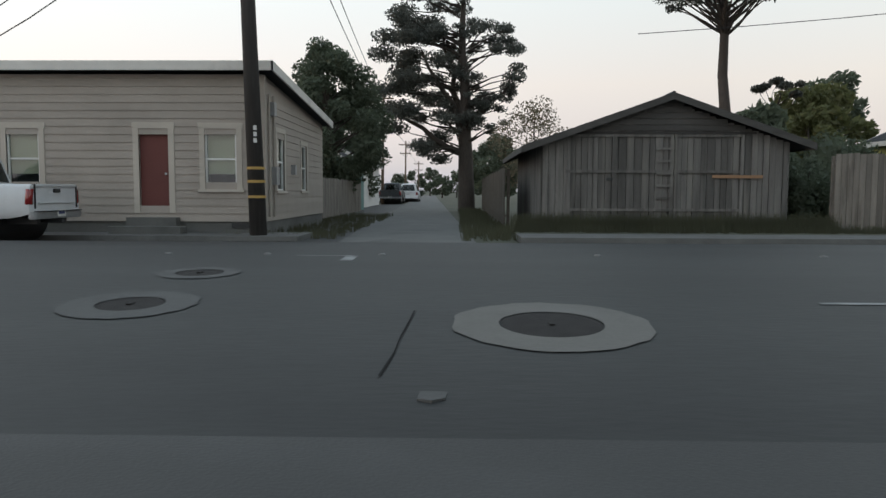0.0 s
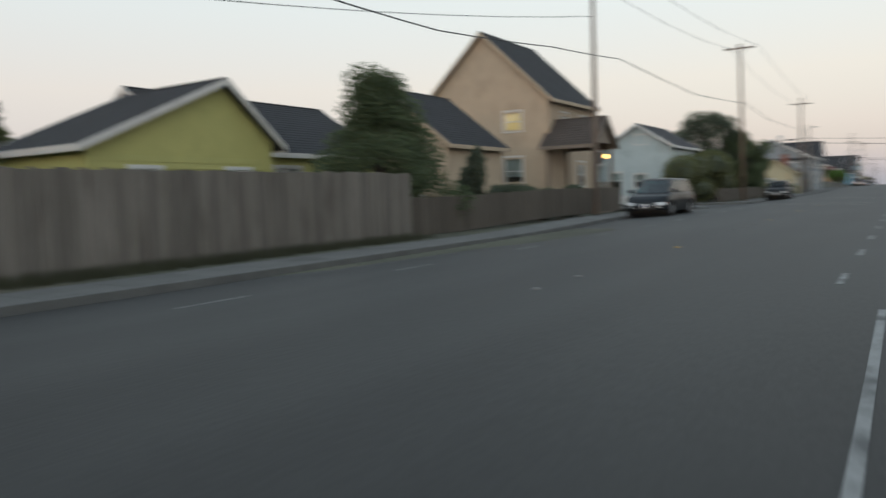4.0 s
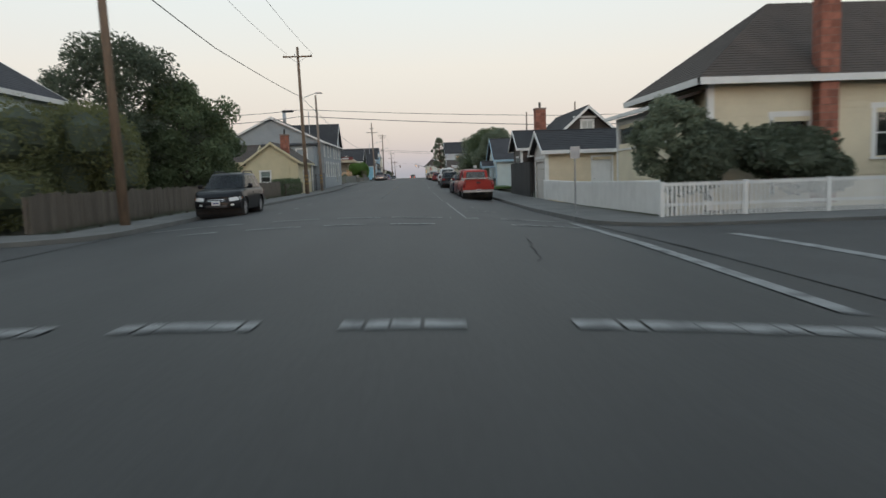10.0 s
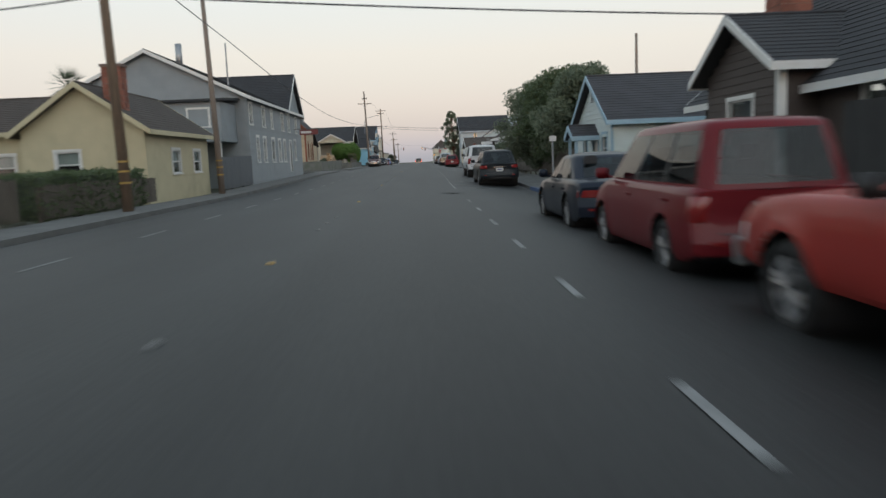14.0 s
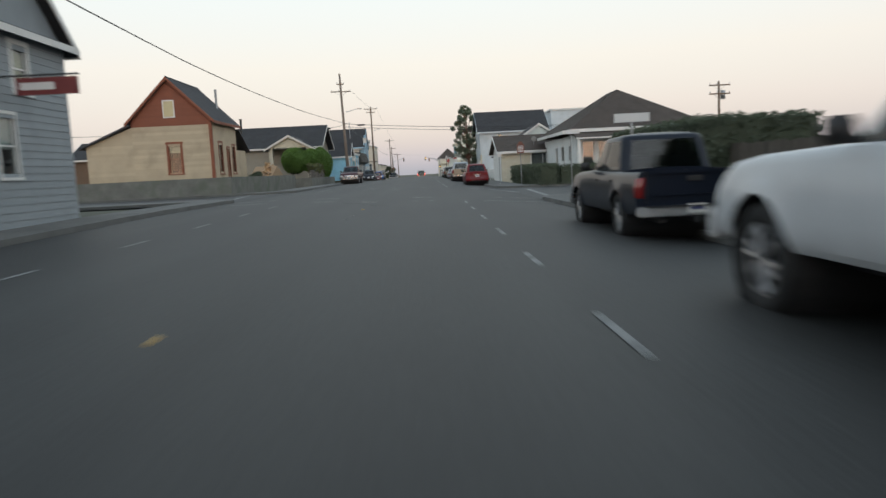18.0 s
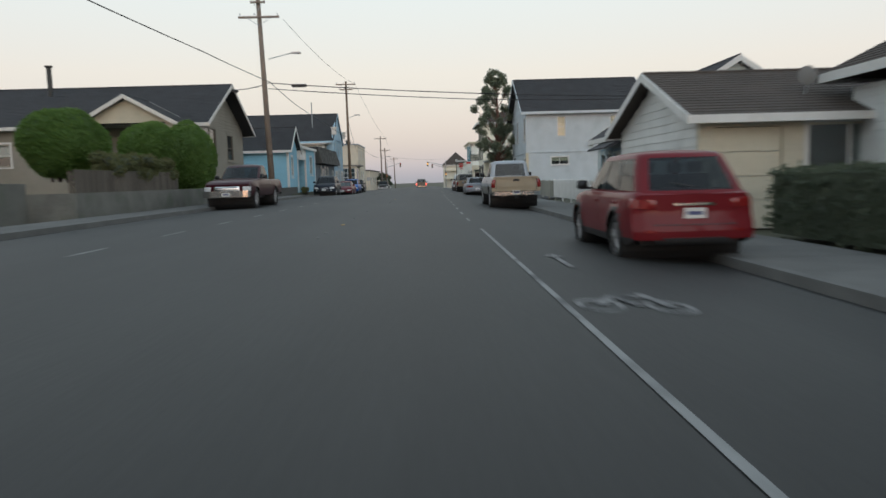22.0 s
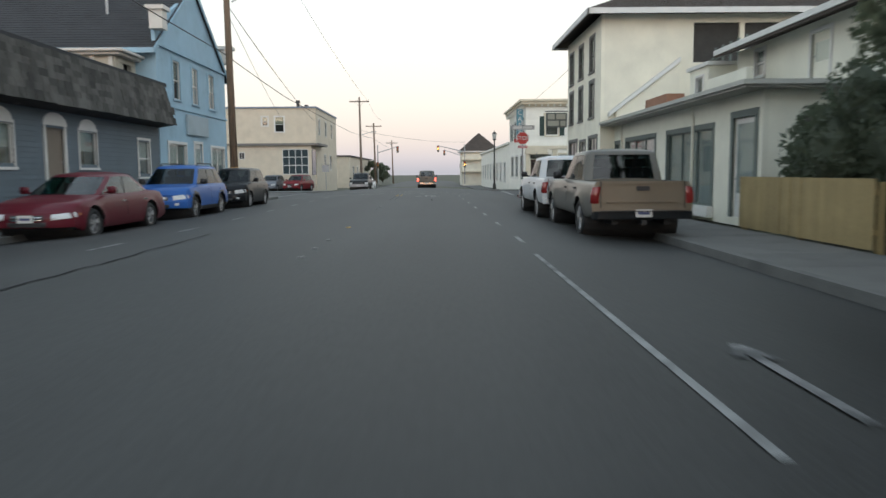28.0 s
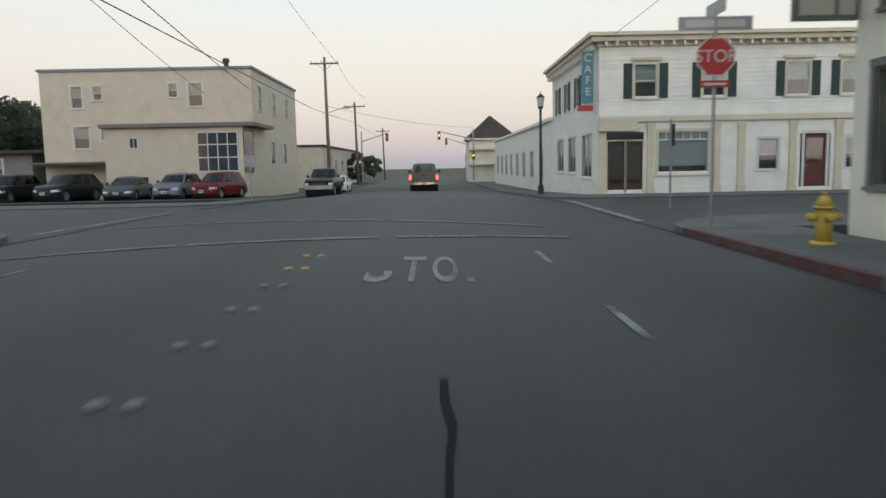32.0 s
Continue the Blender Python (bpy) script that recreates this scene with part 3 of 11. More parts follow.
def letters(word, x, y, size, lane_w):
    """Long painted letters, read from the driver's seat."""
    cu = bpy.data.curves.new("word", "FONT")
    cu.body = word
    cu.align_x, cu.offset = "CENTER", 0.018
    tmp = bpy.data.objects.new("word", cu)
    scene.collection.objects.link(tmp)
    dg = bpy.context.evaluated_depsgraph_get()
    dg.update()
    me = bpy.data.meshes.new_from_object(tmp.evaluated_get(dg))
    bpy.data.objects.remove(tmp)
    co = np.empty(len(me.vertices) * 3)
    me.vertices.foreach_get("co", co)
    co = co.reshape(-1, 3)
    wide = np.ptp(co[:, 0])
    res = np.stack([x + co[:, 1] / 0.72 * size, y - co[:, 0] / wide * lane_w, 0 * co[:, 0]], -1)
    res[:, 2] = [gz(a, b) + 0.007 for a, b in res[:, :2]]
    me.vertices.foreach_set("co", res.ravel())
    return me


wd = thing("road_word", "worn white word STOP painted on the asphalt", "road marking", kind="structure")
for ch, yc, keep in (("S", 5.66, 0.62), ("T", 5.32, 3.0), ("O", 4.98, 3.0), ("P", 4.66, 0.3)):
    me = letters(ch, 261.5, yc, 1.9, 0.27)
    bm = bmnew()
    bm.from_mesh(me)
    # flaked away beyond a line across the letter
    bmesh.ops.bisect_plane(bm, geom=bm.verts[:] + bm.edges[:] + bm.faces[:], plane_co=(261.5 + keep, yc, 0), plane_no=(1, 0.35, 0), clear_outer=True)
    part("letter", bm, PAINT_W, wd)


def bike_sign(x, y, s=1.0):
    """A bicycle and arrow painted in the parking lane."""
    bm = bmnew()
    for cy in (y + 0.42 * s, y - 0.42 * s):
        for k in range(14):
            a, b = k * math.tau / 14, (k + 1) * math.tau / 14
            pts = [(x + r * 1.5 * math.cos(t), cy + r * math.sin(t)) for t, r in ((a, 0.30 * s), (b, 0.30 * s), (b, 0.21 * s), (a, 0.21 * s))]
            bm.faces.new([bm.verts.new((p[0], p[1], gz(*p) + 0.006)) for p in pts])
    slanted(bm, (x, y + 0.42 * s), (x + 0.7 * s, y + 0.1 * s), 0.1)
    slanted(bm, (x + 0.7 * s, y + 0.1 * s), (x, y - 0.05 * s), 0.1)
    slanted(bm, (x, y - 0.42 * s), (x + 0.9 * s, y - 0.3 * s), 0.1)
    slanted(bm, (x + 0.7 * s, y + 0.1 * s), (x + 0.65 * s, y - 0.3 * s), 0.1)
    structure("bike_marking", bm, PAINT_OLD, "white bicycle symbol painted on the asphalt", "road marking")
    bm = bmnew()
    slanted(bm, (x + 2.9, y), (x + 4.4, y), 0.085)
    slanted(bm, (x + 4.1, y + 0.12), (x + 4.45, y), 0.085)
    slanted(bm, (x + 4.1, y - 0.12), (x + 4.45, y), 0.085)
    structure("arrow_marking", bm, PAINT_OLD, "white arrow painted on the asphalt", "road marking")


bike_sign(70.4, 3.0, 0.75)
bike_sign(117.2, 3.25, 0.75)
bike_sign(178.9, 2.95, 0.75)
bike_sign(229.2, 2.8, 0.75)


def manhole(x, y, r, ring, ring_mat=CONCRETE):
    z = gz(x, y)
    ob = thing("manhole", "round iron manhole cover in a concrete collar", "manhole", x, y, z, kind="structure")
    r2 = random.Random(int(x * 7))
    bm = bmnew()
    n = 40
    outer = [bm.verts.new((rr * math.cos(k * math.tau / n), rr * math.sin(k * math.tau / n), gz(x + rr * math.cos(k * math.tau / n), y + rr * math.sin(k * math.tau / n)) - z + 0.008)) for k in range(n) for rr in (ring * r2.uniform(0.98, 1.03),)]
    inner = [bm.verts.new((r * math.cos(k * math.tau / n), r * math.sin(k * math.tau / n), gz(x, y + r * math.sin(k * math.tau / n)) - z + 0.008)) for k in range(n)]
    for k in range(n):
        bm.faces.new((outer[k], outer[(k + 1) % n], inner[(k + 1) % n], inner[k]))
    part("collar", bm, ring_mat, ob)
    bm = bmnew()
    vs = [bm.verts.new(((r - 0.01) * math.cos(k * math.tau / n), (r - 0.01) * math.sin(k * math.tau / n), gz(x, y + r * math.sin(k * math.tau / n)) - z + 0.004)) for k in range(n)]
    bm.faces.new(vs)
    part("cover", bm, IRON, ob, "dark cast-iron cover")
    for dx, dy in ((0.0, 0.0),):
        bm = bmnew()
        box(bm, dx - 0.02, dy - 0.05, gz(x, y + dy) - z + 0.004, dx + 0.02, dy + 0.05, gz(x, y + dy) - z + 0.014)
        part("lug", bm, IRON, ob)


COLLAR = mat("new concrete collar", (0.112, 0.107, 0.097), 0.85, 0.15, 3, 30, 0.3, stain=(0.12, 0.117, 0.11), stain_amt=0.6)
COLLAR_DULL = mat("stained collar", (0.062, 0.062, 0.06), 0.85, 0.2, 3, 30, 0.3)
manhole(0.27, 2.6, 0.39, 0.74, COLLAR)
manhole(-3.15, 3.2, 0.28, 0.55, COLLAR_DULL)
manhole(-3.17, 4.9, 0.25, 0.42, COLLAR_DULL)
manhole(109.3, 4.2, 0.25, 0.44, COLLAR_DULL)
manhole(120.5, 2.6, 0.3, 0.6, COLLAR_DULL)
manhole(114.6, 2.74, 0.3, 0.55, COLLAR)
manhole(44.2, 2.95, 0.26, 0.36, COLLAR_DULL)
bm = bmnew()
prism(bm, [(-0.64, 1.0), (-0.56, 0.97), (-0.49, 1.02), (-0.48, 1.13), (-0.55, 1.17), (-0.63, 1.14)], "z", -0.4, gz(0, 1.1) + 0.003)
structure("patch", bm, COLLAR_DULL, "small pale repair patch in the asphalt", "patch")


# cracks, tar seams and old skid marks in the asphalt
TAR = mat("bitumen seam", (0.012, 0.012, 0.012), 0.85, 0.3, 3, 30, 0.2, spec=0.15)
rc = random.Random(31)
for x0, y0, x1, y1, w in ((-0.85, 1.4, -0.75, 3.0, 0.018), (55.0, 3.6, 58.6, 3.2, 0.018), (38.5, 2.0, 41.0, 2.2, 0.05), (226, 8.7, 242, 9.0, 0.035), (256.9, 5.05, 258.3, 5.02, 0.05), (150, 6.2, 153, 8.0, 0.04)):
    bm = bmnew()
    n = max(4, int(math.hypot(x1 - x0, y1 - y0) / 0.5))
    pts = [(x0 + (x1 - x0) * k / n + rc.uniform(-0.03, 0.03), y0 + (y1 - y0) * k / n + rc.uniform(-0.04, 0.04)) for k in range(n + 1)]
    for p, q in zip(pts, pts[1:]):
        slanted(bm, p, q, w * rc.uniform(0.5, 1.2), 1)
    for v in bm.verts:
        v.co.z -= 0.006
    structure("crack", bm, TAR, "dark wandering seam in the asphalt", "crack")


# ---- houses ----
# A wall is described by the axis it faces ("x" or "y"), its plane, and u along it; openings are (u0, u1, z0, z1).
def uz(face, plane, u, z, out):
    """A point on a wall: out metres in front of its plane. face: '-x', '+x', '-y', '+y'."""
    s = -1 if face[0] == "-" else 1
    return (plane + s * out, u, z) if face[1] == "x" else (u, plane + s * out, z)


def wbox(bm, face, plane, u0, u1, z0, z1, a, b):
    """A box on a wall between a and b metres in front of its plane."""
    p, q = uz(face, plane, u0, z0, a), uz(face, plane, u1, z1, b)
    lo, hi = [min(i, j) for i, j in zip(p, q)], [max(i, j) for i, j in zip(p, q)]
    return box(bm, *lo, *hi)


def pieces(u0, u1, z0, z1, holes, cells=False):
    """Rectangles that fill a wall round its openings."""
    us = sorted({u0, u1, *[min(max(h[k], u0), u1) for h in holes for k in (0, 1)]})
    zs = sorted({z0, z1, *[min(max(h[k], z0), z1) for h in holes for k in (2, 3)]})
    out = []
    for a, b in zip(us, us[1:]):
        run = None
        for c, d in zip(zs, zs[1:]):
            hole = any(h[0] < (a + b) / 2 < h[1] and h[2] < (c + d) / 2 < h[3] for h in holes)
            if hole:
                if run:
                    out.append((a, b, *run))
                run = None
            else:
                if cells:
                    out.append((a, b, c, d))
                else:
                    run = (run[0], d) if run else (c, d)
        if run:
            out.append((a, b, *run))
    return out


def wall(parent, face, plane, u0, u1, z0, z1, holes, material, board=0.0, board_mat=None, thick=0.14, gable=None, name="wall"):
    """A wall with openings, clad in lap boards where board is their height. gable: (u of peak, z of peak)."""
    bm = bmnew()
    for a, b, c, d in pieces(u0, u1, z0, z1, holes, True):
        wbox(bm, face, plane, a, b, c, d, -thick, 0)
    bmesh.ops.remove_doubles(bm, verts=bm.verts[:], dist=1e-4)
    if gable:
        tri = [(u0, z1), (u1, z1), gable]
        p0 = uz(face, plane, 0, 0, -thick)[0 if face[1] == "x" else 1]
        prism(bm, tri, face[1], p0, plane)
    w = part(name, bm, material, parent)
    if board:
        z = z0
        top = gable[1] if gable else z1
        near = (face[1] == "y" and -3.3 < plane < 16.0) or (face[1] == "x" and (-6.0 < (u0 + u1) / 2 < 19.5 or plane in (178.0, 288.0)))
        clad = bmnew()
        while z < top - 0.03:
            zt = min(z + board, top)
            if z >= z1 - 0.001:
                f = (zt - z1) / (gable[1] - z1)
                f0 = (z - z1) / (gable[1] - z1)
                spans = [(u0 + (gable[0] - u0) * (f + f0) / 2, u1 + (gable[0] - u1) * (f + f0) / 2)]
            else:
                spans = [(a, b) for a, b, c, d in pieces(u0, u1, z, min(zt, z1), [h for h in holes if h[2] < (z + zt) / 2 < h[3]])]
                merged = []
                for s in sorted(spans):
                    if merged and abs(merged[-1][1] - s[0]) < 1e-4:
                        merged[-1] = (merged[-1][0], s[1])
                    else:
                        merged.append(s)
                spans = merged
            for a, b in spans:
                if b - a < 0.02:
                    continue
                bm = bmnew() if near else clad
                vs = wbox(bm, face, plane, a, b, z, zt - 0.004, 0.001, 0.008)
                for v in vs:
                    if v.co.z < z + 0.01:
                        k = 0 if face[1] == "x" else 1
                        if abs(v.co[k] - plane) > 0.005:
                            v.co[k] = plane + (-0.024 if face[0] == "-" else 0.024)
                if near:
                    part("siding_board", bm, board_mat or material, w)
            z += board
        if clad.verts:
            tagged(part("siding", clad, board_mat or material, w), kind="stuff")
    return w


def window(parent, face, plane, u0, u1, z0, z1, trim=None, frame=None, mid=True, cols=1, blind=None, casing=0.1, sill=True, inner=None, cover=0.55):
    """A window in its opening: casing boards, frame, panes, sill, and a blind behind the glass."""
    trim, frame = trim or TRIM, frame or WHITE
    win = part("window", *(lambda bm: ([wbox(bm, face, plane, a, b, c, d, -0.03, 0.035) for a, b, c, d in ((u0 - casing, u0, z0, z1), (u1, u1 + casing, z0, z1), (u0 - casing * 1.2, u1 + casing * 1.2, z1, z1 + casing * 1.1))], (bm, trim))[1])(bmnew()), parent)
    bm = bmnew()
    t = 0.045
    for a, b, c, d in ((u0, u0 + t, z0, z1), (u1 - t, u1, z0, z1), (u0 + t, u1 - t, z1 - t, z1), (u0 + t, u1 - t, z0, z0 + t)):
        wbox(bm, face, plane, a, b, c, d, -0.075, -0.015)
    if mid:
        zc = (z0 + z1) / 2
        wbox(bm, face, plane, u0 + t, u1 - t, zc - t / 2, zc + t / 2, -0.075, -0.02)
    for k in range(1, cols):
        uc = u0 + (u1 - u0) * k / cols
        wbox(bm, face, plane, uc - t / 2, uc + t / 2, z0 + t, z1 - t, -0.072, -0.018)
    part("frame", bm, frame, win)
    zs = [z0 + t, (z0 + z1) / 2 - t / 2, (z0 + z1) / 2 + t / 2, z1 - t] if mid else [z0 + t, z1 - t]
    for k in range(0, len(zs), 2):
        bm = bmnew()
        wbox(bm, face, plane, u0 + t, u1 - t, zs[k], zs[k + 1], -0.052, -0.046)
        pane = part("pane", bm, GLASS, win)
        pane.visible_shadow = False
    if sill:
        bm = bmnew()
        wbox(bm, face, plane, u0 - casing * 1.3, u1 + casing * 1.3, z0 - 0.07, z0, -0.03, 0.07)
        part("sill", bm, trim, win)
    # flat backing panel, its dark colour standing in for the unlit room
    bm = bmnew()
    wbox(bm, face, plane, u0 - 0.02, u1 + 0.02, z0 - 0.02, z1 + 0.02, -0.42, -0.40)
    part("backing", bm, inner or ROOM_SHADE, win)
    if blind:
        bm = bmnew()
        wbox(bm, face, plane, u0 + 0.01, u1 - 0.01, z1 - (z1 - z0) * cover, z1, -0.125, -0.115)
        part("blind", bm, blind, win)
    return win


def door(parent, face, plane, u0, u1, z0, z1, material, trim=None, casing=0.1, panels=0, knob=True, lite=None):
    trim = trim or TRIM
    bm = bmnew()
    for a, b, c, d in ((u0 - casing, u0, z0, z1), (u1, u1 + casing, z0, z1), (u0 - casing * 1.1, u1 + casing * 1.1, z1, z1 + casing * 1.1)):
        wbox(bm, face, plane, a, b, c, d, -0.03, 0.035)
    fr = part("door_frame", bm, trim, parent)
    bm = bmnew()
    wbox(bm, face, plane, u0, u1, z0, z1, -0.10, -0.06)
    for k in range(panels):
        zc = z0 + (z1 - z0) * (k + 0.5) / panels
        h = (z1 - z0) / panels * 0.36
        wbox(bm, face, plane, u0 + 0.12, u1 - 0.12, zc - h, zc + h, -0.06, -0.05)
    leaf_ob = part("door_leaf", bm, material, fr)
    if lite:
        bm = bmnew()
        wbox(bm, face, plane, u0 + 0.12, u1 - 0.12, lite[0], lite[1], -0.058, -0.054)
        part("door_glass", bm, GLASS, fr)
    if knob:
        c = uz(face, plane, u1 - 0.09, z0 + 0.95, -0.02)
        bm = bmnew()
        tube(bm, uz(face, plane, u1 - 0.09, z0 + 0.95, -0.06), c, 0.018, 0.03, 8)
        part("door_knob", bm, METAL_GREY, fr)
    return fr


def roof_plane(bm, pts, t=0.12):
    """A slab from four corner points, t thick, downwards."""
    top = [bm.verts.new(p) for p in pts]
    low = [bm.verts.new((p[0], p[1], p[2] - t)) for p in pts]
    n = len(pts)
    bm.faces.new(top)
    bm.faces.new(low[::-1])
    for i in range(n):
        bm.faces.new((top[i], low[i], low[(i + 1) % n], top[(i + 1) % n]))


def courses(parent, p0, p1, q0, q1, material, gap=0.22, n_max=40):
    """Shingle courses laid from the eave line p0-p1 up to the ridge line q0-q1."""
    p0, p1, q0, q1 = map(Vector, (p0, p1, q0, q1))
    n = min(n_max, max(3, int((q0 - p0).length / gap)))
    nrm = (p1 - p0).cross(q0 - p0).normalized()
    if nrm.z < 0:
        nrm = -nrm
    bm = bmnew()
    for k in range(n):
        a, b = k / n, (k + 1.06) / n
        lo0, lo1 = p0.lerp(q0, a), p1.lerp(q1, a)
        hi0, hi1 = p0.lerp(q0, min(b, 1)), p1.lerp(q1, min(b, 1))
        vs = [bm.verts.new(v) for v in (lo0 + nrm * 0.006, lo1 + nrm * 0.006, lo1 + nrm * 0.024, lo0 + nrm * 0.024, hi1 + nrm * 0.008, hi0 + nrm * 0.008)]
        bm.faces.new((vs[0], vs[1], vs[2], vs[3]))
        bm.faces.new((vs[3], vs[2], vs[4], vs[5]))
    return tagged(part("shingle_layer", bm, material, parent), kind="stuff")


def gable_roof(parent, x0, x1, y0, y1, ze, zr, along, material, over=0.35, rake=0.3, trim=None, ridge=None, ze2=None, t=0.13, name="roof"):
    """A pitched roof with fascia and rake boards. along: the axis of its ridge; ridge: where it lies across; ze2: the far eave, if it differs."""
    trim = trim or TRIM
    ze2 = ze if ze2 is None else ze2
    if along == "x":
        a0, a1, c0, c1 = x0 - rake, x1 + rake, y0, y1
        P = lambda a, c, z: (a, c, z)
    else:
        a0, a1, c0, c1 = y0 - rake, y1 + rake, x0, x1
        P = lambda a, c, z: (c, a, z)
    r = (c0 + c1) / 2 if ridge is None else ridge
    s0, s1 = (zr - ze) / (r - c0), (zr - ze2) / (c1 - r)
    e0, e1 = c0 - over, c1 + over
    z0, z1 = ze - over * s0, ze2 - over * s1
    bm = bmnew()
    roof_plane(bm, [P(a0, e0, z0 + t), P(a1, e0, z0 + t), P(a1, r, zr + t), P(a0, r, zr + t)], t)
    roof_plane(bm, [P(a0, r, zr + t), P(a1, r, zr + t), P(a1, e1, z1 + t), P(a0, e1, z1 + t)], t)
    ro = part(name, bm, material, parent)
    courses(ro, P(a0, e0, z0 + t), P(a1, e0, z0 + t), P(a0, r, zr + t), P(a1, r, zr + t), material)
    courses(ro, P(a0, e1, z1 + t), P(a1, e1, z1 + t), P(a0, r, zr + t), P(a1, r, zr + t), material)
    for e, z, s in ((e0, z0, -1), (e1, z1, 1)):
        bm = bmnew()
        p, q = P(a0, e, z - 0.05), P(a1, e + s * 0.035, z + t + 0.012)
        box(bm, min(p[0], q[0]), min(p[1], q[1]), p[2], max(p[0], q[0]), max(p[1], q[1]), q[2])
        part("fascia", bm, trim, ro)
    for a, s in ((a0, -1), (a1, 1)):
        for (ca, za), (cb, zb) in (((e0, z0), (r, zr)), ((r, zr), (e1, z1))):
            bm = bmnew()
            pts = [(ca, za - 0.06), (cb, zb - 0.06), (cb, zb + t + 0.03), (ca, za + t + 0.03)]
            prism(bm, pts, "x" if along == "x" else "y", a, a + s * 0.04)
            part("rake_board", bm, trim, ro)
    bm = bmnew()
    tube(bm, P(a0, r, zr + t + 0.01), P(a1, r, zr + t + 0.01), 0.06, 0.06, 6)
    part("ridge_cap", bm, material, ro)
    return ro


def hip_roof(parent, x0, x1, y0, y1, ze, zr, ridge, material, over=0.4, trim=None, t=0.12):
    """ridge: two points (x, y) of the ridge, low then high along its axis."""
    trim = trim or TRIM
    (ax, ay), (bx, by) = ridge
    X0, X1, Y0, Y1 = x0 - over, x1 + over, y0 - over, y1 + over
    A, B = (ax, ay, zr), (bx, by, zr)
    c = [(X0, Y0, ze), (X1, Y0, ze), (X1, Y1, ze), (X0, Y1, ze)]
    bm = bmnew()
    if abs(by - ay) > abs(bx - ax):
        faces = [[c[0], c[1], A], [c[2], c[3], B], [c[1], c[2], B, A], [c[3], c[0], A, B]]
    else:
        faces = [[c[3], c[0], A], [c[1], c[2], B], [c[0], c[1], B, A], [c[2], c[3], A, B]]
    for f in faces:
        roof_plane(bm, f, t)
    ro = part("roof", bm, material, parent)
    for f in faces:
        if len(f) == 4:
            courses(ro, f[0], f[1], f[3], f[2], material)
        else:
            courses(ro, f[0], f[1], f[2], f[2], material)
    for (p, q) in ((c[0], c[1]), (c[1], c[2]), (c[2], c[3]), (c[3], c[0])):
        bm = bmnew()
        box(bm, min(p[0], q[0]) - 0.03, min(p[1], q[1]) - 0.03, ze - 0.2, max(p[0], q[0]) + 0.03, max(p[1], q[1]) + 0.03, ze + 0.02)
        part("gutter", bm, trim, ro)
    return ro


def chimney(x, y, w, d, z0, z1, label, flue=True, parent_name="chimney"):
    ch = thing(parent_name, label, "chimney", x, y, 0)
    bm = bmnew()
    box(bm, -w / 2 + 0.015, -d / 2 + 0.015, z0, w / 2 - 0.015, d / 2 - 0.015, z1)
    part("core", bm, MORTAR, ch)
    hgt, k, z = 0.24, 0, z0
    protos = {}
    while z < z1 - 0.05:
        for s in (0, 1, 2):
            ln = w if s % 2 == 0 else d
            n = 2 if k % 2 else 3
            for i in range(n):
                a, b = -ln / 2 + ln * i / n + 0.008, -ln / 2 + ln * (i + 1) / n - 0.008
                key = (s, i, n)
                if key not in protos:
                    bm = bmnew()
                    dd = d if s % 2 == 0 else w
                    sg = -1 if s < 2 else 1
                    if s % 2 == 0:
                        box(bm, a, min(sg * (dd / 2 - 0.03), sg * dd / 2), 0, b, max(sg * (dd / 2 - 0.03), sg * dd / 2), hgt - 0.02)
                    else:
                        box(bm, min(sg * (dd / 2 - 0.03), sg * dd / 2), a, 0, max(sg * (dd / 2 - 0.03), sg * dd / 2), b, hgt - 0.02)
                    protos[key] = finish(bm)
                    protos[key].materials.append(BRICK)
                o = new("brick", protos[key])
                o.parent, o.location = ch, (0, 0, z)
        z += hgt
        k += 1
    bm = bmnew()
    box(bm, -w / 2 - 0.05, -d / 2 - 0.05, z1, w / 2 + 0.05, d / 2 + 0.05, z1 + 0.12)
    part("cap", bm, MORTAR, ch, "pale mortar cap", bevel=0.02)
    if flue:
        bm = bmnew()
        tube(bm, (0, 0, z1 + 0.1), (0, 0, z1 + 0.6), 0.09, 0.09, 10)
        part("flue", bm, DARK_METAL, ch, "dark metal flue pipe")
    return ch


def house(name, label, category="house"):
    return thing(name, label, category)


def four_walls(h, x0, x1, y0, y1, z0, z1, material, holes=None, board=0.0, gx=None, gy=None, board_faces=("-x", "-y", "+y"), thick=0.14):
    """Four walls. holes: {face: [(u0, u1, z0, z1)]}; gx, gy: peak of the gables on the x faces / the y faces."""
    holes = holes or {}
    for face, plane, u0, u1, g in (("-x", x0, y0, y1, gx), ("+x", x1, y0, y1, gx), ("-y", y0, x0 + thick, x1 - thick, gy), ("+y", y1, x0 + thick, x1 - thick, gy)):
        wall(h, face, plane, u0, u1, z0, z1, holes.get(face, []), material, board if face in board_faces else 0.0, None, thick, g)


def corner_boards(h, pts, z0, z1, material, w=0.12):
    for x, y in pts:
        bm = bmnew()
        box(bm, x - w / 2, y - w / 2, z0, x + w / 2, y + w / 2, z1)
        part("corner_board", bm, material, h)


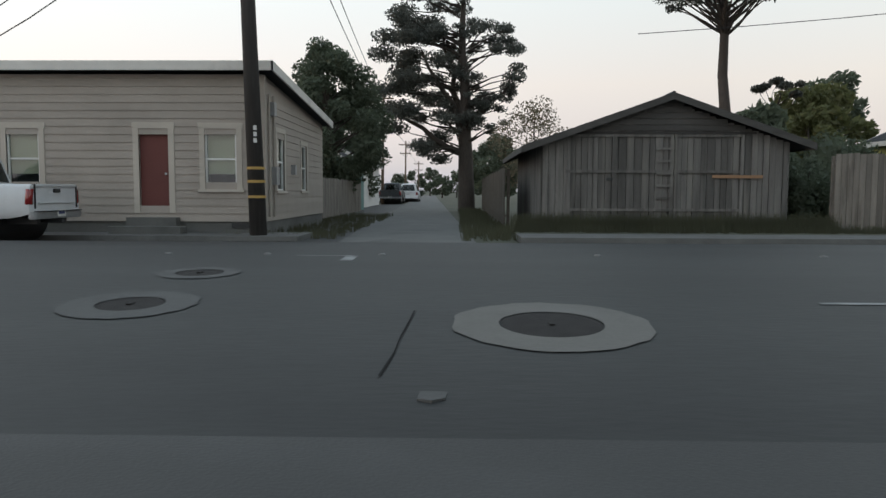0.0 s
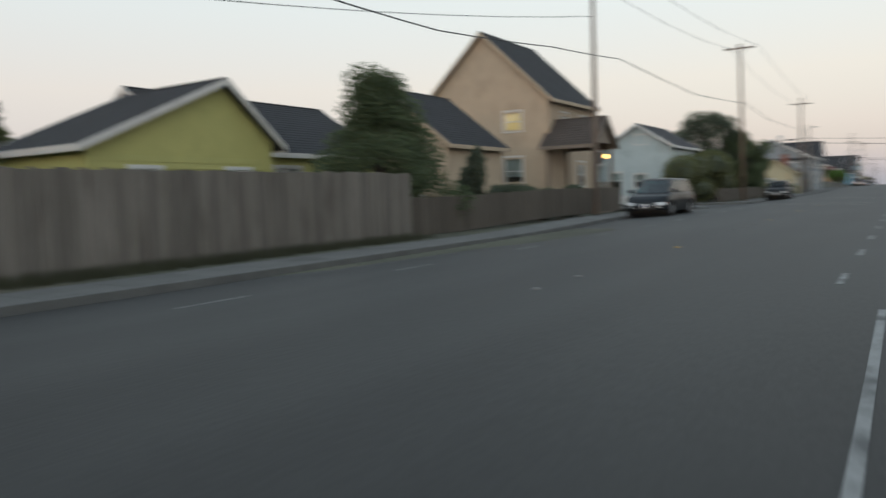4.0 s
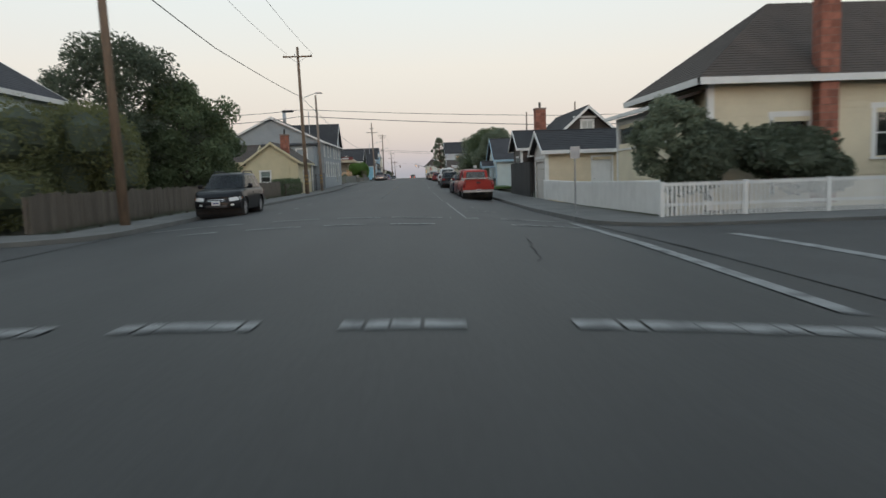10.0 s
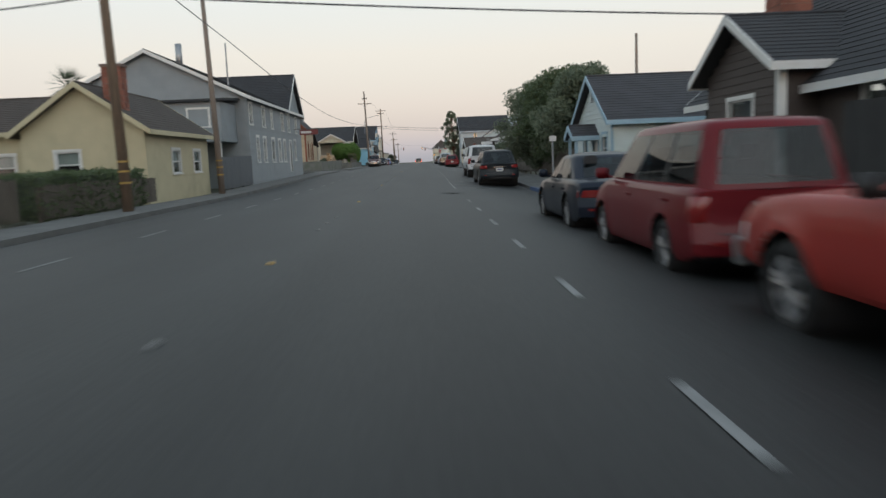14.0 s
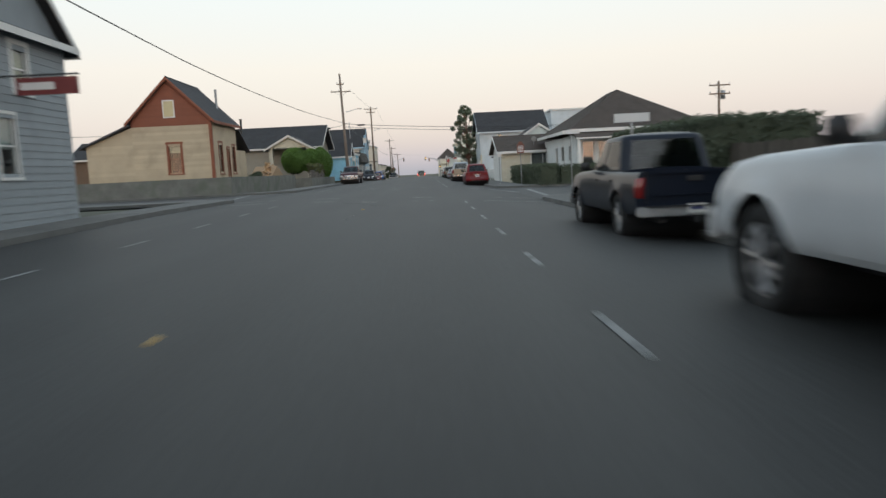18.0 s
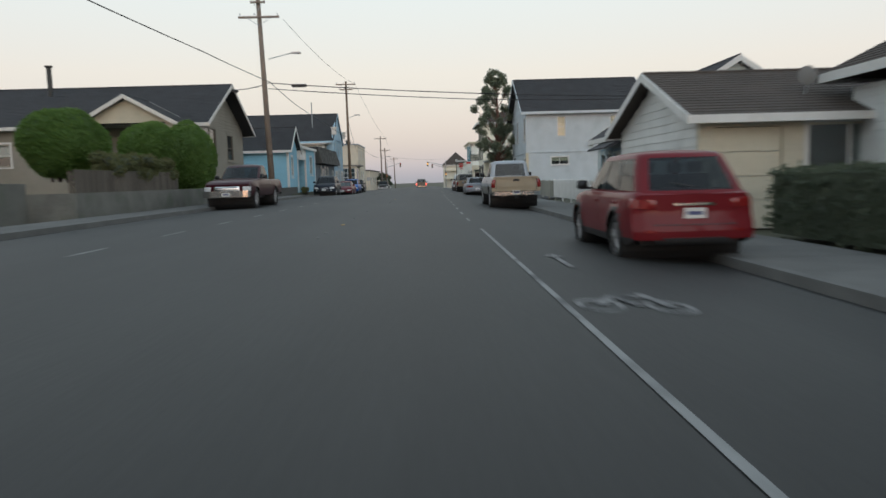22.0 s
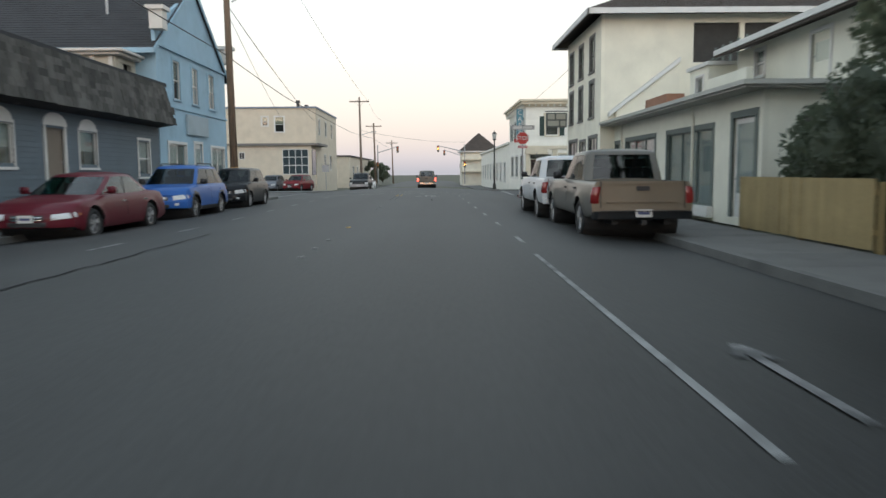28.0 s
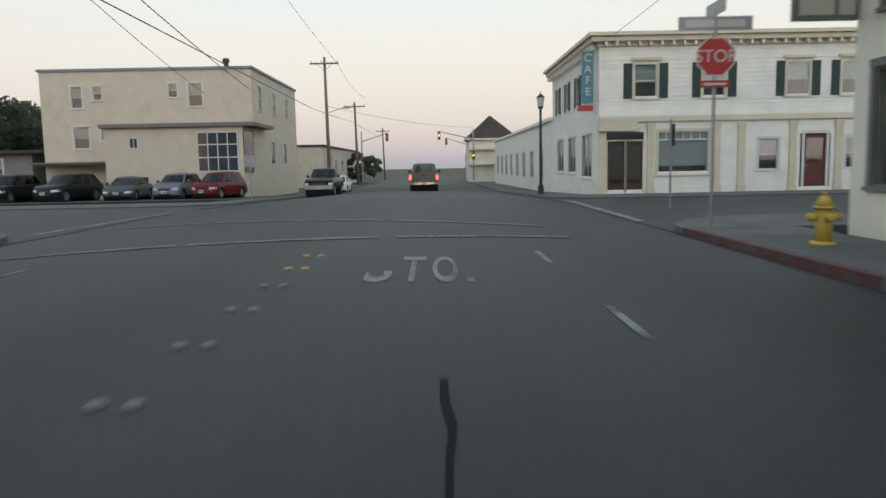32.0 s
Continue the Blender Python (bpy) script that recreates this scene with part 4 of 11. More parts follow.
# ---- vehicles ----
SPECS = {
    # length, width, height, wheel radius, front and rear axle (from the middle), ground gap, hood z, belt z
    "pickup": (5.5, 1.92, 1.78, 0.385, 1.78, -1.55, 0.44, 1.10, 1.14),
    "suv": (4.6, 1.84, 1.66, 0.355, 1.45, -1.3, 0.27, 1.00, 1.05),
    "minivan": (5.1, 1.95, 1.74, 0.34, 1.6, -1.45, 0.23, 1.02, 1.06),
    "sedan": (4.85, 1.82, 1.41, 0.325, 1.48, -1.35, 0.21, 0.88, 0.92),
    "hatchback": (4.35, 1.74, 1.58, 0.32, 1.35, -1.27, 0.21, 0.98, 1.00),
    "van": (5.0, 1.95, 1.8, 0.34, 1.6, -1.45, 0.24, 1.03, 1.06),
}
# half-width of the flank, from the sill to the shoulder
FLANK = ([0.0, 0.07, 0.16, 0.3, 0.45, 0.6, 0.72, 0.8, 0.88, 0.94, 0.98, 1.0], [0.93, 0.962, 0.985, 0.998, 1.0, 0.995, 0.985, 0.968, 0.955, 0.938, 0.915, 0.885])
ACROSS = (-1.0, -0.9, -0.76, -0.5, -0.2, 0.2, 0.5, 0.76, 0.9, 1.0)


def vehicle(kind, x, y, rz, body, label, scale=(1, 1, 1), lift_z=0.0, extras=(), tail=None, rim=None, glass_mat=None, two_tone=None, z=None, bumper=None, plain=False, gate=None):
    """A parked vehicle. Local +x is its nose. extras: crew, roof_rails, rack, chrome, clad."""
    L, W, H, R, fa, ra, gap, hood, belt = SPECS[kind]
    z0 = gz(x, y) if z is None else z
    car = thing({"pickup": "pickup_truck", "suv": "suv", "minivan": "minivan", "sedan": "sedan", "hatchback": "hatchback", "van": "van"}[kind], label, {"pickup": "pickup truck", "suv": "car", "minivan": "minivan", "sedan": "car", "hatchback": "car", "van": "van"}[kind], x, y, z0, rz)
    car.scale = scale
    truck = kind == "pickup"
    g, R2, hw = gap + lift_z, R + lift_z * 0.5, W / 2
    hood, belt, H = hood + lift_z, belt + lift_z, H + lift_z
    zc, f, r = R2, L / 2, -L / 2
    tail, gm = tail or TAIL, glass_mat or CAR_GLASS
    if truck:
        line = [(r, belt - 0.01), (-0.6, belt), (0.72, hood + 0.06), (f - 0.9, hood + 0.02), (f - 0.4, hood - 0.03), (f - 0.12, hood - 0.1), (f, hood - 0.17)]
    elif kind in ("minivan", "van"):
        line = [(r, belt - 0.04), (r + 0.1, belt), (f - 1.05, hood + 0.04), (f - 0.75, hood - 0.03), (f - 0.35, hood - 0.13), (f - 0.12, hood - 0.24), (f, hood - 0.36)]
    elif kind == "sedan":
        line = [(r, belt - 0.1), (r + 0.1, belt - 0.02), (r + 0.5, belt + 0.02), (r + 1.0, belt + 0.03), (f - 1.35, hood + 0.03), (f - 0.7, hood - 0.04), (f - 0.3, hood - 0.12), (f - 0.1, hood - 0.2), (f, hood - 0.28)]
    else:
        line = [(r, belt - 0.04), (r + 0.1, belt), (f - 1.2, hood + 0.04), (f - 0.7, hood), (f - 0.35, hood - 0.05), (f - 0.12, hood - 0.13), (f, hood - 0.24)]
    lx, lz = [p[0] for p in line], [p[1] for p in line]
    curv = {1: 0.16 if truck else 0.34, -1: 0.03 if truck else 0.15}
    crew = "crew" in extras
    # cab outline from the side: windscreen foot, windscreen top, roof ends, rear glass top, rear glass foot
    if truck:
        cab = (1.0, 0.3, -1.22 if crew else -0.72, -1.4 if crew else -0.86)
    elif kind in ("minivan", "van"):
        cab = (f - 0.82, f - 1.75, r + 0.3, r + 0.1)
    elif kind == "sedan":
        cab = (f - 1.2, f - 2.05, r + 1.45, r + 0.72)
    elif kind == "hatchback":
        cab = (f - 1.05, f - 1.68, r + 0.45, r + 0.1)
    else:
        cab = (f - 1.1, f - 1.78, r + 0.56, r + 0.12)
    zb, bedx = belt - 0.03, cab[3] - 0.06
    Ra = R2 + 0.07
    bump_z = g + (belt - g) * 0.42

    def top(sx):
        return float(np.interp(sx, lx, lz))

    def plan(sx):
        e = max(0.0, (abs(sx) - L * 0.34) / (L * 0.16))
        return hw * (1 - ((0.03 if truck else 0.075) if sx > 0 else (0.01 if truck else 0.045)) * e * e)

    def flank(sx, zz):
        """Half-width of the body at a station and a height, with a lip round the wheel arches."""
        t = (zz - g) / max(0.05, top(sx) - g)
        w = plan(sx) * float(np.interp(t, *FLANK))
        for xa in (fa, ra):
            d = math.hypot(sx - xa, zz - zc) - Ra
            if -0.05 < d < 0.2:
                w += (0.026 if truck or "clad" in extras else 0.014) * math.exp(-(d / 0.07) ** 2)
        return w

    def shaped(sx, yv, zz):
        """Rounds the ends in plan and gives them a bumper bulge."""
        s = 1 if sx > 0 else -1
        k = min(1.0, max(0.0, (abs(sx) - L / 2 + 0.55) / 0.55))
        k = k * k * (3 - 2 * k)
        d = -curv[s] * (abs(yv) / hw) ** 3
        if not truck:
            d += 0.07 * math.exp(-((zz - g - 0.2) / 0.17) ** 4) - 0.05
        return (sx + s * d * k, yv, zz)

    # mesh pieces by part
    bins = {}

    def quad(key, *pts):
        bins.setdefault(key, []).append(pts)

    n_door = 0 if plain else 2 if (crew or not truck) else 1
    span = (cab[0] - 0.12, (cab[3] + (0.2 if truck else 0.5 if kind == "sedan" else 0.75)))
    seams = [span[0] + (span[1] - span[0]) * k / max(1, n_door) for k in range(n_door + 1)] if n_door else []
    xs = sorted([*np.linspace(r, f, 25), f - 0.06, f - 0.16, r + 0.06, r + 0.16, *[xa + (Ra + dd) * math.cos(math.pi * k / 12) for xa in (fa, ra) for k in range(13) for dd in (0.0,)], *[xa + q * (Ra + 0.06) for xa in (fa, ra) for q in (-1, 1)], *lx])
    xs = [v for v in xs if all(abs(v - q) > 0.03 for q in seams + ([bedx] if truck else []))]
    xs = [v for k, v in enumerate(xs) if k == 0 or v - xs[k - 1] > 0.012]
    xs = sorted(xs + [q + d for q in seams for d in (-0.007, 0.007)] + ([bedx - 0.006, bedx + 0.006] if truck else []))
    floor_z = belt - 0.5
    stations = []
    for sx in xs:
        zt, zl = top(sx), g + 0.1 * max(0.0, (abs(sx) - L * 0.38) / (L * 0.12)) ** 2
        for xa in (fa, ra):
            if abs(sx - xa) < Ra:
                zl = max(zl, zc + math.sqrt(Ra * Ra - (sx - xa) ** 2))
        side = []
        for t in FLANK[0]:
            zz = max(zl, g + t * (zt - g))
            side.append((flank(sx, zz), zz))
        wt = side[-1][0]
        crown = 0.045 * (1 - min(1, abs(sx) / (L / 2)) ** 6)
        if truck and sx < bedx:
            over = [(wt - 0.05, zt), (wt - 0.06, floor_z), (0.0, floor_z)]
        else:
            over = [(wt * 0.72, zt + crown * 0.5), (wt * 0.4, zt + crown * 0.85), (0.0, zt + crown)]
        stations.append((sx, side + over))
    ns = len(FLANK[0])
    belt_row = 8
    for (xa, pa), (xb, pb) in zip(stations, stations[1:]):
        xm = (xa + xb) / 2
        for s in (-1, 1):
            for j in range(len(pa) - 1):
                q = [shaped(xx, s * p[0], p[1]) for xx, p in ((xa, pa[j]), (xb, pb[j]), (xb, pb[j + 1]), (xa, pa[j + 1]))]
                key = "body"
                if j < ns - 1:
                    if n_door and seams[-1] < xm < seams[0] and 1 <= j < belt_row + 2 and (xb - xa) < 0.0141 and any(abs(xm - q_) < 0.004 for q_ in seams):
                        continue
                    elif n_door and seams[-1] < xm < seams[0] and 1 <= j < belt_row + 2:
                        key = ("door", s, int(n_door * (seams[0] - xm) / (seams[0] - seams[-1])))
                    if "clad" in extras and (j < 2 or any(math.hypot(xm - q_, (pa[j][1] + pa[j + 1][1]) / 2 - zc) < Ra + 0.07 for q_ in (fa, ra))):
                        key = "cladding"
                    if two_tone and j < 4:
                        key = "lower_panel"
                elif truck and xm < bedx and j >= ns:
                    key = "bed_liner"
                quad(key, *q)
    for sx, row in (stations[0], stations[-1]):
        s = 1 if sx > 0 else -1
        for j in range(ns - 1):
            for a, b in zip(ACROSS, ACROSS[1:]):
                q = [shaped(sx, k * row[i][0], row[i][1]) for k, i in ((a, j), (b, j), (b, j + 1), (a, j + 1))]
                quad(("bumper" if s > 0 else "rear_bumper") if (row[j + 1][1] < bump_z and not truck) else "nose" if s > 0 else "tailgate", *q)
        if truck and s < 0:
            w, zt = row[ns - 1][0] - 0.04, row[ns - 1][1]
            for q in (((r, -w, zt), (r, w, zt), (r + 0.07, w, zt), (r + 0.07, -w, zt)), ((r + 0.07, -w, zt), (r + 0.07, w, zt), (r + 0.07, w, floor_z), (r + 0.07, -w, floor_z))):
                quad("tailgate", *q)
    # cab: rings of points from the belt to the roof, glazed between the pillars
    mids = ([0.5] if crew else []) if truck else [0.47] if kind == "sedan" else [0.37, 0.72]
    cw = {"pickup": 0.16, "sedan": 0.3, "minivan": 0.16, "van": 0.16, "hatchback": 0.2, "suv": 0.2}[kind]
    yb, yt = hw * 0.895, hw * (0.765 if truck else 0.71)

    def ring(h, k=1.0, zz=None):
        c = max(0.0, (h - 0.86) / 0.14)
        xf = cab[0] + (cab[1] - cab[0]) * (h / 0.9 if h < 0.9 else 1.0) - 0.28 * c * c
        xr = cab[3] + (cab[2] - cab[3]) * (h / 0.9 if h < 0.9 else 1.0) + (0.1 if truck else 0.2) * c * c
        wy = yb + (yt - yb) * h ** 1.2 - 0.09 * c * c
        zz = zb + (H - 0.03 - zb) * (h if h < 0.86 else 0.86 + 0.14 * math.sin(c * math.pi / 2)) if zz is None else zz
        bf, br = 0.17, 0.05 if truck else 0.13
        pts, tags = [], []
        for v in (0.0, 0.3, 0.6, 0.82, 0.94):
            pts.append((xf + bf * (1 - v * v) - bf * 0.5, v * wy * 0.985))
            tags.append("windscreen")
        tags[-1] = "frame"
        pts += [(xf - bf * 0.5 - 0.05, wy * 0.985), (xf - bf * 0.5 - 0.13, wy)]
        tags += ["frame", 0]
        x0, x1 = xf - bf * 0.5 - 0.13, xr + cw
        prev = 0.0
        for n, m_ in enumerate(mids):
            for k_ in (0.33, 0.66):
                pts.append((x0 + (x1 - x0) * (prev + (m_ - prev) * k_), wy))
                tags.append(n)
            pts += [(x0 + (x1 - x0) * m_ + 0.045, wy), (x0 + (x1 - x0) * m_ - 0.045, wy)]
            tags += ["post", n + 1]
            prev = m_
        for k_ in (0.33, 0.66):
            pts.append((x0 + (x1 - x0) * (prev + (1 - prev) * k_), wy))
            tags.append(len(mids))
        pts += [(x1, wy), (xr + br * 0.5 + 0.05, wy * 0.985)]
        tags += ["frame", "frame"]
        for v in (0.9, 0.8, 0.55, 0.25, 0.0):
            pts.append((xr - br * (1 - v * v) + br * 0.5, v * wy * 0.985))
            tags.append("rear_window")
        tags[-5] = "frame"
        xm, half = (x0 + x1) / 2, (xf - xr) / 2
        out = [(xm + (px - xm) * k, py * (1 - 0.055 * ((px - xm) / half) ** 2) * k, zz) for px, py in pts]
        return out, tags[:-1]

    levels = (0.0, 0.08, 0.3, 0.55, 0.78, 0.86, 0.91, 0.95, 0.98, 1.0)
    rings = [ring(h) for h in levels] + [ring(1.0, k, H - 0.03 + dz) for k, dz in ((0.93, 0.012), (0.75, 0.03), (0.4, 0.045))]
    for n, ((pa, tags), (pb, _)) in enumerate(zip(rings, rings[1:])):
        for i, tag in enumerate(tags):
            for s in (-1, 1):
                q = [(p[0], s * p[1], p[2]) for p in (pa[i], pa[i + 1], pb[i + 1], pb[i])]
                key = "roof_panel"
                if 1 <= n < 5:
                    key = {"frame": "roof_panel", "post": ("window_post", s, i)}.get(tag, tag if isinstance(tag, str) else ("side_window", s, tag))
                quad(key, *q)
    lid = rings[-1][0]
    for i in range(len(lid) - 1):
        quad("roof_panel", (lid[i][0], lid[i][1], lid[i][2]), (lid[i + 1][0], lid[i + 1][1], lid[i + 1][2]), (lid[i + 1][0], -lid[i + 1][1], lid[i + 1][2]), (lid[i][0], -lid[i][1], lid[i][2]))
    mats = {"cladding": PLASTIC, "lower_panel": two_tone, "bed_liner": PLASTIC, "windscreen": gm, "rear_window": gm, "side_window": gm, "window_post": PLASTIC, "bumper": (bumper or body), "rear_bumper": (bumper or body), "tailgate": (gate or body)}
    names = {"rear_bumper": "bumper"}
    made = {}
    for key, faces in bins.items():
        kk = key if isinstance(key, str) else key[0]
        bm = bmnew()
        for pts in faces:
            if len({tuple(round(c, 4) for c in p) for p in pts}) > 2:
                bm.faces.new([bm.verts.new(p) for p in pts])
        bmesh.ops.remove_doubles(bm, verts=bm.verts, dist=0.0015)
        ob = part(names.get(kk, kk), bm, mats.get(kk) or body, car, {"bed_liner": "dark open truck bed"}.get(kk, ""), True)
        ob.data.set_sharp_from_angle(angle=radians(38))
        made[key] = ob
    bins.clear()

    # patches that follow the rounded ends and wrap on to the flanks
    def skin(s, a, zz, off):
        e = s * L / 2
        if a <= 1.0:
            w = flank(e, zz)
            p = shaped(e, a * w, zz)
            return (p[0] + s * off, p[1] * (1 + off * 0.3), zz)
        sx = e - s * (a - 1.0)
        p = shaped(sx, flank(sx, zz), zz)
        return (p[0] + s * off * 0.3, p[1] + off, zz)

    def patch(name, s, a0, a1, z0_, z1_, material, parent=None, off=0.008, mirrored=0, note="", slope=0.0, n=6, thick=0.02):
        bm = bmnew()
        cols = [a0 + (a1 - a0) * k / n for k in range(n + 1)]
        zs = [z0_, z0_ + (z1_ - z0_) * 0.12, (z0_ + z1_) / 2, z1_ - (z1_ - z0_) * 0.12, z1_]
        m_ = mirrored or 1
        grid = []
        for k, a in enumerate(cols):
            lift_ = slope * k / n
            rim_ = k in (0, n)
            rows = []
            for j, zz in enumerate(zs):
                d = -thick if (rim_ or j in (0, 4)) else off
                q = skin(s, abs(a), zz + lift_, d)
                rows.append(bm.verts.new((q[0], q[1] * (m_ if a >= 0 else -m_), q[2])))
            grid.append(rows)
        for p, q in zip(grid, grid[1:]):
            for j in range(4):
                bm.faces.new((p[j], q[j], q[j + 1], p[j + 1]))
        ob = part(name, bm, material, parent or car, note, True)
        ob.data.set_sharp_from_angle(angle=radians(50))
        return ob

    shiny = "chrome" in extras
    zf, zr = top(f), top(r)
    if truck:
        for e, s in ((f, 1), (r, -1)):
            bm = bmnew()
            bmat = bumper or (CHROME if shiny else METAL_GREY)
            d, bz0, bz1 = (0.16, g - 0.02, g + 0.24) if s > 0 else (0.15, g - 0.01, g + 0.14)
            outline = [(0.0, -1.0), (0.09, -0.99), (d * 0.85, -0.9), (d, -0.7), (d, 0.7), (d * 0.85, 0.9), (0.09, 0.99), (0.0, 1.0)]
            vs = prism(bm, [(e + s * (ox - 0.06), oy * hw * 0.985) for ox, oy in outline], "z", bz0, bz1)
            b_ = part("bumper", bm, bmat, car, "", False, 0.02)
            if s < 0:
                bm = bmnew()
                box(bm, e - d + 0.03, -hw * 0.82, bz1 - 0.004, e + 0.02, hw * 0.82, bz1 + 0.012)
                part("step_pad", bm, PLASTIC, b_)
                bm = bmnew()
                box(bm, e - d + 0.02, -0.05, bz0 - 0.1, e + 0.25, 0.05, bz0 - 0.02)
                part("tow_hitch", bm, PLASTIC, b_)
            bm = bmnew()
            px = e + s * (d - 0.058)
            box(bm, min(px, px + s * 0.012), -0.155, bz0 + 0.04, max(px, px + s * 0.012), 0.155, bz0 + 0.185)
            pl = part("number_plate", bm, PLATE, car, "white number plate")
            bm = bmnew()
            box(bm, min(px + s * 0.012, px + s * 0.015), -0.11, bz0 + 0.09, max(px + s * 0.012, px + s * 0.015), 0.11, bz0 + 0.14)
            part("plate_print", bm, BARS, pl)
        # tailgate pressing, handle and lamps
        tg = made["tailgate"]
        bm = bmnew()
        box(bm, r - 0.03, -hw * 0.70, g + 0.30, r + 0.01, hw * 0.70, g + 0.325)
        box(bm, r - 0.028, -hw * 0.80, zr - 0.05, r + 0.01, hw * 0.80, zr + 0.006)
        part("pressed_ridge", bm, gate or body, tg, "", False, 0.008)
        bm = bmnew()
        box(bm, r - 0.034, -0.12, zr - 0.17, r + 0.01, 0.12, zr - 0.085)
        part("tailgate_handle", bm, PLASTIC, tg, "", False, 0.01)
        for s in (-1, 1):
            patch("tail_light", -1, 0.84, 1.10, zr - 0.43, zr - 0.07, tail, None, 0.02, s)
            bm = bmnew()
            box(bm, r - 0.024, min(s * hw * 0.815, s * hw * 0.822), g + 0.2, r + 0.01, max(s * hw * 0.815, s * hw * 0.822), zr)
            part("tailgate_gap", bm, PLASTIC, tg)
        patch("grille", 1, -0.62, 0.62, zf - 0.34, zf - 0.06, CHROME if shiny else PLASTIC, None, 0.012, n=10)
        for k in range(0 if plain else 3):
            patch("grille_bar", 1, -0.58, 0.58, zf - 0.30 + 0.08 * k, zf - 0.27 + 0.08 * k, PLASTIC if shiny else METAL_GREY, None, 0.026, n=8)
        for s in (-1, 1):
            patch("headlight", 1, 0.65, 1.14, zf - 0.29, zf - 0.07, HEAD, None, 0.014, s)
            if not plain:
                patch("indicator", 1, 0.66, 1.05, zf - 0.36, zf - 0.30, AMBER, None, 0.014, s, n=4)
    else:
        low = kind == "sedan"
        for s in (-1, 1):
            hgt = 0.085 if low else 0.10
            patch("headlight", 1, 0.52, 1.16, zf - 0.07 - hgt, zf - 0.05 + hgt * 0.3, HEAD, None, 0.008, s, slope=0.05)
            if not plain:
                patch("indicator", 1, 1.16, 1.23, zf - 0.09, zf - 0.02, AMBER, None, 0.008, s, n=3, slope=0.02)
            if not low and not plain:
                patch("fog_lamp", 1, 0.6, 0.78, g + 0.17, g + 0.25, HEAD, None, 0.012, s, n=4)
            if low:
                patch("tail_light", -1, 0.36, 1.18, zr - 0.19, zr - 0.04, tail, None, 0.012, s)
            elif kind in ("minivan", "van"):
                patch("tail_light", -1, 0.80, 1.14, zr - 0.36, zr - 0.03, tail, None, 0.014, s)
            else:
                patch("tail_light", -1, 0.60, 1.22, zr - 0.22, zr - 0.06, tail, None, 0.014, s, slope=0.03)
            if not plain:
                patch("reflector", -1, 0.62, 0.84, g + 0.2, g + 0.25, TAIL, None, 0.006, s, n=4)
        patch("grille", 1, -0.46, 0.46, zf - 0.17, zf - 0.035, PLASTIC, None, 0.006, n=10)
        for k in range(0 if plain else 2):
            patch("grille_bar", 1, -0.43, 0.43, zf - 0.145 + 0.055 * k, zf - 0.128 + 0.055 * k, CHROME, None, 0.018, n=8)
        patch("air_intake", 1, -0.56, 0.56, g + 0.10, g + 0.22, PLASTIC, made["bumper"], 0.004, n=8)
        patch("rear_apron", -1, -0.66, 0.66, g + 0.025, g + 0.14, PLASTIC, made["rear_bumper"], 0.006, n=8)
        pz = zr - 0.34 if not low else g + 0.2
        if not low:
            patch("tailgate_trim", -1, -0.4, 0.4, zr - 0.165, zr - 0.115, CHROME, made["tailgate"], 0.014, n=8)
            patch("tailgate_gap", -1, -0.84, 0.84, bump_z - 0.02, bump_z - 0.008, PLASTIC, made["tailgate"], 0.002, n=8)
        else:
            patch("boot_gap", -1, -0.9, 0.9, bump_z - 0.015, bump_z - 0.004, PLASTIC, made["tailgate"], 0.002, n=8)
        for s, pz_ in ((1, g + 0.2), (-1, pz)):
            px = skin(s, 0.0, pz_ + 0.08, 0.012)[0] + s * 0.004
            bm = bmnew()
            box(bm, min(px, px + s * 0.012), -0.155, pz_, max(px, px + s * 0.012), 0.155, pz_ + 0.15)
            pl = part("number_plate", bm, PLATE, car, "white number plate")
            bm = bmnew()
            box(bm, min(px + s * 0.012, px + s * 0.015), -0.11, pz_ + 0.05, max(px + s * 0.012, px + s * 0.015), 0.11, pz_ + 0.1)
            part("plate_print", bm, BARS, pl)
        if kind != "sedan":
            bm = bmnew()
            tube(bm, (r + 0.06, 0.0, zb + 0.1), (r + 0.2, 0.3, zb + 0.16), 0.012, 0.008, 6)
            part("rear_wiper", bm, PLASTIC, car)
    # mirrors and handles
    for s in (-1, 1):
        mx = cab[0] - 0.42
        my = flank(mx, belt - 0.02)
        bm = bmnew()
        box(bm, mx - 0.05, min(s * (my + 0.04), s * (my + 0.22)), zb + 0.05, mx + 0.06, max(s * (my + 0.04), s * (my + 0.22)), zb + 0.21)
        box(bm, mx - 0.02, min(s * (my - 0.06), s * (my + 0.07)), zb + 0.05, mx + 0.03, max(s * (my - 0.06), s * (my + 0.07)), zb + 0.09)
        part("mirror", bm, PLASTIC if truck or "clad" in extras else body, car, "", True, 0.03)
        for k in range(n_door):
            hx, hz = seams[k + 1] + 0.16, belt - 0.16
            hy = flank(hx, hz)
            bm = bmnew()
            box(bm, hx - 0.09, min(s * (hy - 0.01), s * (hy + 0.028)), hz - 0.018, hx + 0.09, max(s * (hy - 0.01), s * (hy + 0.028)), hz + 0.018)
            part("door_handle", bm, CHROME if shiny else PLASTIC if truck else body, made.get(("door", s, k), car), "", False, 0.008)
    # seats, dashboard and floor of the cabin
    bm = bmnew()
    box(bm, cab[3] + 0.15, -yb + 0.08, belt - 0.34, cab[0] - 0.05, yb - 0.08, belt - 0.3)
    box(bm, cab[0] - 0.55, -yb + 0.1, belt - 0.3, cab[0] - 0.12, yb - 0.1, belt - 0.04)
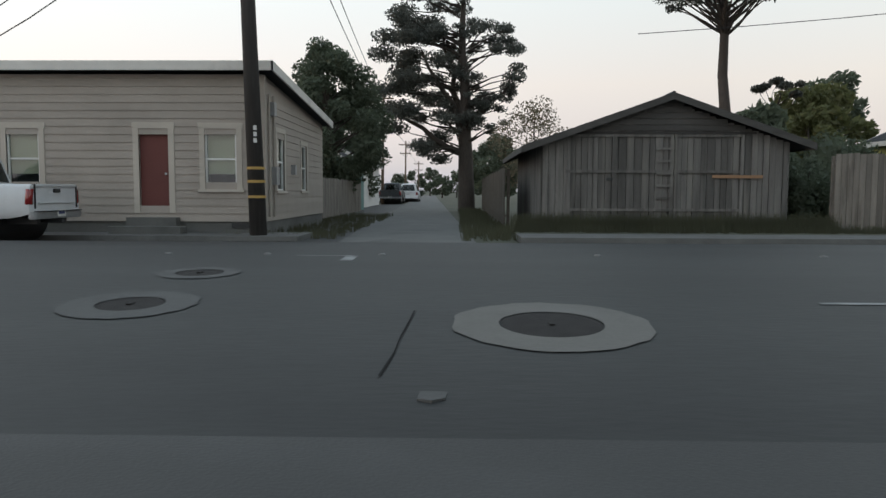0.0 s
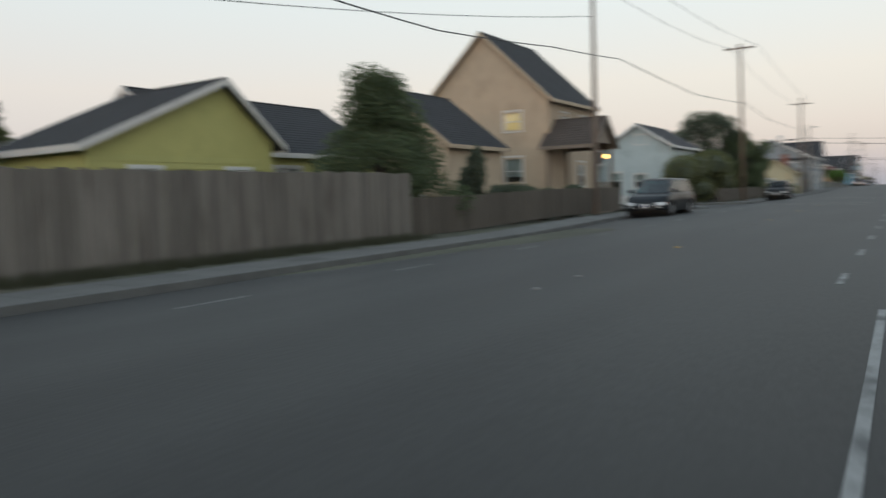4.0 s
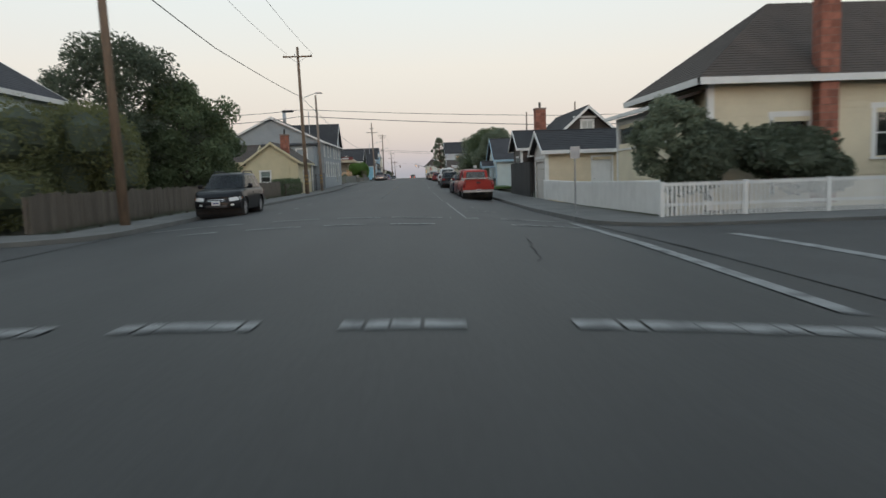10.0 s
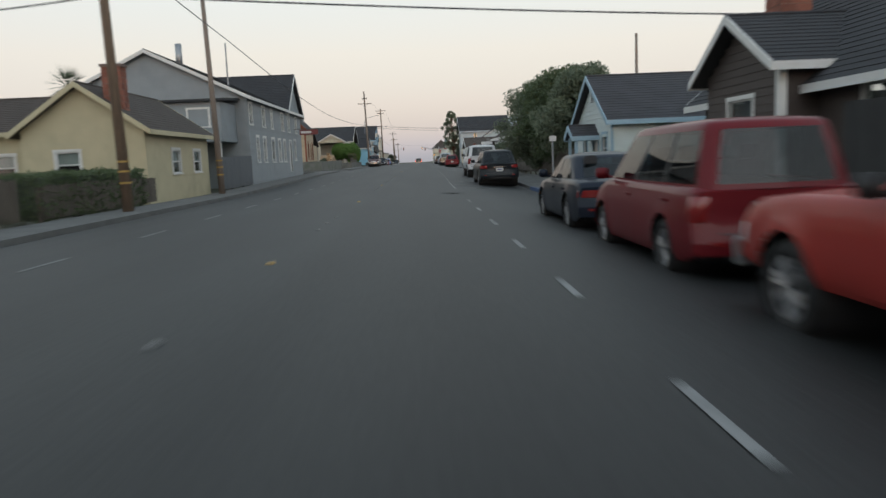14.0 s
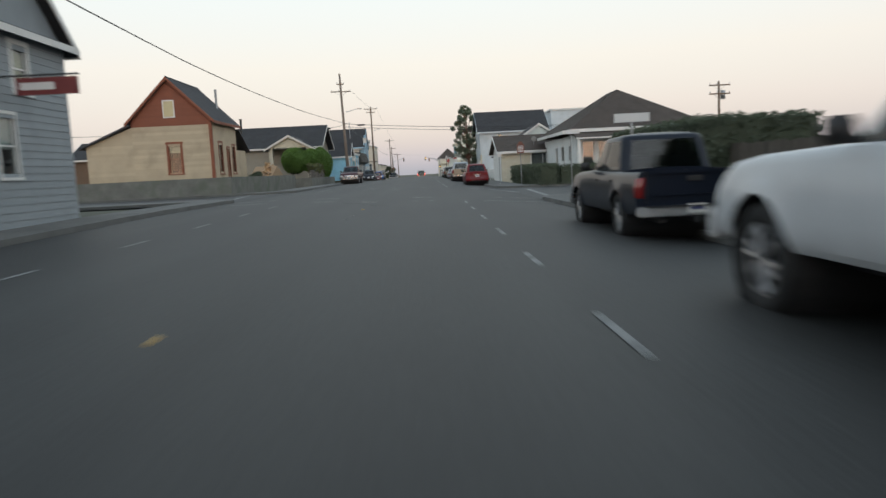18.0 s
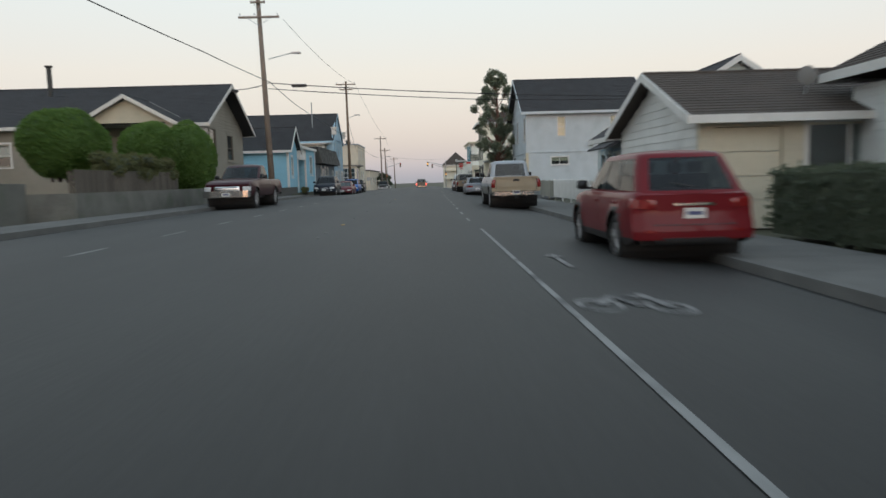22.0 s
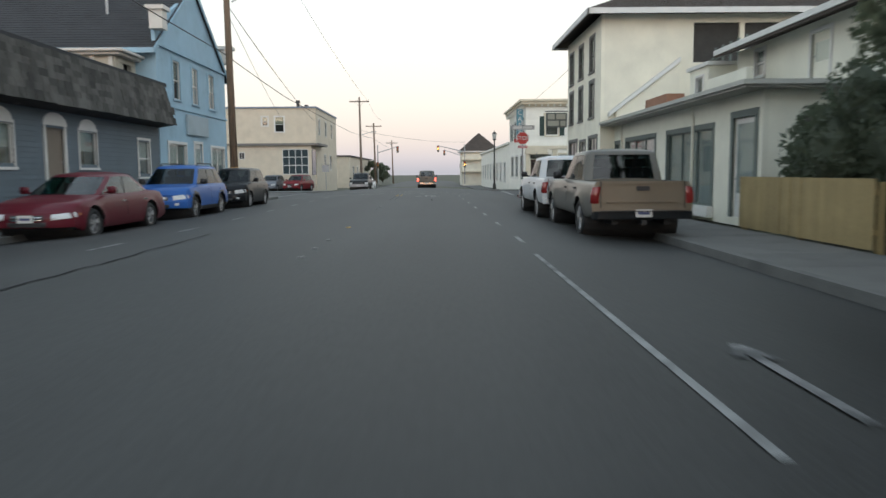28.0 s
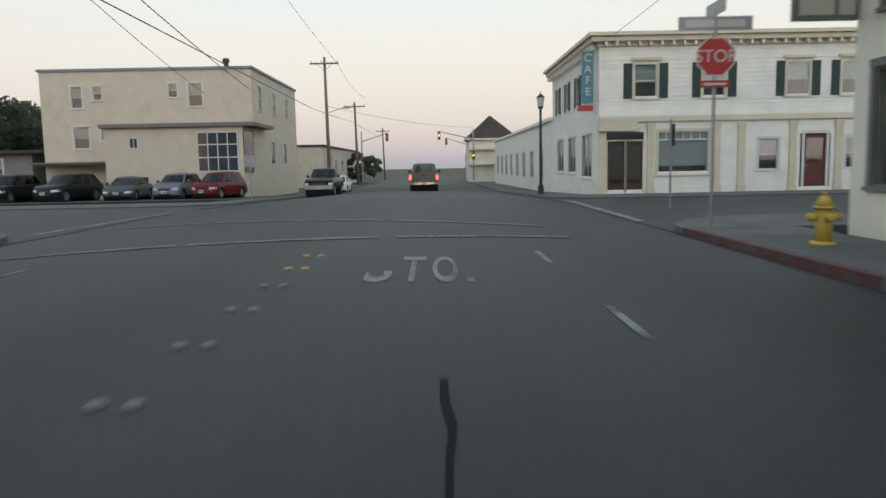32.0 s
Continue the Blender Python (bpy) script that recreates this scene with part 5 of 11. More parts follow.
    for sx in ([0.05] if truck and not crew else [cab[0] - 1.35, max(cab[3] + 0.35, cab[0] - 2.3)]):
        for sy in (-0.38, 0.38):
            box(bm, sx - 0.14, sy - 0.23, belt - 0.3, sx, sy + 0.23, belt + 0.25)
            box(bm, sx - 0.13, sy - 0.12, belt + 0.27, sx - 0.03, sy + 0.12, belt + 0.44)
    part("seats", bm, INTERIOR, car, "", False, 0.03)
    # wheels
    for wx in (fa, ra):
        for s in (-1, 1):
            bm = bmnew()
            yo = s * (hw - 0.015)
            prof = [(R2 * 0.64, yo - s * 0.03), (R2 * 0.7, yo - s * 0.005), (R2 - 0.05, yo), (R2 - 0.012, yo - s * 0.025), (R2, yo - s * 0.06), (R2, yo - s * 0.18), (R2 - 0.05, yo - s * 0.23), (R2 * 0.64, yo - s * 0.23)]
            n = 28
            rg = [[bm.verts.new((wx + rr * math.cos(k * math.tau / n), py, zc + rr * math.sin(k * math.tau / n))) for rr, py in prof] for k in range(n)]
            for k in range(n):
                for j in range(len(prof)):
                    bm.faces.new((rg[k][j], rg[(k + 1) % n][j], rg[(k + 1) % n][(j + 1) % len(prof)], rg[k][(j + 1) % len(prof)]))
            bm.faces.new([bm.verts.new((wx + R2 * 0.64 * math.cos(k * math.tau / n), yo - s * 0.12, zc + R2 * 0.64 * math.sin(k * math.tau / n))) for k in range(n)])
            ty = part("tyre", bm, RUBBER, car, "", True)
            bm = bmnew()
            rr = R2 * 0.65
            for ra_, rb_, ya, yb_ in ((rr, rr - 0.03, 0.02, 0.025), (rr - 0.03, rr - 0.035, 0.025, 0.11)):
                lo = [bm.verts.new((wx + ra_ * math.cos(k * math.tau / n), yo - s * ya, zc + ra_ * math.sin(k * math.tau / n))) for k in range(n)]
                hi = [bm.verts.new((wx + rb_ * math.cos(k * math.tau / n), yo - s * yb_, zc + rb_ * math.sin(k * math.tau / n))) for k in range(n)]
                for k in range(n):
                    bm.faces.new((lo[k], lo[(k + 1) % n], hi[(k + 1) % n], hi[k]))
            ns_ = 6 if truck else 5
            for k in range(ns_):
                for da in (-0.17, 0.17):
                    a = k * math.tau / ns_ + 0.3 + da
                    tube(bm, (wx + 0.05 * math.cos(a), yo - s * 0.035, zc + 0.05 * math.sin(a)), (wx + (rr - 0.02) * math.cos(a), yo - s * 0.03, zc + (rr - 0.02) * math.sin(a)), 0.026, 0.03, 6)
            tube(bm, (wx, yo - s * 0.08, zc), (wx, yo - s * 0.015, zc), 0.075, 0.06, 12)
            part("rim", bm, rim or RIM, ty)
        wells = bmnew()
        tube(wells, (wx, -hw + 0.03, zc), (wx, hw - 0.03, zc), Ra + 0.004, Ra + 0.004, 20, False)
        part("arch_liner", wells, PLASTIC, car)
    bm = bmnew()
    box(bm, r + 0.3, -hw * 0.78, g + 0.01, f - 0.4, hw * 0.78, g + 0.16)
    if truck:
        for s in (-1, 1):
            box(bm, r + 0.1, s * 0.5 - 0.06, g - 0.12, f - 0.5, s * 0.5 + 0.06, g + 0.02)
        tube(bm, (ra, -hw + 0.2, zc), (ra, hw - 0.2, zc), 0.06, 0.06, 8)
        tube(bm, (ra, -0.12, zc), (ra, 0.12, zc), 0.15, 0.15, 10)
    part("underside", bm, PLASTIC, car)
    if "rack" in extras:
        for s in (-1, 1):
            for rx, hh in ((r + 0.12, 0.1), (bedx - 0.1, 0.16)):
                bm = bmnew()
                box(bm, rx - 0.05, s * hw * 0.9 - 0.05, belt, rx + 0.05, s * hw * 0.9 + 0.05, belt + hh)
                part("rack_post", bm, METAL_GREY, car, "", False, 0.012)
            bm = bmnew()
            box(bm, r + 0.08, s * hw * 0.9 - 0.035, belt + 0.01, bedx - 0.05, s * hw * 0.9 + 0.035, belt + 0.07)
            part("rack_rail", bm, METAL_GREY, car, "", False, 0.012)
        bm = bmnew()
        box(bm, bedx - 0.14, -hw * 0.9, belt + 0.08, bedx - 0.06, hw * 0.9, belt + 0.14)
        part("rack_bar", bm, METAL_GREY, car, "", False, 0.012)
    if "roof_rails" in extras:
        for s in (-1, 1):
            bm = bmnew()
            xa, xb, ry = cab[1] - 0.45, cab[2] + 0.4, yt * 0.86
            tube(bm, (xa, s * ry, H + 0.05), (xb, s * ry, H + 0.05), 0.02, 0.02, 6)
            for q, o in ((xa, 0.1), (xb, -0.1)):
                tube(bm, (q + o, s * ry, H - 0.03), (q, s * ry, H + 0.05), 0.025, 0.02, 6)
            part("roof_rail", bm, PLASTIC, car)
    return car


# ---- plants ----
def leaves_mesh(name, centres, radii, count, size, material, seed, flat=0.75, hollow=0.35):
    """Many small leaf blades scattered through clumps; (centre, radius) pairs give the uneven outline."""
    rng = np.random.default_rng(seed)
    centres, radii = np.asarray(centres, float), np.asarray(radii, float)
    if radii.ndim == 1:
        radii = np.stack([radii, radii, radii * flat], -1)
    w = radii.prod(-1) ** 0.67
    pick = rng.choice(len(centres), count, p=w / w.sum())
    d = rng.normal(size=(count, 3))
    d /= np.linalg.norm(d, axis=1, keepdims=True)
    rr = (hollow + (1 - hollow) * rng.random(count)) ** 0.6
    p = centres[pick] + d * radii[pick] * rr[:, None]
    a = rng.normal(size=(count, 3))
    a /= np.linalg.norm(a, axis=1, keepdims=True)
    b = np.cross(a, rng.normal(size=(count, 3)))
    b /= np.linalg.norm(b, axis=1, keepdims=True)
    s = size * (0.6 + 0.8 * rng.random(count))[:, None]
    v = np.stack([p - a * s, p + b * s * 0.45, p + a * s, p - b * s * 0.45], 1).reshape(-1, 3)
    me = bpy.data.meshes.new("leaves")
    me.vertices.add(len(v))
    me.vertices.foreach_set("co", v.ravel())
    me.loops.add(count * 4)
    me.loops.foreach_set("vertex_index", np.arange(count * 4))
    me.polygons.add(count)
    me.polygons.foreach_set("loop_start", np.arange(count) * 4)
    me.update(calc_edges=True)
    me.materials.append(material)
    return me


def limb(bm, p, q, r0, r1, rng, n=4, wob=0.12):
    p, q = Vector(p), Vector(q)
    last, lr = p, r0
    for k in range(1, n + 1):
        c = p.lerp(q, k / n)
        if k < n:
            c += Vector((rng.uniform(-1, 1), rng.uniform(-1, 1), rng.uniform(-0.5, 0.5))) * (q - p).length * wob
        rr = r0 + (r1 - r0) * k / n
        tube(bm, last, c, lr, rr, 8, False)
        last, lr = c, rr
    return last


def tree(name, label, x, y, z, h, spread, material, seed, trunk=0.25, bare=0.35, clumps=16, count=9000, leaf_size=0.14, bark=None, lean=(0, 0), shape="round", flat=0.75, hollow=0.3, tuft=1.0):
    rng = random.Random(seed)
    t = thing(name, label, "tree", x, y, z)
    bm = bmnew()
    top = Vector((lean[0], lean[1], h * 0.86))
    limb(bm, (0, 0, -0.2), top, trunk, trunk * 0.22, rng, 7, 0.015)
    centres, radii = [], []
    for k in range(clumps):
        f = bare + (1 - bare) * (k + 0.5) / clumps
        a = k * 2.4 + rng.uniform(-0.4, 0.4)
        if shape == "cone":
            rad = spread * (1.08 - f) * 1.25
        elif shape == "top":
            rad = spread * (0.45 + 0.55 * math.sin(math.pi * min(1, (f - bare) / (1 - bare) * 0.8 + 0.2)))
        else:
            rad = spread * math.sin(math.pi * (0.15 + 0.8 * (f - bare) / (1 - bare)))
        rad *= rng.uniform(0.55, 1.0)
        c = Vector((lean[0] * f + rad * math.cos(a), lean[1] * f + rad * math.sin(a), h * f * 0.97 + rng.uniform(-0.03, 0.03) * h))
        base = Vector((lean[0] * f * 0.8, lean[1] * f * 0.8, h * max(bare * 0.8, f - 0.16)))
        limb(bm, base, c, trunk * 0.32 * (1.1 - f), 0.02, rng, 3, 0.06)
        centres.append(c)
        radii.append(spread * rng.uniform(0.26, 0.46) * tuft)
    part("trunk", bm, bark or BARK, t, "", True)
    me = leaves_mesh("crown", centres, radii, count, leaf_size, material, seed, flat, hollow)
    tagged(part("crown", me, material, t), kind="stuff")
    return t


def bush(name, label, x, y, z, rx, ry, h, material, seed, count=6000, size=0.09, lumps=14, category="bush", square=False, ball=False):
    """A dense shrub or clipped hedge: stems inside, leaves thick over an uneven surface."""
    rng = random.Random(seed)
    t = thing(name, label, category, x, y, z)
    bm = bmnew()
    for k in range(6):
        limb(bm, (rng.uniform(-rx, rx) * 0.3, rng.uniform(-ry, ry) * 0.3, -0.1), (rng.uniform(-rx, rx) * 0.7, rng.uniform(-ry, ry) * 0.7, h * 0.75), 0.05, 0.012, rng, 3)
    part("stems", bm, BARK, t)
    if square:
        r2 = np.random.default_rng(seed)
        n = count
        u = r2.random((n, 3))
        f = r2.integers(0, 5, n)
        p = np.stack([(u[:, 0] * 2 - 1) * rx, (u[:, 1] * 2 - 1) * ry, u[:, 2] * h], -1)
        p[f == 0, 0] = -rx
        p[f == 1, 0] = rx
        p[f == 2, 1] = -ry
        p[f == 3, 1] = ry
        p[f == 4, 2] = h
        area = np.array([ry * h, ry * h, rx * h, rx * h, rx * ry * 2])
        keep = r2.random(n) < (area / area.max())[f]
        p = p[keep] + r2.normal(size=(keep.sum(), 3)) * 0.05
        me = leaves_mesh("leaf", p, np.full(len(p), 0.05), len(p), size, material, seed)
        # added solid core; its darker leaf colour stands for shade inside the hedge
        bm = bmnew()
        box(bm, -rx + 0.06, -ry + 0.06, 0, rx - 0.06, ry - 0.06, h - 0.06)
        part("inner_core", bm, LEAF_DARK, t)
    elif ball:
        # clipped: leaves close over one rounded form that bulges a little
        r2 = np.random.default_rng(seed)
        d = r2.normal(size=(count, 3))
        d /= np.linalg.norm(d, axis=1, keepdims=True)
        swell_ = 1 + 0.07 * np.sin(d[:, 0] * 5 + seed) * np.cos(d[:, 1] * 4 + d[:, 2] * 3) + r2.normal(size=count) * 0.02
        p = d * np.array([rx, ry, h / 2]) * swell_[:, None]
        p[:, 2] = np.maximum(p[:, 2] + h / 2, 0.02)
        me = leaves_mesh("leaf", p, np.full(count, 0.05), count, size, material, seed)
        bm = bmnew()
        bmesh.ops.create_icosphere(bm, subdivisions=2, radius=0.93, matrix=Matrix.Translation((0, 0, h / 2)) @ Matrix.Diagonal((rx, ry, h / 2, 1)))
        part("inner_core", bm, material, t)
    else:
        cs, rs = [], []
        for k in range(lumps):
            a = rng.uniform(0, math.tau)
            q = math.sqrt(rng.random()) * 0.62
            zz = rng.uniform(0.25, 0.8) * h
            cs.append((rx * q * math.cos(a), ry * q * math.sin(a), zz))
            rs.append((rx * rng.uniform(0.36, 0.5), ry * rng.uniform(0.36, 0.5), h * rng.uniform(0.24, 0.34)))
        me = leaves_mesh("leaf", cs, rs, count, size, material, seed, 1.0, 0.55)
        # added solid lumps in dark leaf colour, painting the shaded depth between leaves
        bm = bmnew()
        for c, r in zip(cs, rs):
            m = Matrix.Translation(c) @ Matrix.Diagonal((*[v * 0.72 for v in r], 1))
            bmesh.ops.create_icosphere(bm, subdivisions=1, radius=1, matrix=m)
        part("inner_core", bm, LEAF_DARK, t)
    tagged(part("foliage", me, material, t), kind="stuff")
    return t


# ---- street furniture makers ----
def cable(points, sag, r=0.015, n=10, name="overhead_cable", label="black overhead cable between poles"):
    cu = bpy.data.curves.new("cable", "CURVE")
    cu.dimensions, cu.bevel_depth, cu.bevel_resolution = "3D", r, 1
    for p, q in zip(points, points[1:]):
        s = cu.splines.new("POLY")
        s.points.add(n)
        p, q = Vector(p), Vector(q)
        for k in range(n + 1):
            f = k / n
            c = p.lerp(q, f)
            s.points[k].co = (c.x, c.y, c.z - sag * 4 * f * (1 - f), 1)
    cu.materials.append(WIRE)
    return tagged(new(name, cu), label, "cable")


def utility_pole(x, y, h, material, label, arms=(), lean=(0, 0), r=0.17, bands=False, lamp=None, transformer=False, tag=False):
    z = side_z(x, y) if KR - 3 < y < KL + 4 else gz(x, KL if y > MID else KR)
    p = thing("utility_pole", label, "utility pole", x, y, z, group="utility poles along the street")
    bm = bmnew()
    tube(bm, (0, 0, -0.3), (lean[0], lean[1], h), r, r * 0.6, 14)
    part("shaft", bm, material, p, "", True)
    for az, ln, across in arms:
        f = az / h
        cx, cy = lean[0] * f, lean[1] * f
        bm = bmnew()
        if across == "y":
            box(bm, cx - 0.24, cy - ln / 2, az - 0.06, cx - 0.14, cy + ln / 2, az + 0.06)
        else:
            box(bm, cx - ln / 2, cy - 0.24, az - 0.06, cx + ln / 2, cy - 0.14, az + 0.06)
        arm = part("crossarm", bm, material, p)
        for k in (-0.46, 0.1, 0.46):
            bm = bmnew()
            c = (cx - 0.19, cy + k * ln, az + 0.06) if across == "y" else (cx + k * ln, cy - 0.19, az + 0.06)
            tube(bm, c, (c[0], c[1], c[2] + 0.09), 0.012, 0.012, 6)
            tube(bm, (c[0], c[1], c[2] + 0.07), (c[0], c[1], c[2] + 0.17), 0.045, 0.03, 8)
            part("insulator", bm, METAL_GREY, arm)
        for s in (-1, 1):
            bm = bmnew()
            if across == "y":
                tube(bm, (cx - 0.15, cy, az - 0.5), (cx - 0.15, cy + s * ln * 0.28, az - 0.05), 0.015, 0.015, 5)
            else:
                tube(bm, (cx, cy - 0.15, az - 0.5), (cx + s * ln * 0.28, cy - 0.15, az - 0.05), 0.015, 0.015, 5)
            part("brace", bm, METAL_GREY, arm)
    if bands:
        for bz in (0.85, 1.2, 1.5):
            bm = bmnew()
            tube(bm, (lean[0] * bz / h, lean[1] * bz / h, bz), (lean[0] * bz / h, lean[1] * bz / h, bz + 0.06), r * 1.01 + 0.004, r * 1.01 + 0.004, 12)
            part("reflector_band", bm, DOT_Y, p, "yellow reflective band")
    if tag:
        for k in range(3):
            bm = bmnew()
            box(bm, -0.03, -r - 0.015, 2.1 + k * 0.14, 0.04, -r + 0.01, 2.2 + k * 0.14)
            part("tag", bm, PLATE, p)
    if transformer:
        bm = bmnew()
        tube(bm, (0.0, -0.38, h * 0.80), (0.0, -0.38, h * 0.80 + 0.8), 0.22, 0.22, 14)
        part("transformer", bm, METAL_GREY, p, "grey transformer can", True)
    if lamp:
        lz, ln = lamp
        bm = bmnew()
        limb(bm, (0, -r * 0.7, lz), (0, -ln, lz + 0.35), 0.03, 0.025, random.Random(1), 3, 0.0)
        arm = part("lamp_arm", bm, METAL_GREY, p)
        bm = bmnew()
        box(bm, -0.12, -ln - 0.55, lz + 0.28, 0.12, -ln + 0.05, lz + 0.40)
        part("lamp_head", bm, METAL_GREY, arm, "grey street-lamp head", False, 0.03)
    return p


def hydrant(x, y, z):
    h = thing("fire_hydrant", "yellow fire hydrant on the pavement corner", "fire hydrant", x, y, z, group="fire hydrants")
    m = HYDRANT
    bm = bmnew()
    tube(bm, (0, 0, -0.02), (0, 0, 0.05), 0.17, 0.17, 16)
    tube(bm, (0, 0, 0.05), (0, 0, 0.52), 0.115, 0.105, 16)
    tube(bm, (0, 0, 0.52), (0, 0, 0.56), 0.15, 0.15, 16)
    part("barrel", bm, m, h, "", True)
    bm = bmnew()
    tube(bm, (0, 0, 0.56), (0, 0, 0.70), 0.13, 0.06, 16)
    tube(bm, (0, 0, 0.70), (0, 0, 0.76), 0.035, 0.03, 6)
    part("bonnet", bm, m, h, "", True)
    for d in ((-1, 0), (0, 1), (0, -1)):
        bm = bmnew()
        tube(bm, (d[0] * 0.1, d[1] * 0.1, 0.40), (d[0] * 0.2, d[1] * 0.2, 0.40), 0.06, 0.06, 12)
        tube(bm, (d[0] * 0.2, d[1] * 0.2, 0.40), (d[0] * 0.24, d[1] * 0.24, 0.40), 0.07, 0.05, 8)
        part("outlet_cap", bm, m, h, "", True)


HYDRANT = mat("yellow hydrant paint", (0.52, 0.38, 0.06), 0.5, 0.15, 5, 30, 0.1, stain=(0.30, 0.20, 0.05), stain_amt=0.4)
SIGN_RED = mat("red sign sheeting", (0.42, 0.035, 0.03), 0.45, 0.08, 3, 20, 0)
SIGN_WHITE = mat("white sign sheeting", (0.55, 0.55, 0.54), 0.5, 0.06, 3, 20, 0)


def sign_post(x, y, z, h, label, plates, r=0.028, dark=False, category="road sign"):
    """plates: (width, height, z of centre, material, faces '-x' or '+x' or 'y')."""
    s = thing("road_sign", label, category, x, y, z)
    bm = bmnew()
    tube(bm, (0, 0, -0.1), (0, 0, h), r, r, 8)
    part("post", bm, DARK_METAL if dark else METAL_GREY, s)
    for w, ht, zc, m, face in plates:
        bm = bmnew()
        if face == "y":
            box(bm, -w / 2, -0.012 - r, zc - ht / 2, w / 2, -r - 0.004, zc + ht / 2)
        else:
            sg = -1 if face == "-x" else 1
            box(bm, min(sg * (r + 0.004), sg * (r + 0.016)), -w / 2, zc - ht / 2, max(sg * (r + 0.004), sg * (r + 0.016)), w / 2, zc + ht / 2)
        part("plate", bm, m, s)
    return s


def text_mesh(body, size, depth=0.004):
    cu = bpy.data.curves.new("text", "FONT")
    cu.body, cu.size, cu.extrude, cu.align_x, cu.align_y = body, size, depth, "CENTER", "CENTER"
    tmp = bpy.data.objects.new("text", cu)
    scene.collection.objects.link(tmp)
    dg = bpy.context.evaluated_depsgraph_get()
    dg.update()
    me = bpy.data.meshes.new_from_object(tmp.evaluated_get(dg))
    bpy.data.objects.remove(tmp)
    return me


def board_fence(name, label, face, plane, u0, u1, zf, h, material, board=0.14, gap=0.008, seed=1, top_var=0.03, rails=True, category="fence", zoff=0.0, pointed=False):
    """Upright boards, each of its own, on posts and rails. zf: ground height along u."""
    rng = random.Random(seed)
    f = thing(name, label, category)
    u = u0
    rest = bmnew()
    joined = "alley" in label
    while u < u1 - 0.02:
        w = board * rng.uniform(0.92, 1.06)
        z = zf(u)
        t = z + h + rng.uniform(-top_var, top_var)
        far = joined or u - u0 > 22
        bm = rest if far else bmnew()
        off = rng.uniform(-0.006, 0.006)
        if pointed:
            p0 = plane if face[1] == "x" else plane
            prism(bm, [(u, z + 0.04), (u + w, z + 0.04), (u + w, t - w * 0.5), (u + w / 2, t), (u, t - w * 0.5)], face[1], plane + off - 0.011, plane + off + 0.011)
        else:
            wbox(bm, face, plane, u, u + w, z + 0.02 + zoff, t, off - 0.011, off + 0.011)
        if not far:
            part("board", bm, material, f)
        u += w + gap
    if rest.verts:
        tagged(part("fence_boards", rest, material, f), kind="stuff")
    else:
        rest.free()
    if rails:
        s = 1
        for zz in (0.25, h - 0.25):
            bm = bmnew()
            vs = wbox(bm, face, plane, u0, u1, zz, zz + 0.08, -0.06, -0.018)
            for v in vs:
                v.co.z += zf(v.co.y if face[1] == "x" else v.co.x)
            part("rail", bm, material, f)
        k = u0
        while k <= u1:
            bm = bmnew()
            wbox(bm, face, plane, k - 0.045, k + 0.045, zf(k) - 0.2, zf(k) + h - 0.05, -0.15, -0.062)
            part("post", bm, material, f)
            k += 2.4
    return f


# ---- left side of the street, from the start ----
TAN = wall_paint("tan siding", (0.31, 0.275, 0.24))
TAN_TRIM = wall_paint("pale tan trim", (0.42, 0.38, 0.33), 0.2)
BROWN_DOOR = wall_paint("oxblood door", (0.115, 0.032, 0.026), 0.1)
h = house("tan_house", "low tan lap-sided house with white trim and a red-brown door")
x0, x1, y0, y1 = -22.0, -5.1, 14.8, 22.4
fholes = [(-8.12, -7.40, 0.30, 2.33), (-11.35, -10.55, 0.88, 2.33), (-6.52, -5.75, 0.88, 2.33), (-15.2, -14.4, 0.88, 2.33)]
wall(h, "-y", y0, x0, x1, 0.1, 3.62, fholes, TAN, 0.19)
wall(h, "+x", x1, y0 + 0.14, y1, 0.1, 3.1, [(16.0, 16.8, 0.85, 2.35), (18.95, 19.7, 0.85, 2.2)], TAN, 0.19)
wall(h, "-x", x0, y0 + 0.14, y1, 0.1, 3.1, [], TAN)
wall(h, "+y", y1, x0 + 0.14, x1 - 0.14, 0.1, 3.1, [], TAN)
bm = bmnew()
prism(bm, [(y0 + 0.14, 3.1), (y1, 3.1), (y0 + 0.14, 3.62)], "x", x1 - 0.14, x1 - 0.002)
part("wall", bm, TAN, h)
bm = bmnew()
box(bm, x0, y0 + 0.02, -0.4, x1 - 0.02, y1 - 0.02, 0.1)
part("foundation", bm, CONCRETE, h)
bm = bmnew()
roof_plane(bm, [(x0 - 0.3, y0 - 0.32, 3.86), (x1 + 0.3, y0 - 0.32, 3.86), (x1 + 0.3, y1 + 0.3, 3.22), (x0 - 0.3, y1 + 0.3, 3.22)], 0.14)
ro = part("roof", bm, ROOF_DARK, h)
bm = bmnew()
box(bm, x0 - 0.3, y0 - 0.36, 3.66, x1 + 0.34, y0 - 0.325, 3.88)
part("fascia", bm, TRIM, ro)
bm = bmnew()
prism(bm, [(y0 - 0.36, 3.66), (y1 + 0.3, 3.02), (y1 + 0.3, 3.24), (y0 - 0.36, 3.88)], "x", x1 + 0.3, x1 + 0.34)
part("fascia", bm, TRIM, ro)
corner_boards(h, [(x1, y0)], 0.1, 3.6, TAN)
door(h, "-y", y0, -8.12, -7.40, 0.30, 2.33, BROWN_DOOR, TAN_TRIM, 0.14)
for a, b in ((-11.35, -10.55), (-6.52, -5.75), (-15.2, -14.4)):
    window(h, "-y", y0, a, b, 0.88, 2.33, TAN_TRIM, WHITE, True, 1, BLIND, 0.13, cover=0.75)
window(h, "+x", x1, 16.0, 16.8, 0.85, 2.35, TAN_TRIM, WHITE, True, 1, BLIND, 0.11)
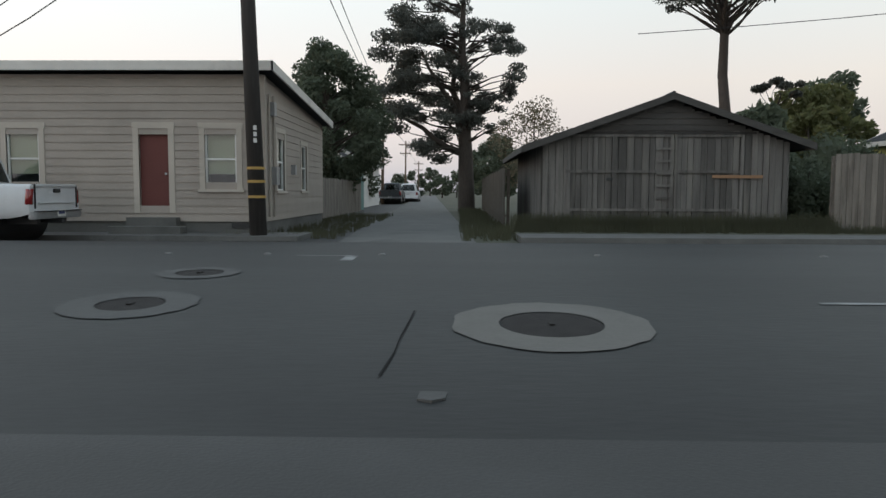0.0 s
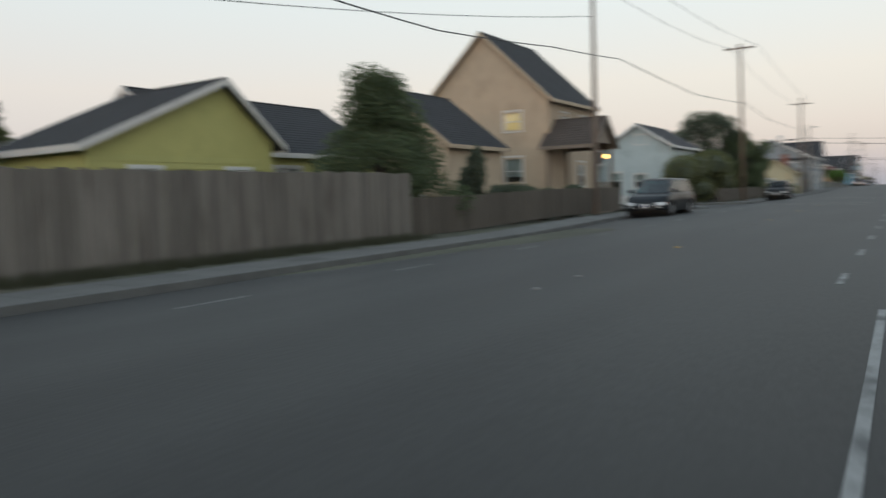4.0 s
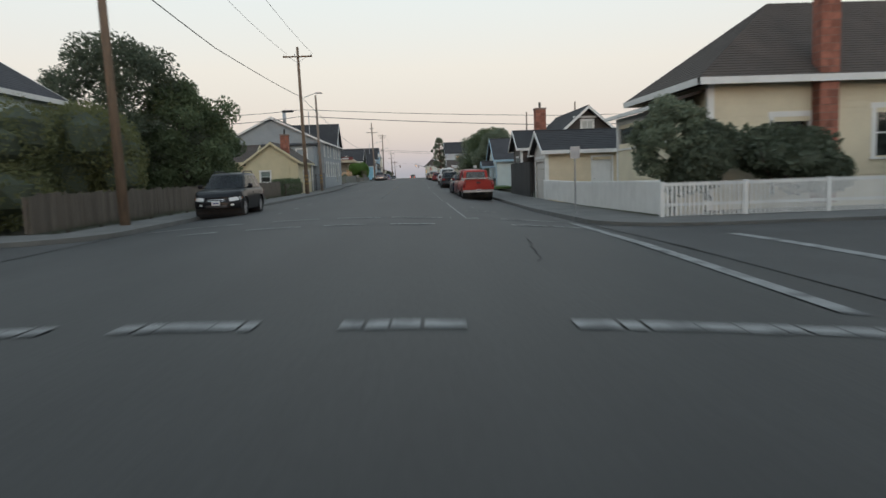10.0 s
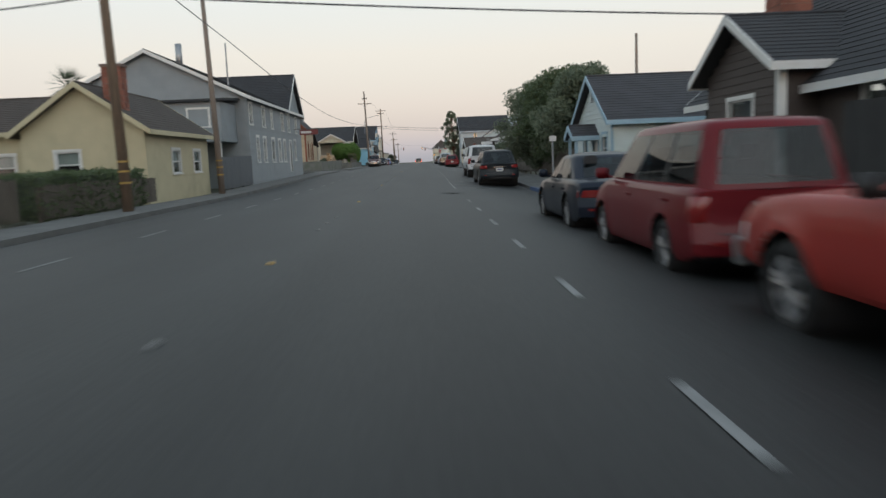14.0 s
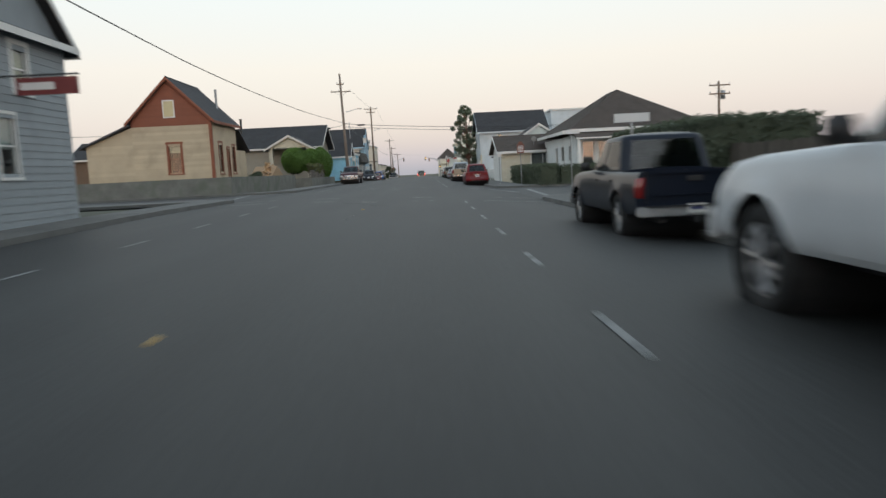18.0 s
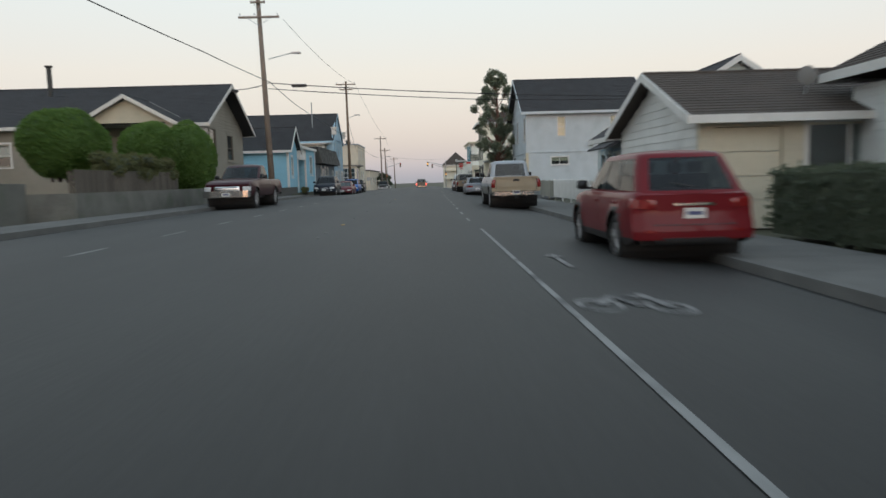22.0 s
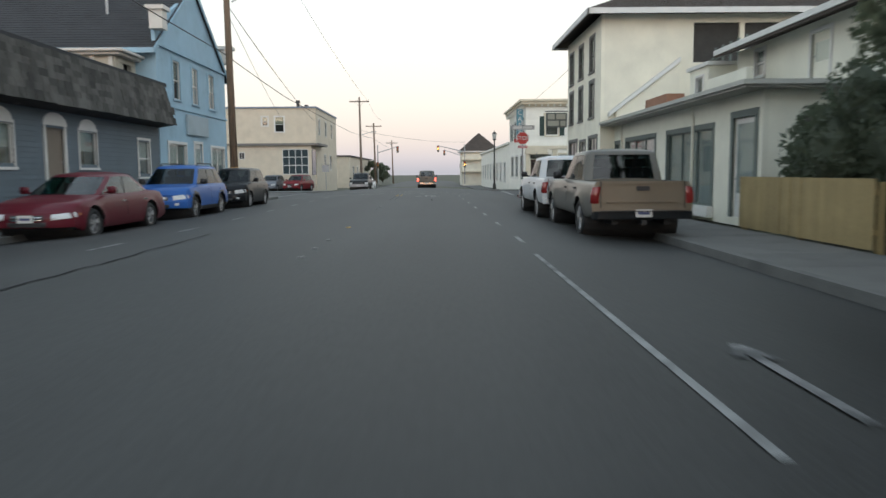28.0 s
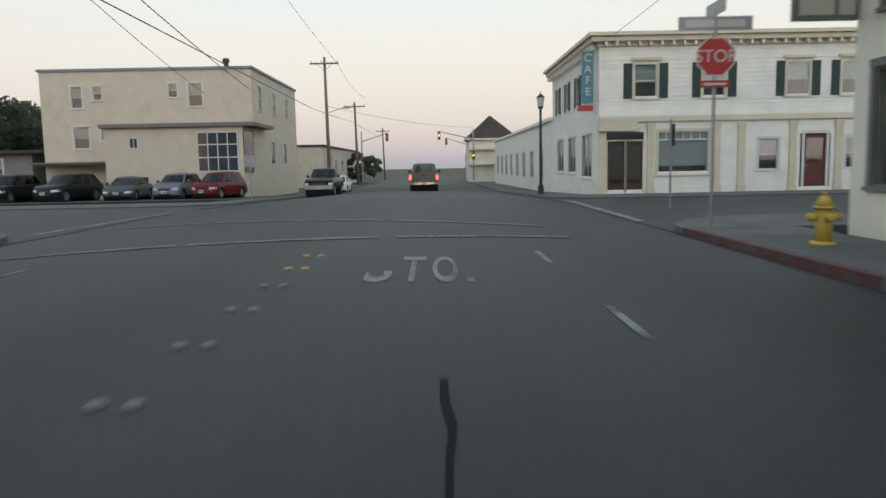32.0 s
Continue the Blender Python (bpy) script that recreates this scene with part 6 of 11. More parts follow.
window(h, "+x", x1, 18.95, 19.7, 0.85, 2.2, TAN_TRIM, WHITE, True, 1, BLIND, 0.11)
for yy_, zz, s in ((15.5, 1.0, 0.3), (15.35, 2.7, 0.22), (17.6, 1.3, 0.18)):
    bm = bmnew()
    box(bm, x1 + 0.002, yy_, zz, x1 + 0.14, yy_ + s, zz + s * 1.5)
    part("meter_box", bm, METAL_GREY, h)
for yy_ in (15.15, 15.6):
    bm = bmnew()
    tube(bm, (x1 + 0.05, yy_, 0.2), (x1 + 0.05, yy_, 3.2), 0.03, 0.03, 6)
    part("conduit", bm, TAN, h)
bm = bmnew()
box(bm, -8.35, 14.5, -0.3, -7.15, 14.78, 0.2)
box(bm, -8.6, 14.1, -0.3, -6.9, 14.5, 0.0)
st = structure("entry_step", bm, CONCRETE, "low concrete entry step", "step")
for a in (-5.9, -13.0):
    bm = bmnew()
    box(bm, a, y0 - 0.012, -0.05, a + 0.5, y0 + 0.02, 0.07)
    part("crawl_vent", bm, DARK_METAL, h)

# old shed
h = house("old_shed", "weathered grey plank shed with double barn doors", "shed")
sx0, sx1, sy0, sy1 = 1.8, 8.2, 16.5, 24.0
rng = random.Random(8)
# added black core: paints the dark inside seen through the plank gaps
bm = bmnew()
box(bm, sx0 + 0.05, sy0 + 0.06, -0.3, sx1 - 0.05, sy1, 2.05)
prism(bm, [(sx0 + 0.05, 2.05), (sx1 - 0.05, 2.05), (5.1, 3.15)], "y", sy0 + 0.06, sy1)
part("shell", bm, FENCE_AND_GAP_BLACK, h)
u = sx0
while u < sx1:
    w = rng.uniform(0.13, 0.21)
    top = 2.1 + (3.2 - 2.1) * (1 - abs(min(u + w / 2, 8.2) - 5.05) / 3.25)
    bm = bmnew()
    oo = rng.uniform(0, 0.025)
    box(bm, u, sy0 - oo, -0.12 + rng.uniform(0, 0.12), min(u + w, sx1) - 0.012, sy0 + 0.05, top)
    part("plank", bm, BARN, h)
    u += w
v = sy0 + 0.1
while v < sy1:
    bm = bmnew()
    box(bm, sx0 - 0.03, v, -0.12, sx0 + 0.05, v + 0.17, 2.1)
    part("plank", bm, BARN, h)
    bm = bmnew()
    box(bm, sx1 - 0.05, v, -0.12, sx1 + 0.03, v + 0.17, 2.1)
    part("plank", bm, BARN, h)
    v += 0.185
for a, b in ((2.4, 5.15), (5.2, 6.95)):
    for zz in (0.35, 1.35, 2.28):
        bm = bmnew()
        box(bm, a, sy0 - 0.055, zz, b, sy0 - 0.027, zz + 0.07)
        part("door_rail", bm, BARN, h)
bm = bmnew()
box(bm, 2.3, sy0 - 0.07, 2.36, 7.3, sy0 - 0.026, 2.42)
part("door_track", bm, POLE_DARK, h)
for k in range(6):
    bm = bmnew()
    box(bm, 4.75, sy0 - 0.08, 0.35 + k * 0.32, 5.15, sy0 - 0.056, 0.41 + k * 0.32)
    part("ladder_rung", bm, BARN, h)
for a in (2.42, 3.6, 5.1, 5.22, 6.92):
    bm = bmnew()
    box(bm, a, sy0 - 0.05, -0.05, a + 0.09, sy0 - 0.027, 2.34)
    part("door_stile", bm, BARN, h)
bm = bmnew()
box(bm, 3.45, sy0 - 0.075, 1.15, 3.62, sy0 - 0.055, 1.22)
part("latch", bm, DARK_METAL, h)
bm = bmnew()
box(bm, 6.2, sy0 - 0.075, 1.22, 7.5, sy0 - 0.056, 1.30)
part("brace_board", bm, mat("raw plank", (0.27, 0.16, 0.09), 0.9, 0.2, 3, 20, 0.3), h, "raw orange-brown brace board")
# dark boards laid across the gable over the doors
for k in range(5):
    z0_ = 2.44 + 0.16 * k
    half = 3.25 * max(0.12, 1 - (z0_ + 0.1 - 2.1) / 1.12)
    bm = bmnew()
    box(bm, max(sx0, 5.05 - half), sy0 - 0.04, z0_, min(sx1, 5.05 + half), sy0 - 0.026, z0_ + 0.145)
    part("gable_board", bm, BARN_DARK, h)
gable_roof(h, sx0, sx1, sy0, sy1, 2.12, 3.28, "y", ROOF_DARK, 0.55, 0.25, BARN_DARK, 5.1, 2.2, 0.09)

zleft = lambda u: side_z(u, KL)
board_fence("tall_fence", "tall weathered grey board fence along the pavement", "-y", 16.4, 9.35, 23.2, lambda u: zleft(u) + 0.0, 2.02, FENCE_GREY, 0.15, 0.01, 3)
board_fence("low_fence", "low brown board fence along the pavement", "-y", 16.4, 23.3, 43.5, lambda u: zleft(u) + 0.0, 1.25, FENCE_BROWN, 0.14, 0.012, 5)
bm = bmnew()
box(bm, 1.0, 15.1, -0.35, 52.5, 17.0, -0.165)
structure("verge", bm, EARTH, "strip of dry grass before the fences", "verge")

# along the alley
board_fence("alley_fence", "weathered board fence along the alley", "-x", 1.0, 19.5, 40.0, lambda u: -0.17, 1.75, FENCE_BROWN, 0.16, 0.012, 6)
board_fence("alley_fence", "weathered board fence behind the tan house by the alley", "+x", -5.3, 22.6, 34.0, lambda u: -0.17, 1.5, FENCE_GREY, 0.16, 0.012, 7)
TEAL = wall_paint("teal shed boards", (0.10, 0.22, 0.21))
for nm, lb, pm, bx0, bx1, by0, by1, zt, zr_a in (
        ("alley_shed", "small teal shed beside the alley", TEAL, -9.0, -6.2, 37.0, 42.0, 2.3, 3.1),
        ("alley_cottage", "low white gabled house along the alley", WHITE, -13.0, -7.0, 46.0, 58.0, 2.9, 4.6),
        ("alley_garage", "small white garage along the alley", WHITE, -13.5, -9.6, 76.0, 84.0, 2.6, 3.8)):
    h = house(nm, lb, "house" if "house" in lb else "shed")
    four_walls(h, bx0, bx1, by0, by1, -0.3, zt, pm, {"-y": [((bx0 + bx1) / 2 - 0.5, (bx0 + bx1) / 2 + 0.5, 0.9, 2.0)]}, 0.2, None, ((bx0 + bx1) / 2, zr_a), ("-y", "+x"))
    window(h, "-y", by0, (bx0 + bx1) / 2 - 0.5, (bx0 + bx1) / 2 + 0.5, 0.9, 2.0, TRIM, WHITE, True, 1, BLIND_W)
    gable_roof(h, bx0, bx1, by0, by1, zt, zr_a + 0.05, "y", ROOF_GREY, 0.3, 0.3, TRIM)

YEL = wall_paint("lime yellow siding", (0.44, 0.42, 0.15))
h = house("yellow_house", "lime-yellow gabled house behind the tall fence")
wall(h, "-y", 22.4, 16.2, 23.3, -0.2, 2.6, [(17.6, 18.6, 1.0, 2.2), (21.2, 22.2, 1.0, 2.2)], YEL, 0.2)
bm = bmnew()
prism(bm, [(16.2, 2.6), (23.3, 2.6), (23.3, 3.2), (21.1, 5.0), (16.2, 2.86)], "y", 22.4, 22.54)
part("wall", bm, YEL, h)
wall(h, "-x", 16.2, 22.54, 27, -0.2, 2.8, [], YEL, 0.2)
wall(h, "+x", 23.3, 22.54, 24.0, -0.2, 3.1, [], YEL)
wall(h, "-y", 24.0, 23.3, 31.5, -0.2, 3.0, [(25, 26.4, 1.2, 2.4), (28, 29.2, 1.2, 2.4)], YEL, 0.2)
wall(h, "+x", 31.5, 24.14, 31, -0.2, 3.0, [], YEL)
wall(h, "+y", 27.2, 16.34, 31.36, -0.2, 2.5, [], YEL)
gable_roof(h, 16.2, 23.3, 22.4, 27, 2.85, 5.02, "y", ROOF_DARK, 0.35, 0.35, TRIM, 21.1, 3.2)
gable_roof(h, 21.3, 31.5, 24.0, 31, 3.05, 5.3, "x", ROOF_DARK, 0.35, 0.25, TRIM)
for a, b in ((17.6, 18.6), (21.2, 22.2)):
    window(h, "-y", 22.4, a, b, 1.0, 2.2, WHITE, WHITE, True, 1, BLIND_W)
for a, b in ((25, 26.4), (28, 29.2)):
    window(h, "-y", 24.0, a, b, 1.2, 2.4, WHITE, WHITE, True, 1, BLIND_W)

PEACH = wall_paint("peach stucco siding", (0.44, 0.35, 0.25))
h = house("peach_cottage", "small peach gabled cottage with a dark roof")
four_walls(h, 34.6, 40.2, 22.0, 29.0, -0.2, 3.7, PEACH, {"-x": [(23.6, 24.8, 1.0, 2.3)], "-y": [(36.5, 37.6, 1.0, 2.3)]}, 0.2, (25.5, 6.4))
gable_roof(h, 34.6, 40.2, 22.0, 29.0, 3.7, 6.45, "x", ROOF_DARK, 0.35, 0.3, PEACH)
window(h, "-x", 34.6, 23.6, 24.8, 1.0, 2.3, WHITE, WHITE, True, 1, BLIND_W)
window(h, "-y", 22.0, 36.5, 37.6, 1.0, 2.3, WHITE, WHITE, True, 1, BLIND_W)

h = house("tall_peach_house", "tall two-storey peach house with a steep dark gable roof")
four_walls(h, 45.2, 52.6, 21.4, 30.2, -0.2, 6.9, PEACH, {"-x": [(23.2, 24.4, 4.9, 6.1), (23.2, 24.4, 1.6, 3.3), (26.8, 27.9, 1.6, 3.2)], "-y": [(47.2, 48.2, 4.6, 6.0), (50.2, 51.2, 4.6, 6.0), (49.8, 50.8, 1.4, 3.0)]}, 0.2, (25.8, 11.0))
gable_roof(h, 45.2, 52.6, 21.4, 30.2, 6.9, 11.05, "x", ROOF_DARK, 0.4, 0.35, PEACH)
window(h, "-x", 45.2, 23.2, 24.4, 4.9, 6.1, TRIM, WHITE, True, 1, CURTAIN_LIT, cover=0.95)
window(h, "-x", 45.2, 23.2, 24.4, 1.6, 3.3, TRIM, WHITE, True, 1, BLIND_W, cover=0.7)
window(h, "-x", 45.2, 26.8, 27.9, 1.6, 3.2, TRIM, WHITE, True, 1, BLIND_W)
for a, b, c, d in ((47.2, 48.2, 4.6, 6.0), (50.2, 51.2, 4.6, 6.0), (49.8, 50.8, 1.4, 3.0)):
    window(h, "-y", 21.4, a, b, c, d, TRIM, WHITE, True, 1, BLIND_W)
PORCH = wall_paint("brown porch timber", (0.19, 0.155, 0.12))
pc = thing("porch", "brown timber porch with a small gable roof", "porch")
for a, b in ((44.6, 18.4), (47.6, 18.4), (47.6, 21.2), (44.6, 21.2)):
    bm = bmnew()
    box(bm, a - 0.08, b - 0.08, -0.2, a + 0.08, b + 0.08, 3.9)
    part("post", bm, PORCH, pc)
bm = bmnew()
box(bm, 44.4, 18.2, -0.2, 47.8, 21.38, 0.75)
part("deck", bm, PORCH, pc)
gable_roof(pc, 44.5, 47.7, 18.3, 21.35, 3.9, 5.3, "y", ROOF_BROWN, 0.3, 0.25, PORCH)
bm = bmnew()
prism(bm, [(44.5, 3.9), (47.7, 3.9), (46.1, 5.25)], "y", 18.35, 18.45)
part("gable_board", bm, wall_paint("taupe gable", (0.24, 0.20, 0.16)), pc)
for k in range(10):
    bm = bmnew()
    box(bm, 44.7 + k * 0.3, 18.36, 0.75, 44.76 + k * 0.3, 18.42, 1.6)
    part("baluster", bm, PORCH, pc)
lamp = thing("porch_lamp", "lit amber porch lamp", "lamp", 46.2, 18.2, 3.0)
bm = bmnew()
tube(bm, (0, 0, 0), (0, 0, 0.22), 0.11, 0.08, 10)
part("shade", bm, glow("porch lamp glow", (1.0, 0.55, 0.15), 6.0), lamp)
bm = bmnew()
tube(bm, (0, 0, 0.22), (0, 0, 0.9), 0.012, 0.012, 6)
part("stem", bm, DARK_METAL, lamp)

SKYB = wall_paint("pale blue-grey siding", (0.40, 0.46, 0.46), 0.5, 0.09)
h = house("pale_blue_house", "weathered pale-blue gabled house behind shrubs")
four_walls(h, 68.0, 77.4, 20.2, 26.1, -0.2, 4.8, SKYB, {"-x": [(22.3, 23.3, 5.0, 5.8), (22.4, 23.4, 1.2, 2.4), (24.6, 25.6, 1.2, 2.6)]}, 0.2, (23.15, 6.6))
gable_roof(h, 68.0, 77.4, 20.2, 26.1, 4.8, 6.65, "x", ROOF_GREY, 0.35, 0.4, WHITE)
window(h, "-x", 68.0, 22.3, 23.3, 5.0, 5.8, TRIM, WHITE, False, 1, CURTAIN_LIT, cover=0.98)
window(h, "-x", 68.0, 22.4, 23.4, 1.2, 2.4, TRIM, WHITE, True, 1, BLIND_W)
window(h, "-x", 68.0, 24.6, 25.6, 1.2, 2.6, TRIM, WHITE, True, 1, BLIND_W)
h = house("brown_roof_house", "low house with a reddish-brown roof")
four_walls(h, 69.5, 79, 27.0, 36, -0.2, 3.6, SKYB, {"-x": [(28.5, 29.8, 1.2, 2.6)]}, 0.25)
gable_roof(h, 69.5, 79, 27.0, 36, 3.6, 5.9, "y", ROOF_BROWN, 0.5, 0.3, TRIM)
window(h, "-x", 69.5, 28.5, 29.8, 1.2, 2.6, TRIM, WHITE, True, 1, BLIND)
board_fence("picket_fence", "low white picket fence at the corner", "-x", 65.6, 20.0, 24.5, lambda u: zleft(66), 0.75, WHITE, 0.08, 0.05, 21, 0.0, pointed=True)
board_fence("brown_fence", "brown stake fence under the shrubs", "-y", 16.0, 66.2, 104.5, lambda u: zleft(u) - 0.02, 1.12, FENCE_BROWN, 0.12, 0.03, 22, 0.06)

# low yellow house and the one before it
PALEYEL = wall_paint("pale yellow stucco", (0.46, 0.41, 0.27))
h = house("taupe_cottage", "taupe stucco cottage with a low roof at the pavement")
TAUPE = wall_paint("taupe stucco", (0.27, 0.24, 0.20))
four_walls(h, 93.0, 101.0, 19.0, 27.0, -0.2, 3.1, TAUPE, {"-x": [(20.2, 21.4, 1.2, 2.5)], "-y": [(95, 96.4, 1.2, 2.5), (98.2, 99.6, 1.2, 2.5)]})
hip_roof(h, 93.0, 101.0, 19.0, 27.0, 3.15, 4.6, ((97, 21.5), (97, 24.5)), ROOF_BROWN, 0.5, ROOF_DARK)
window(h, "-x", 93.0, 20.2, 21.4, 1.2, 2.5, WHITE, WHITE, True, 1, BLIND_W)
for a, b in ((95, 96.4), (98.2, 99.6)):
    window(h, "-y", 19.0, a, b, 1.2, 2.5, WHITE, WHITE, True, 1, BLIND_W)
h = house("yellow_cottage", "pale-yellow stucco cottage with a brown roof and brick chimney")
four_walls(h, 114.0, 122.4, 16.0, 20.8, -0.3, 2.75, PALEYEL, {"-x": [(18.6, 19.5, 0.9, 1.9)], "-y": [(117, 118, 0.9, 1.9), (120, 121, 0.9, 1.9)]}, 0, (18.4, 4.4))
gable_roof(h, 114.0, 122.4, 16.0, 20.8, 2.75, 4.42, "x", ROOF_BROWN, 0.35, 0.35, PALEYEL)
window(h, "-x", 114.0, 18.6, 19.5, 0.9, 1.9, WHITE, WHITE, True, 1, BLIND_W)
for a, b in ((117, 118), (120, 121)):
    window(h, "-y", 16.0, a, b, 0.9, 1.9, WHITE, WHITE, True, 1, BLIND_W)
four_walls(h, 116.0, 122.4, 20.8, 27.5, -0.3, 2.9, PALEYEL, {"-x": [(22.2, 23.3, 0.9, 1.9)]})
gable_roof(h, 116.0, 122.4, 20.8, 27.5, 2.9, 4.4, "y", ROOF_BROWN, 0.4, 0.3, PALEYEL, name="rear_roof")
window(h, "-x", 116.0, 22.2, 23.3, 0.9, 1.9, WHITE, WHITE, True, 1, BLIND_W)
bm = bmnew()
tube(bm, (113.94, 16.8, -0.2), (113.94, 16.8, 2.6), 0.05, 0.05, 8)
part("downpipe", bm, PALEYEL, h)
bm = bmnew()
box(bm, 113.85, 16.9, 0.6, 113.99, 17.3, 1.1)
part("meter_box", bm, METAL_GREY, h)
chimney(114.6, 17.2, 0.6, 0.75, 2.6, 5.15, "red brick chimney on the yellow cottage")
board_fence("yard_fence", "low grey board fence before the cottage", "-y", 15.6, 105.0, 113.6, lambda u: zleft(u), 0.95, FENCE_BROWN, 0.14, 0.01, 31)

# grey two-storey building
GREYB = wall_paint("blue-grey siding", (0.235, 0.26, 0.275), 0.3)
GREYD = wall_paint("dark grey fence panel", (0.09, 0.10, 0.11), 0.3)
h = house("grey_building", "two-storey blue-grey lap-sided building with white sash windows", "building")
gz0 = 0.0
low_w = [(131.5, 132.1), (133.5, 134.25), (136.2, 137.1), (138.6, 139.4), (140.6, 141.3)]
up_w = [(129.95, 130.7), (133.6, 134.4), (136.4, 136.95), (140.2, 141.0), (142.9, 143.6), (146.2, 146.9)]
holes = [(a, b, 1.3, 2.85) for a, b in low_w] + [(a, b, 3.6, 4.85) for a, b in up_w] + [(143.0, 143.85, 0.5, 2.9), (145.2, 146.0, 1.4, 3.0)]
wall(h, "-y", 15.5, 129.6, 149.0, gz0 - 0.3, 5.2, holes, GREYB, 0.2)
bm = bmnew()
prism(bm, [(142.4, 5.2), (149.0, 5.2), (145.7, 8.1)], "y", 15.5, 15.64)
part("wall", bm, GREYB, h)
for a, b in low_w:
    window(h, "-y", 15.5, a, b, 1.3, 2.85, WHITE, WHITE, True, 1, BLIND_W, 0.14, cover=0.8)
for a, b in up_w:
    window(h, "-y", 15.5, a, b, 3.6, 4.85, WHITE, WHITE, True, 1, BLIND, 0.12, cover=0.75)
window(h, "-y", 15.5, 145.2, 146.0, 1.4, 3.0, WHITE, WHITE, True, 1, BLIND_W, 0.08)
door(h, "-y", 15.5, 143.0, 143.85, 0.5, 2.9, WHITE, WHITE, 0.08, 3)
wall(h, "-x", 129.6, 15.64, 27.0, -0.3, 5.2, [(22.0, 23.2, 3.6, 4.7), (17.2, 18.2, 3.6, 4.7)], GREYB, 0.2, gable=(21.3, 8.0))
window(h, "-x", 129.6, 22.0, 23.2, 3.6, 4.7, WHITE, WHITE, True, 1, BLIND)
window(h, "-x", 129.6, 17.2, 18.2, 3.6, 4.7, WHITE, WHITE, True, 1, BLIND)
wall(h, "+x", 149.0, 15.64, 27.0, -0.3, 5.2, [], GREYB, 0, gable=(21.3, 8.0))
wall(h, "+y", 27.0, 129.74, 148.86, -0.3, 5.2, [], GREYB)
gable_roof(h, 129.6, 149.0, 15.5, 27.0, 5.2, 8.0, "x", ROOF_DARK, 0.3, 0.35, WHITE)
gable_roof(h, 142.3, 149.1, 15.5, 22.0, 5.2, 8.12, "y", ROOF_DARK, 0.3, 0.3, WHITE, name="cross_roof")
bm = bmnew()
box(bm, 126.2, 16.2, 2.5, 129.58, 22.0, 4.7)
part("upper_bay", bm, GREYB, h)
bm = bmnew()
roof_plane(bm, [(125.9, 15.9, 4.85), (129.58, 15.9, 5.15), (129.58, 22.4, 5.15), (125.9, 22.4, 4.85)], 0.14)
part("bay_roof", bm, ROOF_DARK, h)
window(h, "-x", 126.2, 16.9, 18.0, 3.35, 4.3, WHITE, WHITE, False, 1, BLIND, inner=BLIND)
for a in (16.4, 19.0, 21.6):
    bm = bmnew()
    box(bm, 126.25, a - 0.06, -0.3, 126.4, a + 0.06, 2.5)
    part("post", bm, WHITE, h)
bm = bmnew()
tube(bm, (132.5, 20.2, 7.2), (132.5, 20.2, 8.9), 0.2, 0.2, 12)
part("vent_pipe", bm, METAL_GREY, h, "galvanised roof vent pipe", True)
bm = bmnew()
tube(bm, (133.5, 17.5, 6), (133.5, 17.5, 9.0), 0.05, 0.05, 8)
part("vent_pipe", bm, METAL_GREY, h)
sg = thing("hanging_sign", "dark red hanging shop sign with pale lettering bars", "sign", 145.4, 15.45, 3.4)
bm = bmnew()
box(bm, -0.05, -1.95, 0, 0.05, -0.45, 0.42)
part("board", bm, mat("maroon sign board", (0.13, 0.02, 0.02), 0.5, 0.1, 3, 20, 0), sg)
bm = bmnew()
box(bm, -0.06, -1.4, 0.12, -0.052, -0.55, 0.30)
part("lettering", bm, SIGN_WHITE, sg)
bm = bmnew()
tube(bm, (0, 0.1, 0.48), (0, -2.0, 0.48), 0.025, 0.025, 6)
part("bracket", bm, DARK_METAL, sg)
board_fence("panel_fence", "dark grey solid board fence beside the building", "-y", 15.45, 122.6, 129.4, lambda u: zleft(u), 1.7, GREYD, 0.3, 0.004, 33, 0.0)

# orange and cream house
CREAM = wall_paint("cream lap siding", (0.44, 0.36, 0.25), 0.5, 0.08)
ORANGE = wall_paint("rust-red painted shingles", (0.20, 0.062, 0.030))
h = house("rust_cream_house", "old cream lap-sided house with a rust-red gable and trim")
b0 = 0.6
wall(h, "-x", 178.0, 19.6, 25.0, b0, 5.0, [(21.75, 22.6, 1.7, 3.75)], CREAM, 0.19)
wall(h, "-x", 178.0, 25.0, 28.2, b0, 3.8, [], CREAM, 0.19)
bm = bmnew()
prism(bm, [(25.0, 3.8), (28.2, 3.8), (25.0, 5.0)], "x", 178.0, 178.14)
part("wall", bm, CREAM, h)
wall(h, "-x", 178.0, 19.6, 25.0, 5.0, 5.45, [], ORANGE, 0.15, gable=(22.3, 8.15), name="gable_wall")
wall(h, "-y", 19.6, 178.14, 184.6, b0, 5.4, [(179.6, 180.5, 1.6, 3.8), (181.7, 182.4, 1.2, 3.5), (183.2, 184.0, 1.6, 3.7)], CREAM, 0.19)
wall(h, "-y", 19.6, 184.6, 187.4, b0, 3.4, [], CREAM, 0.19)
wall(h, "+x", 184.6, 19.74, 25.0, b0, 5.4, [], CREAM, 0, gable=(22.3, 8.1))
wall(h, "+y", 28.2, 178.14, 187.4, b0, 3.8, [], CREAM)
wall(h, "+x", 187.4, 19.74, 28.2, b0, 3.4, [], CREAM)
window(h, "-x", 178.0, 21.75, 22.6, 1.7, 3.75, ORANGE, ORANGE, True, 1, BLIND, 0.14, inner=ROOM_SHADE, cover=0.3)
bm = bmnew()
wbox(bm, "-x", 178.0, 21.95, 22.75, 5.55, 6.75, 0.03, 0.06)
gw = part("gable_window", bm, WHITE, h)
# opaque pane; the pale sky reflection is put into its base colour
bm = bmnew()
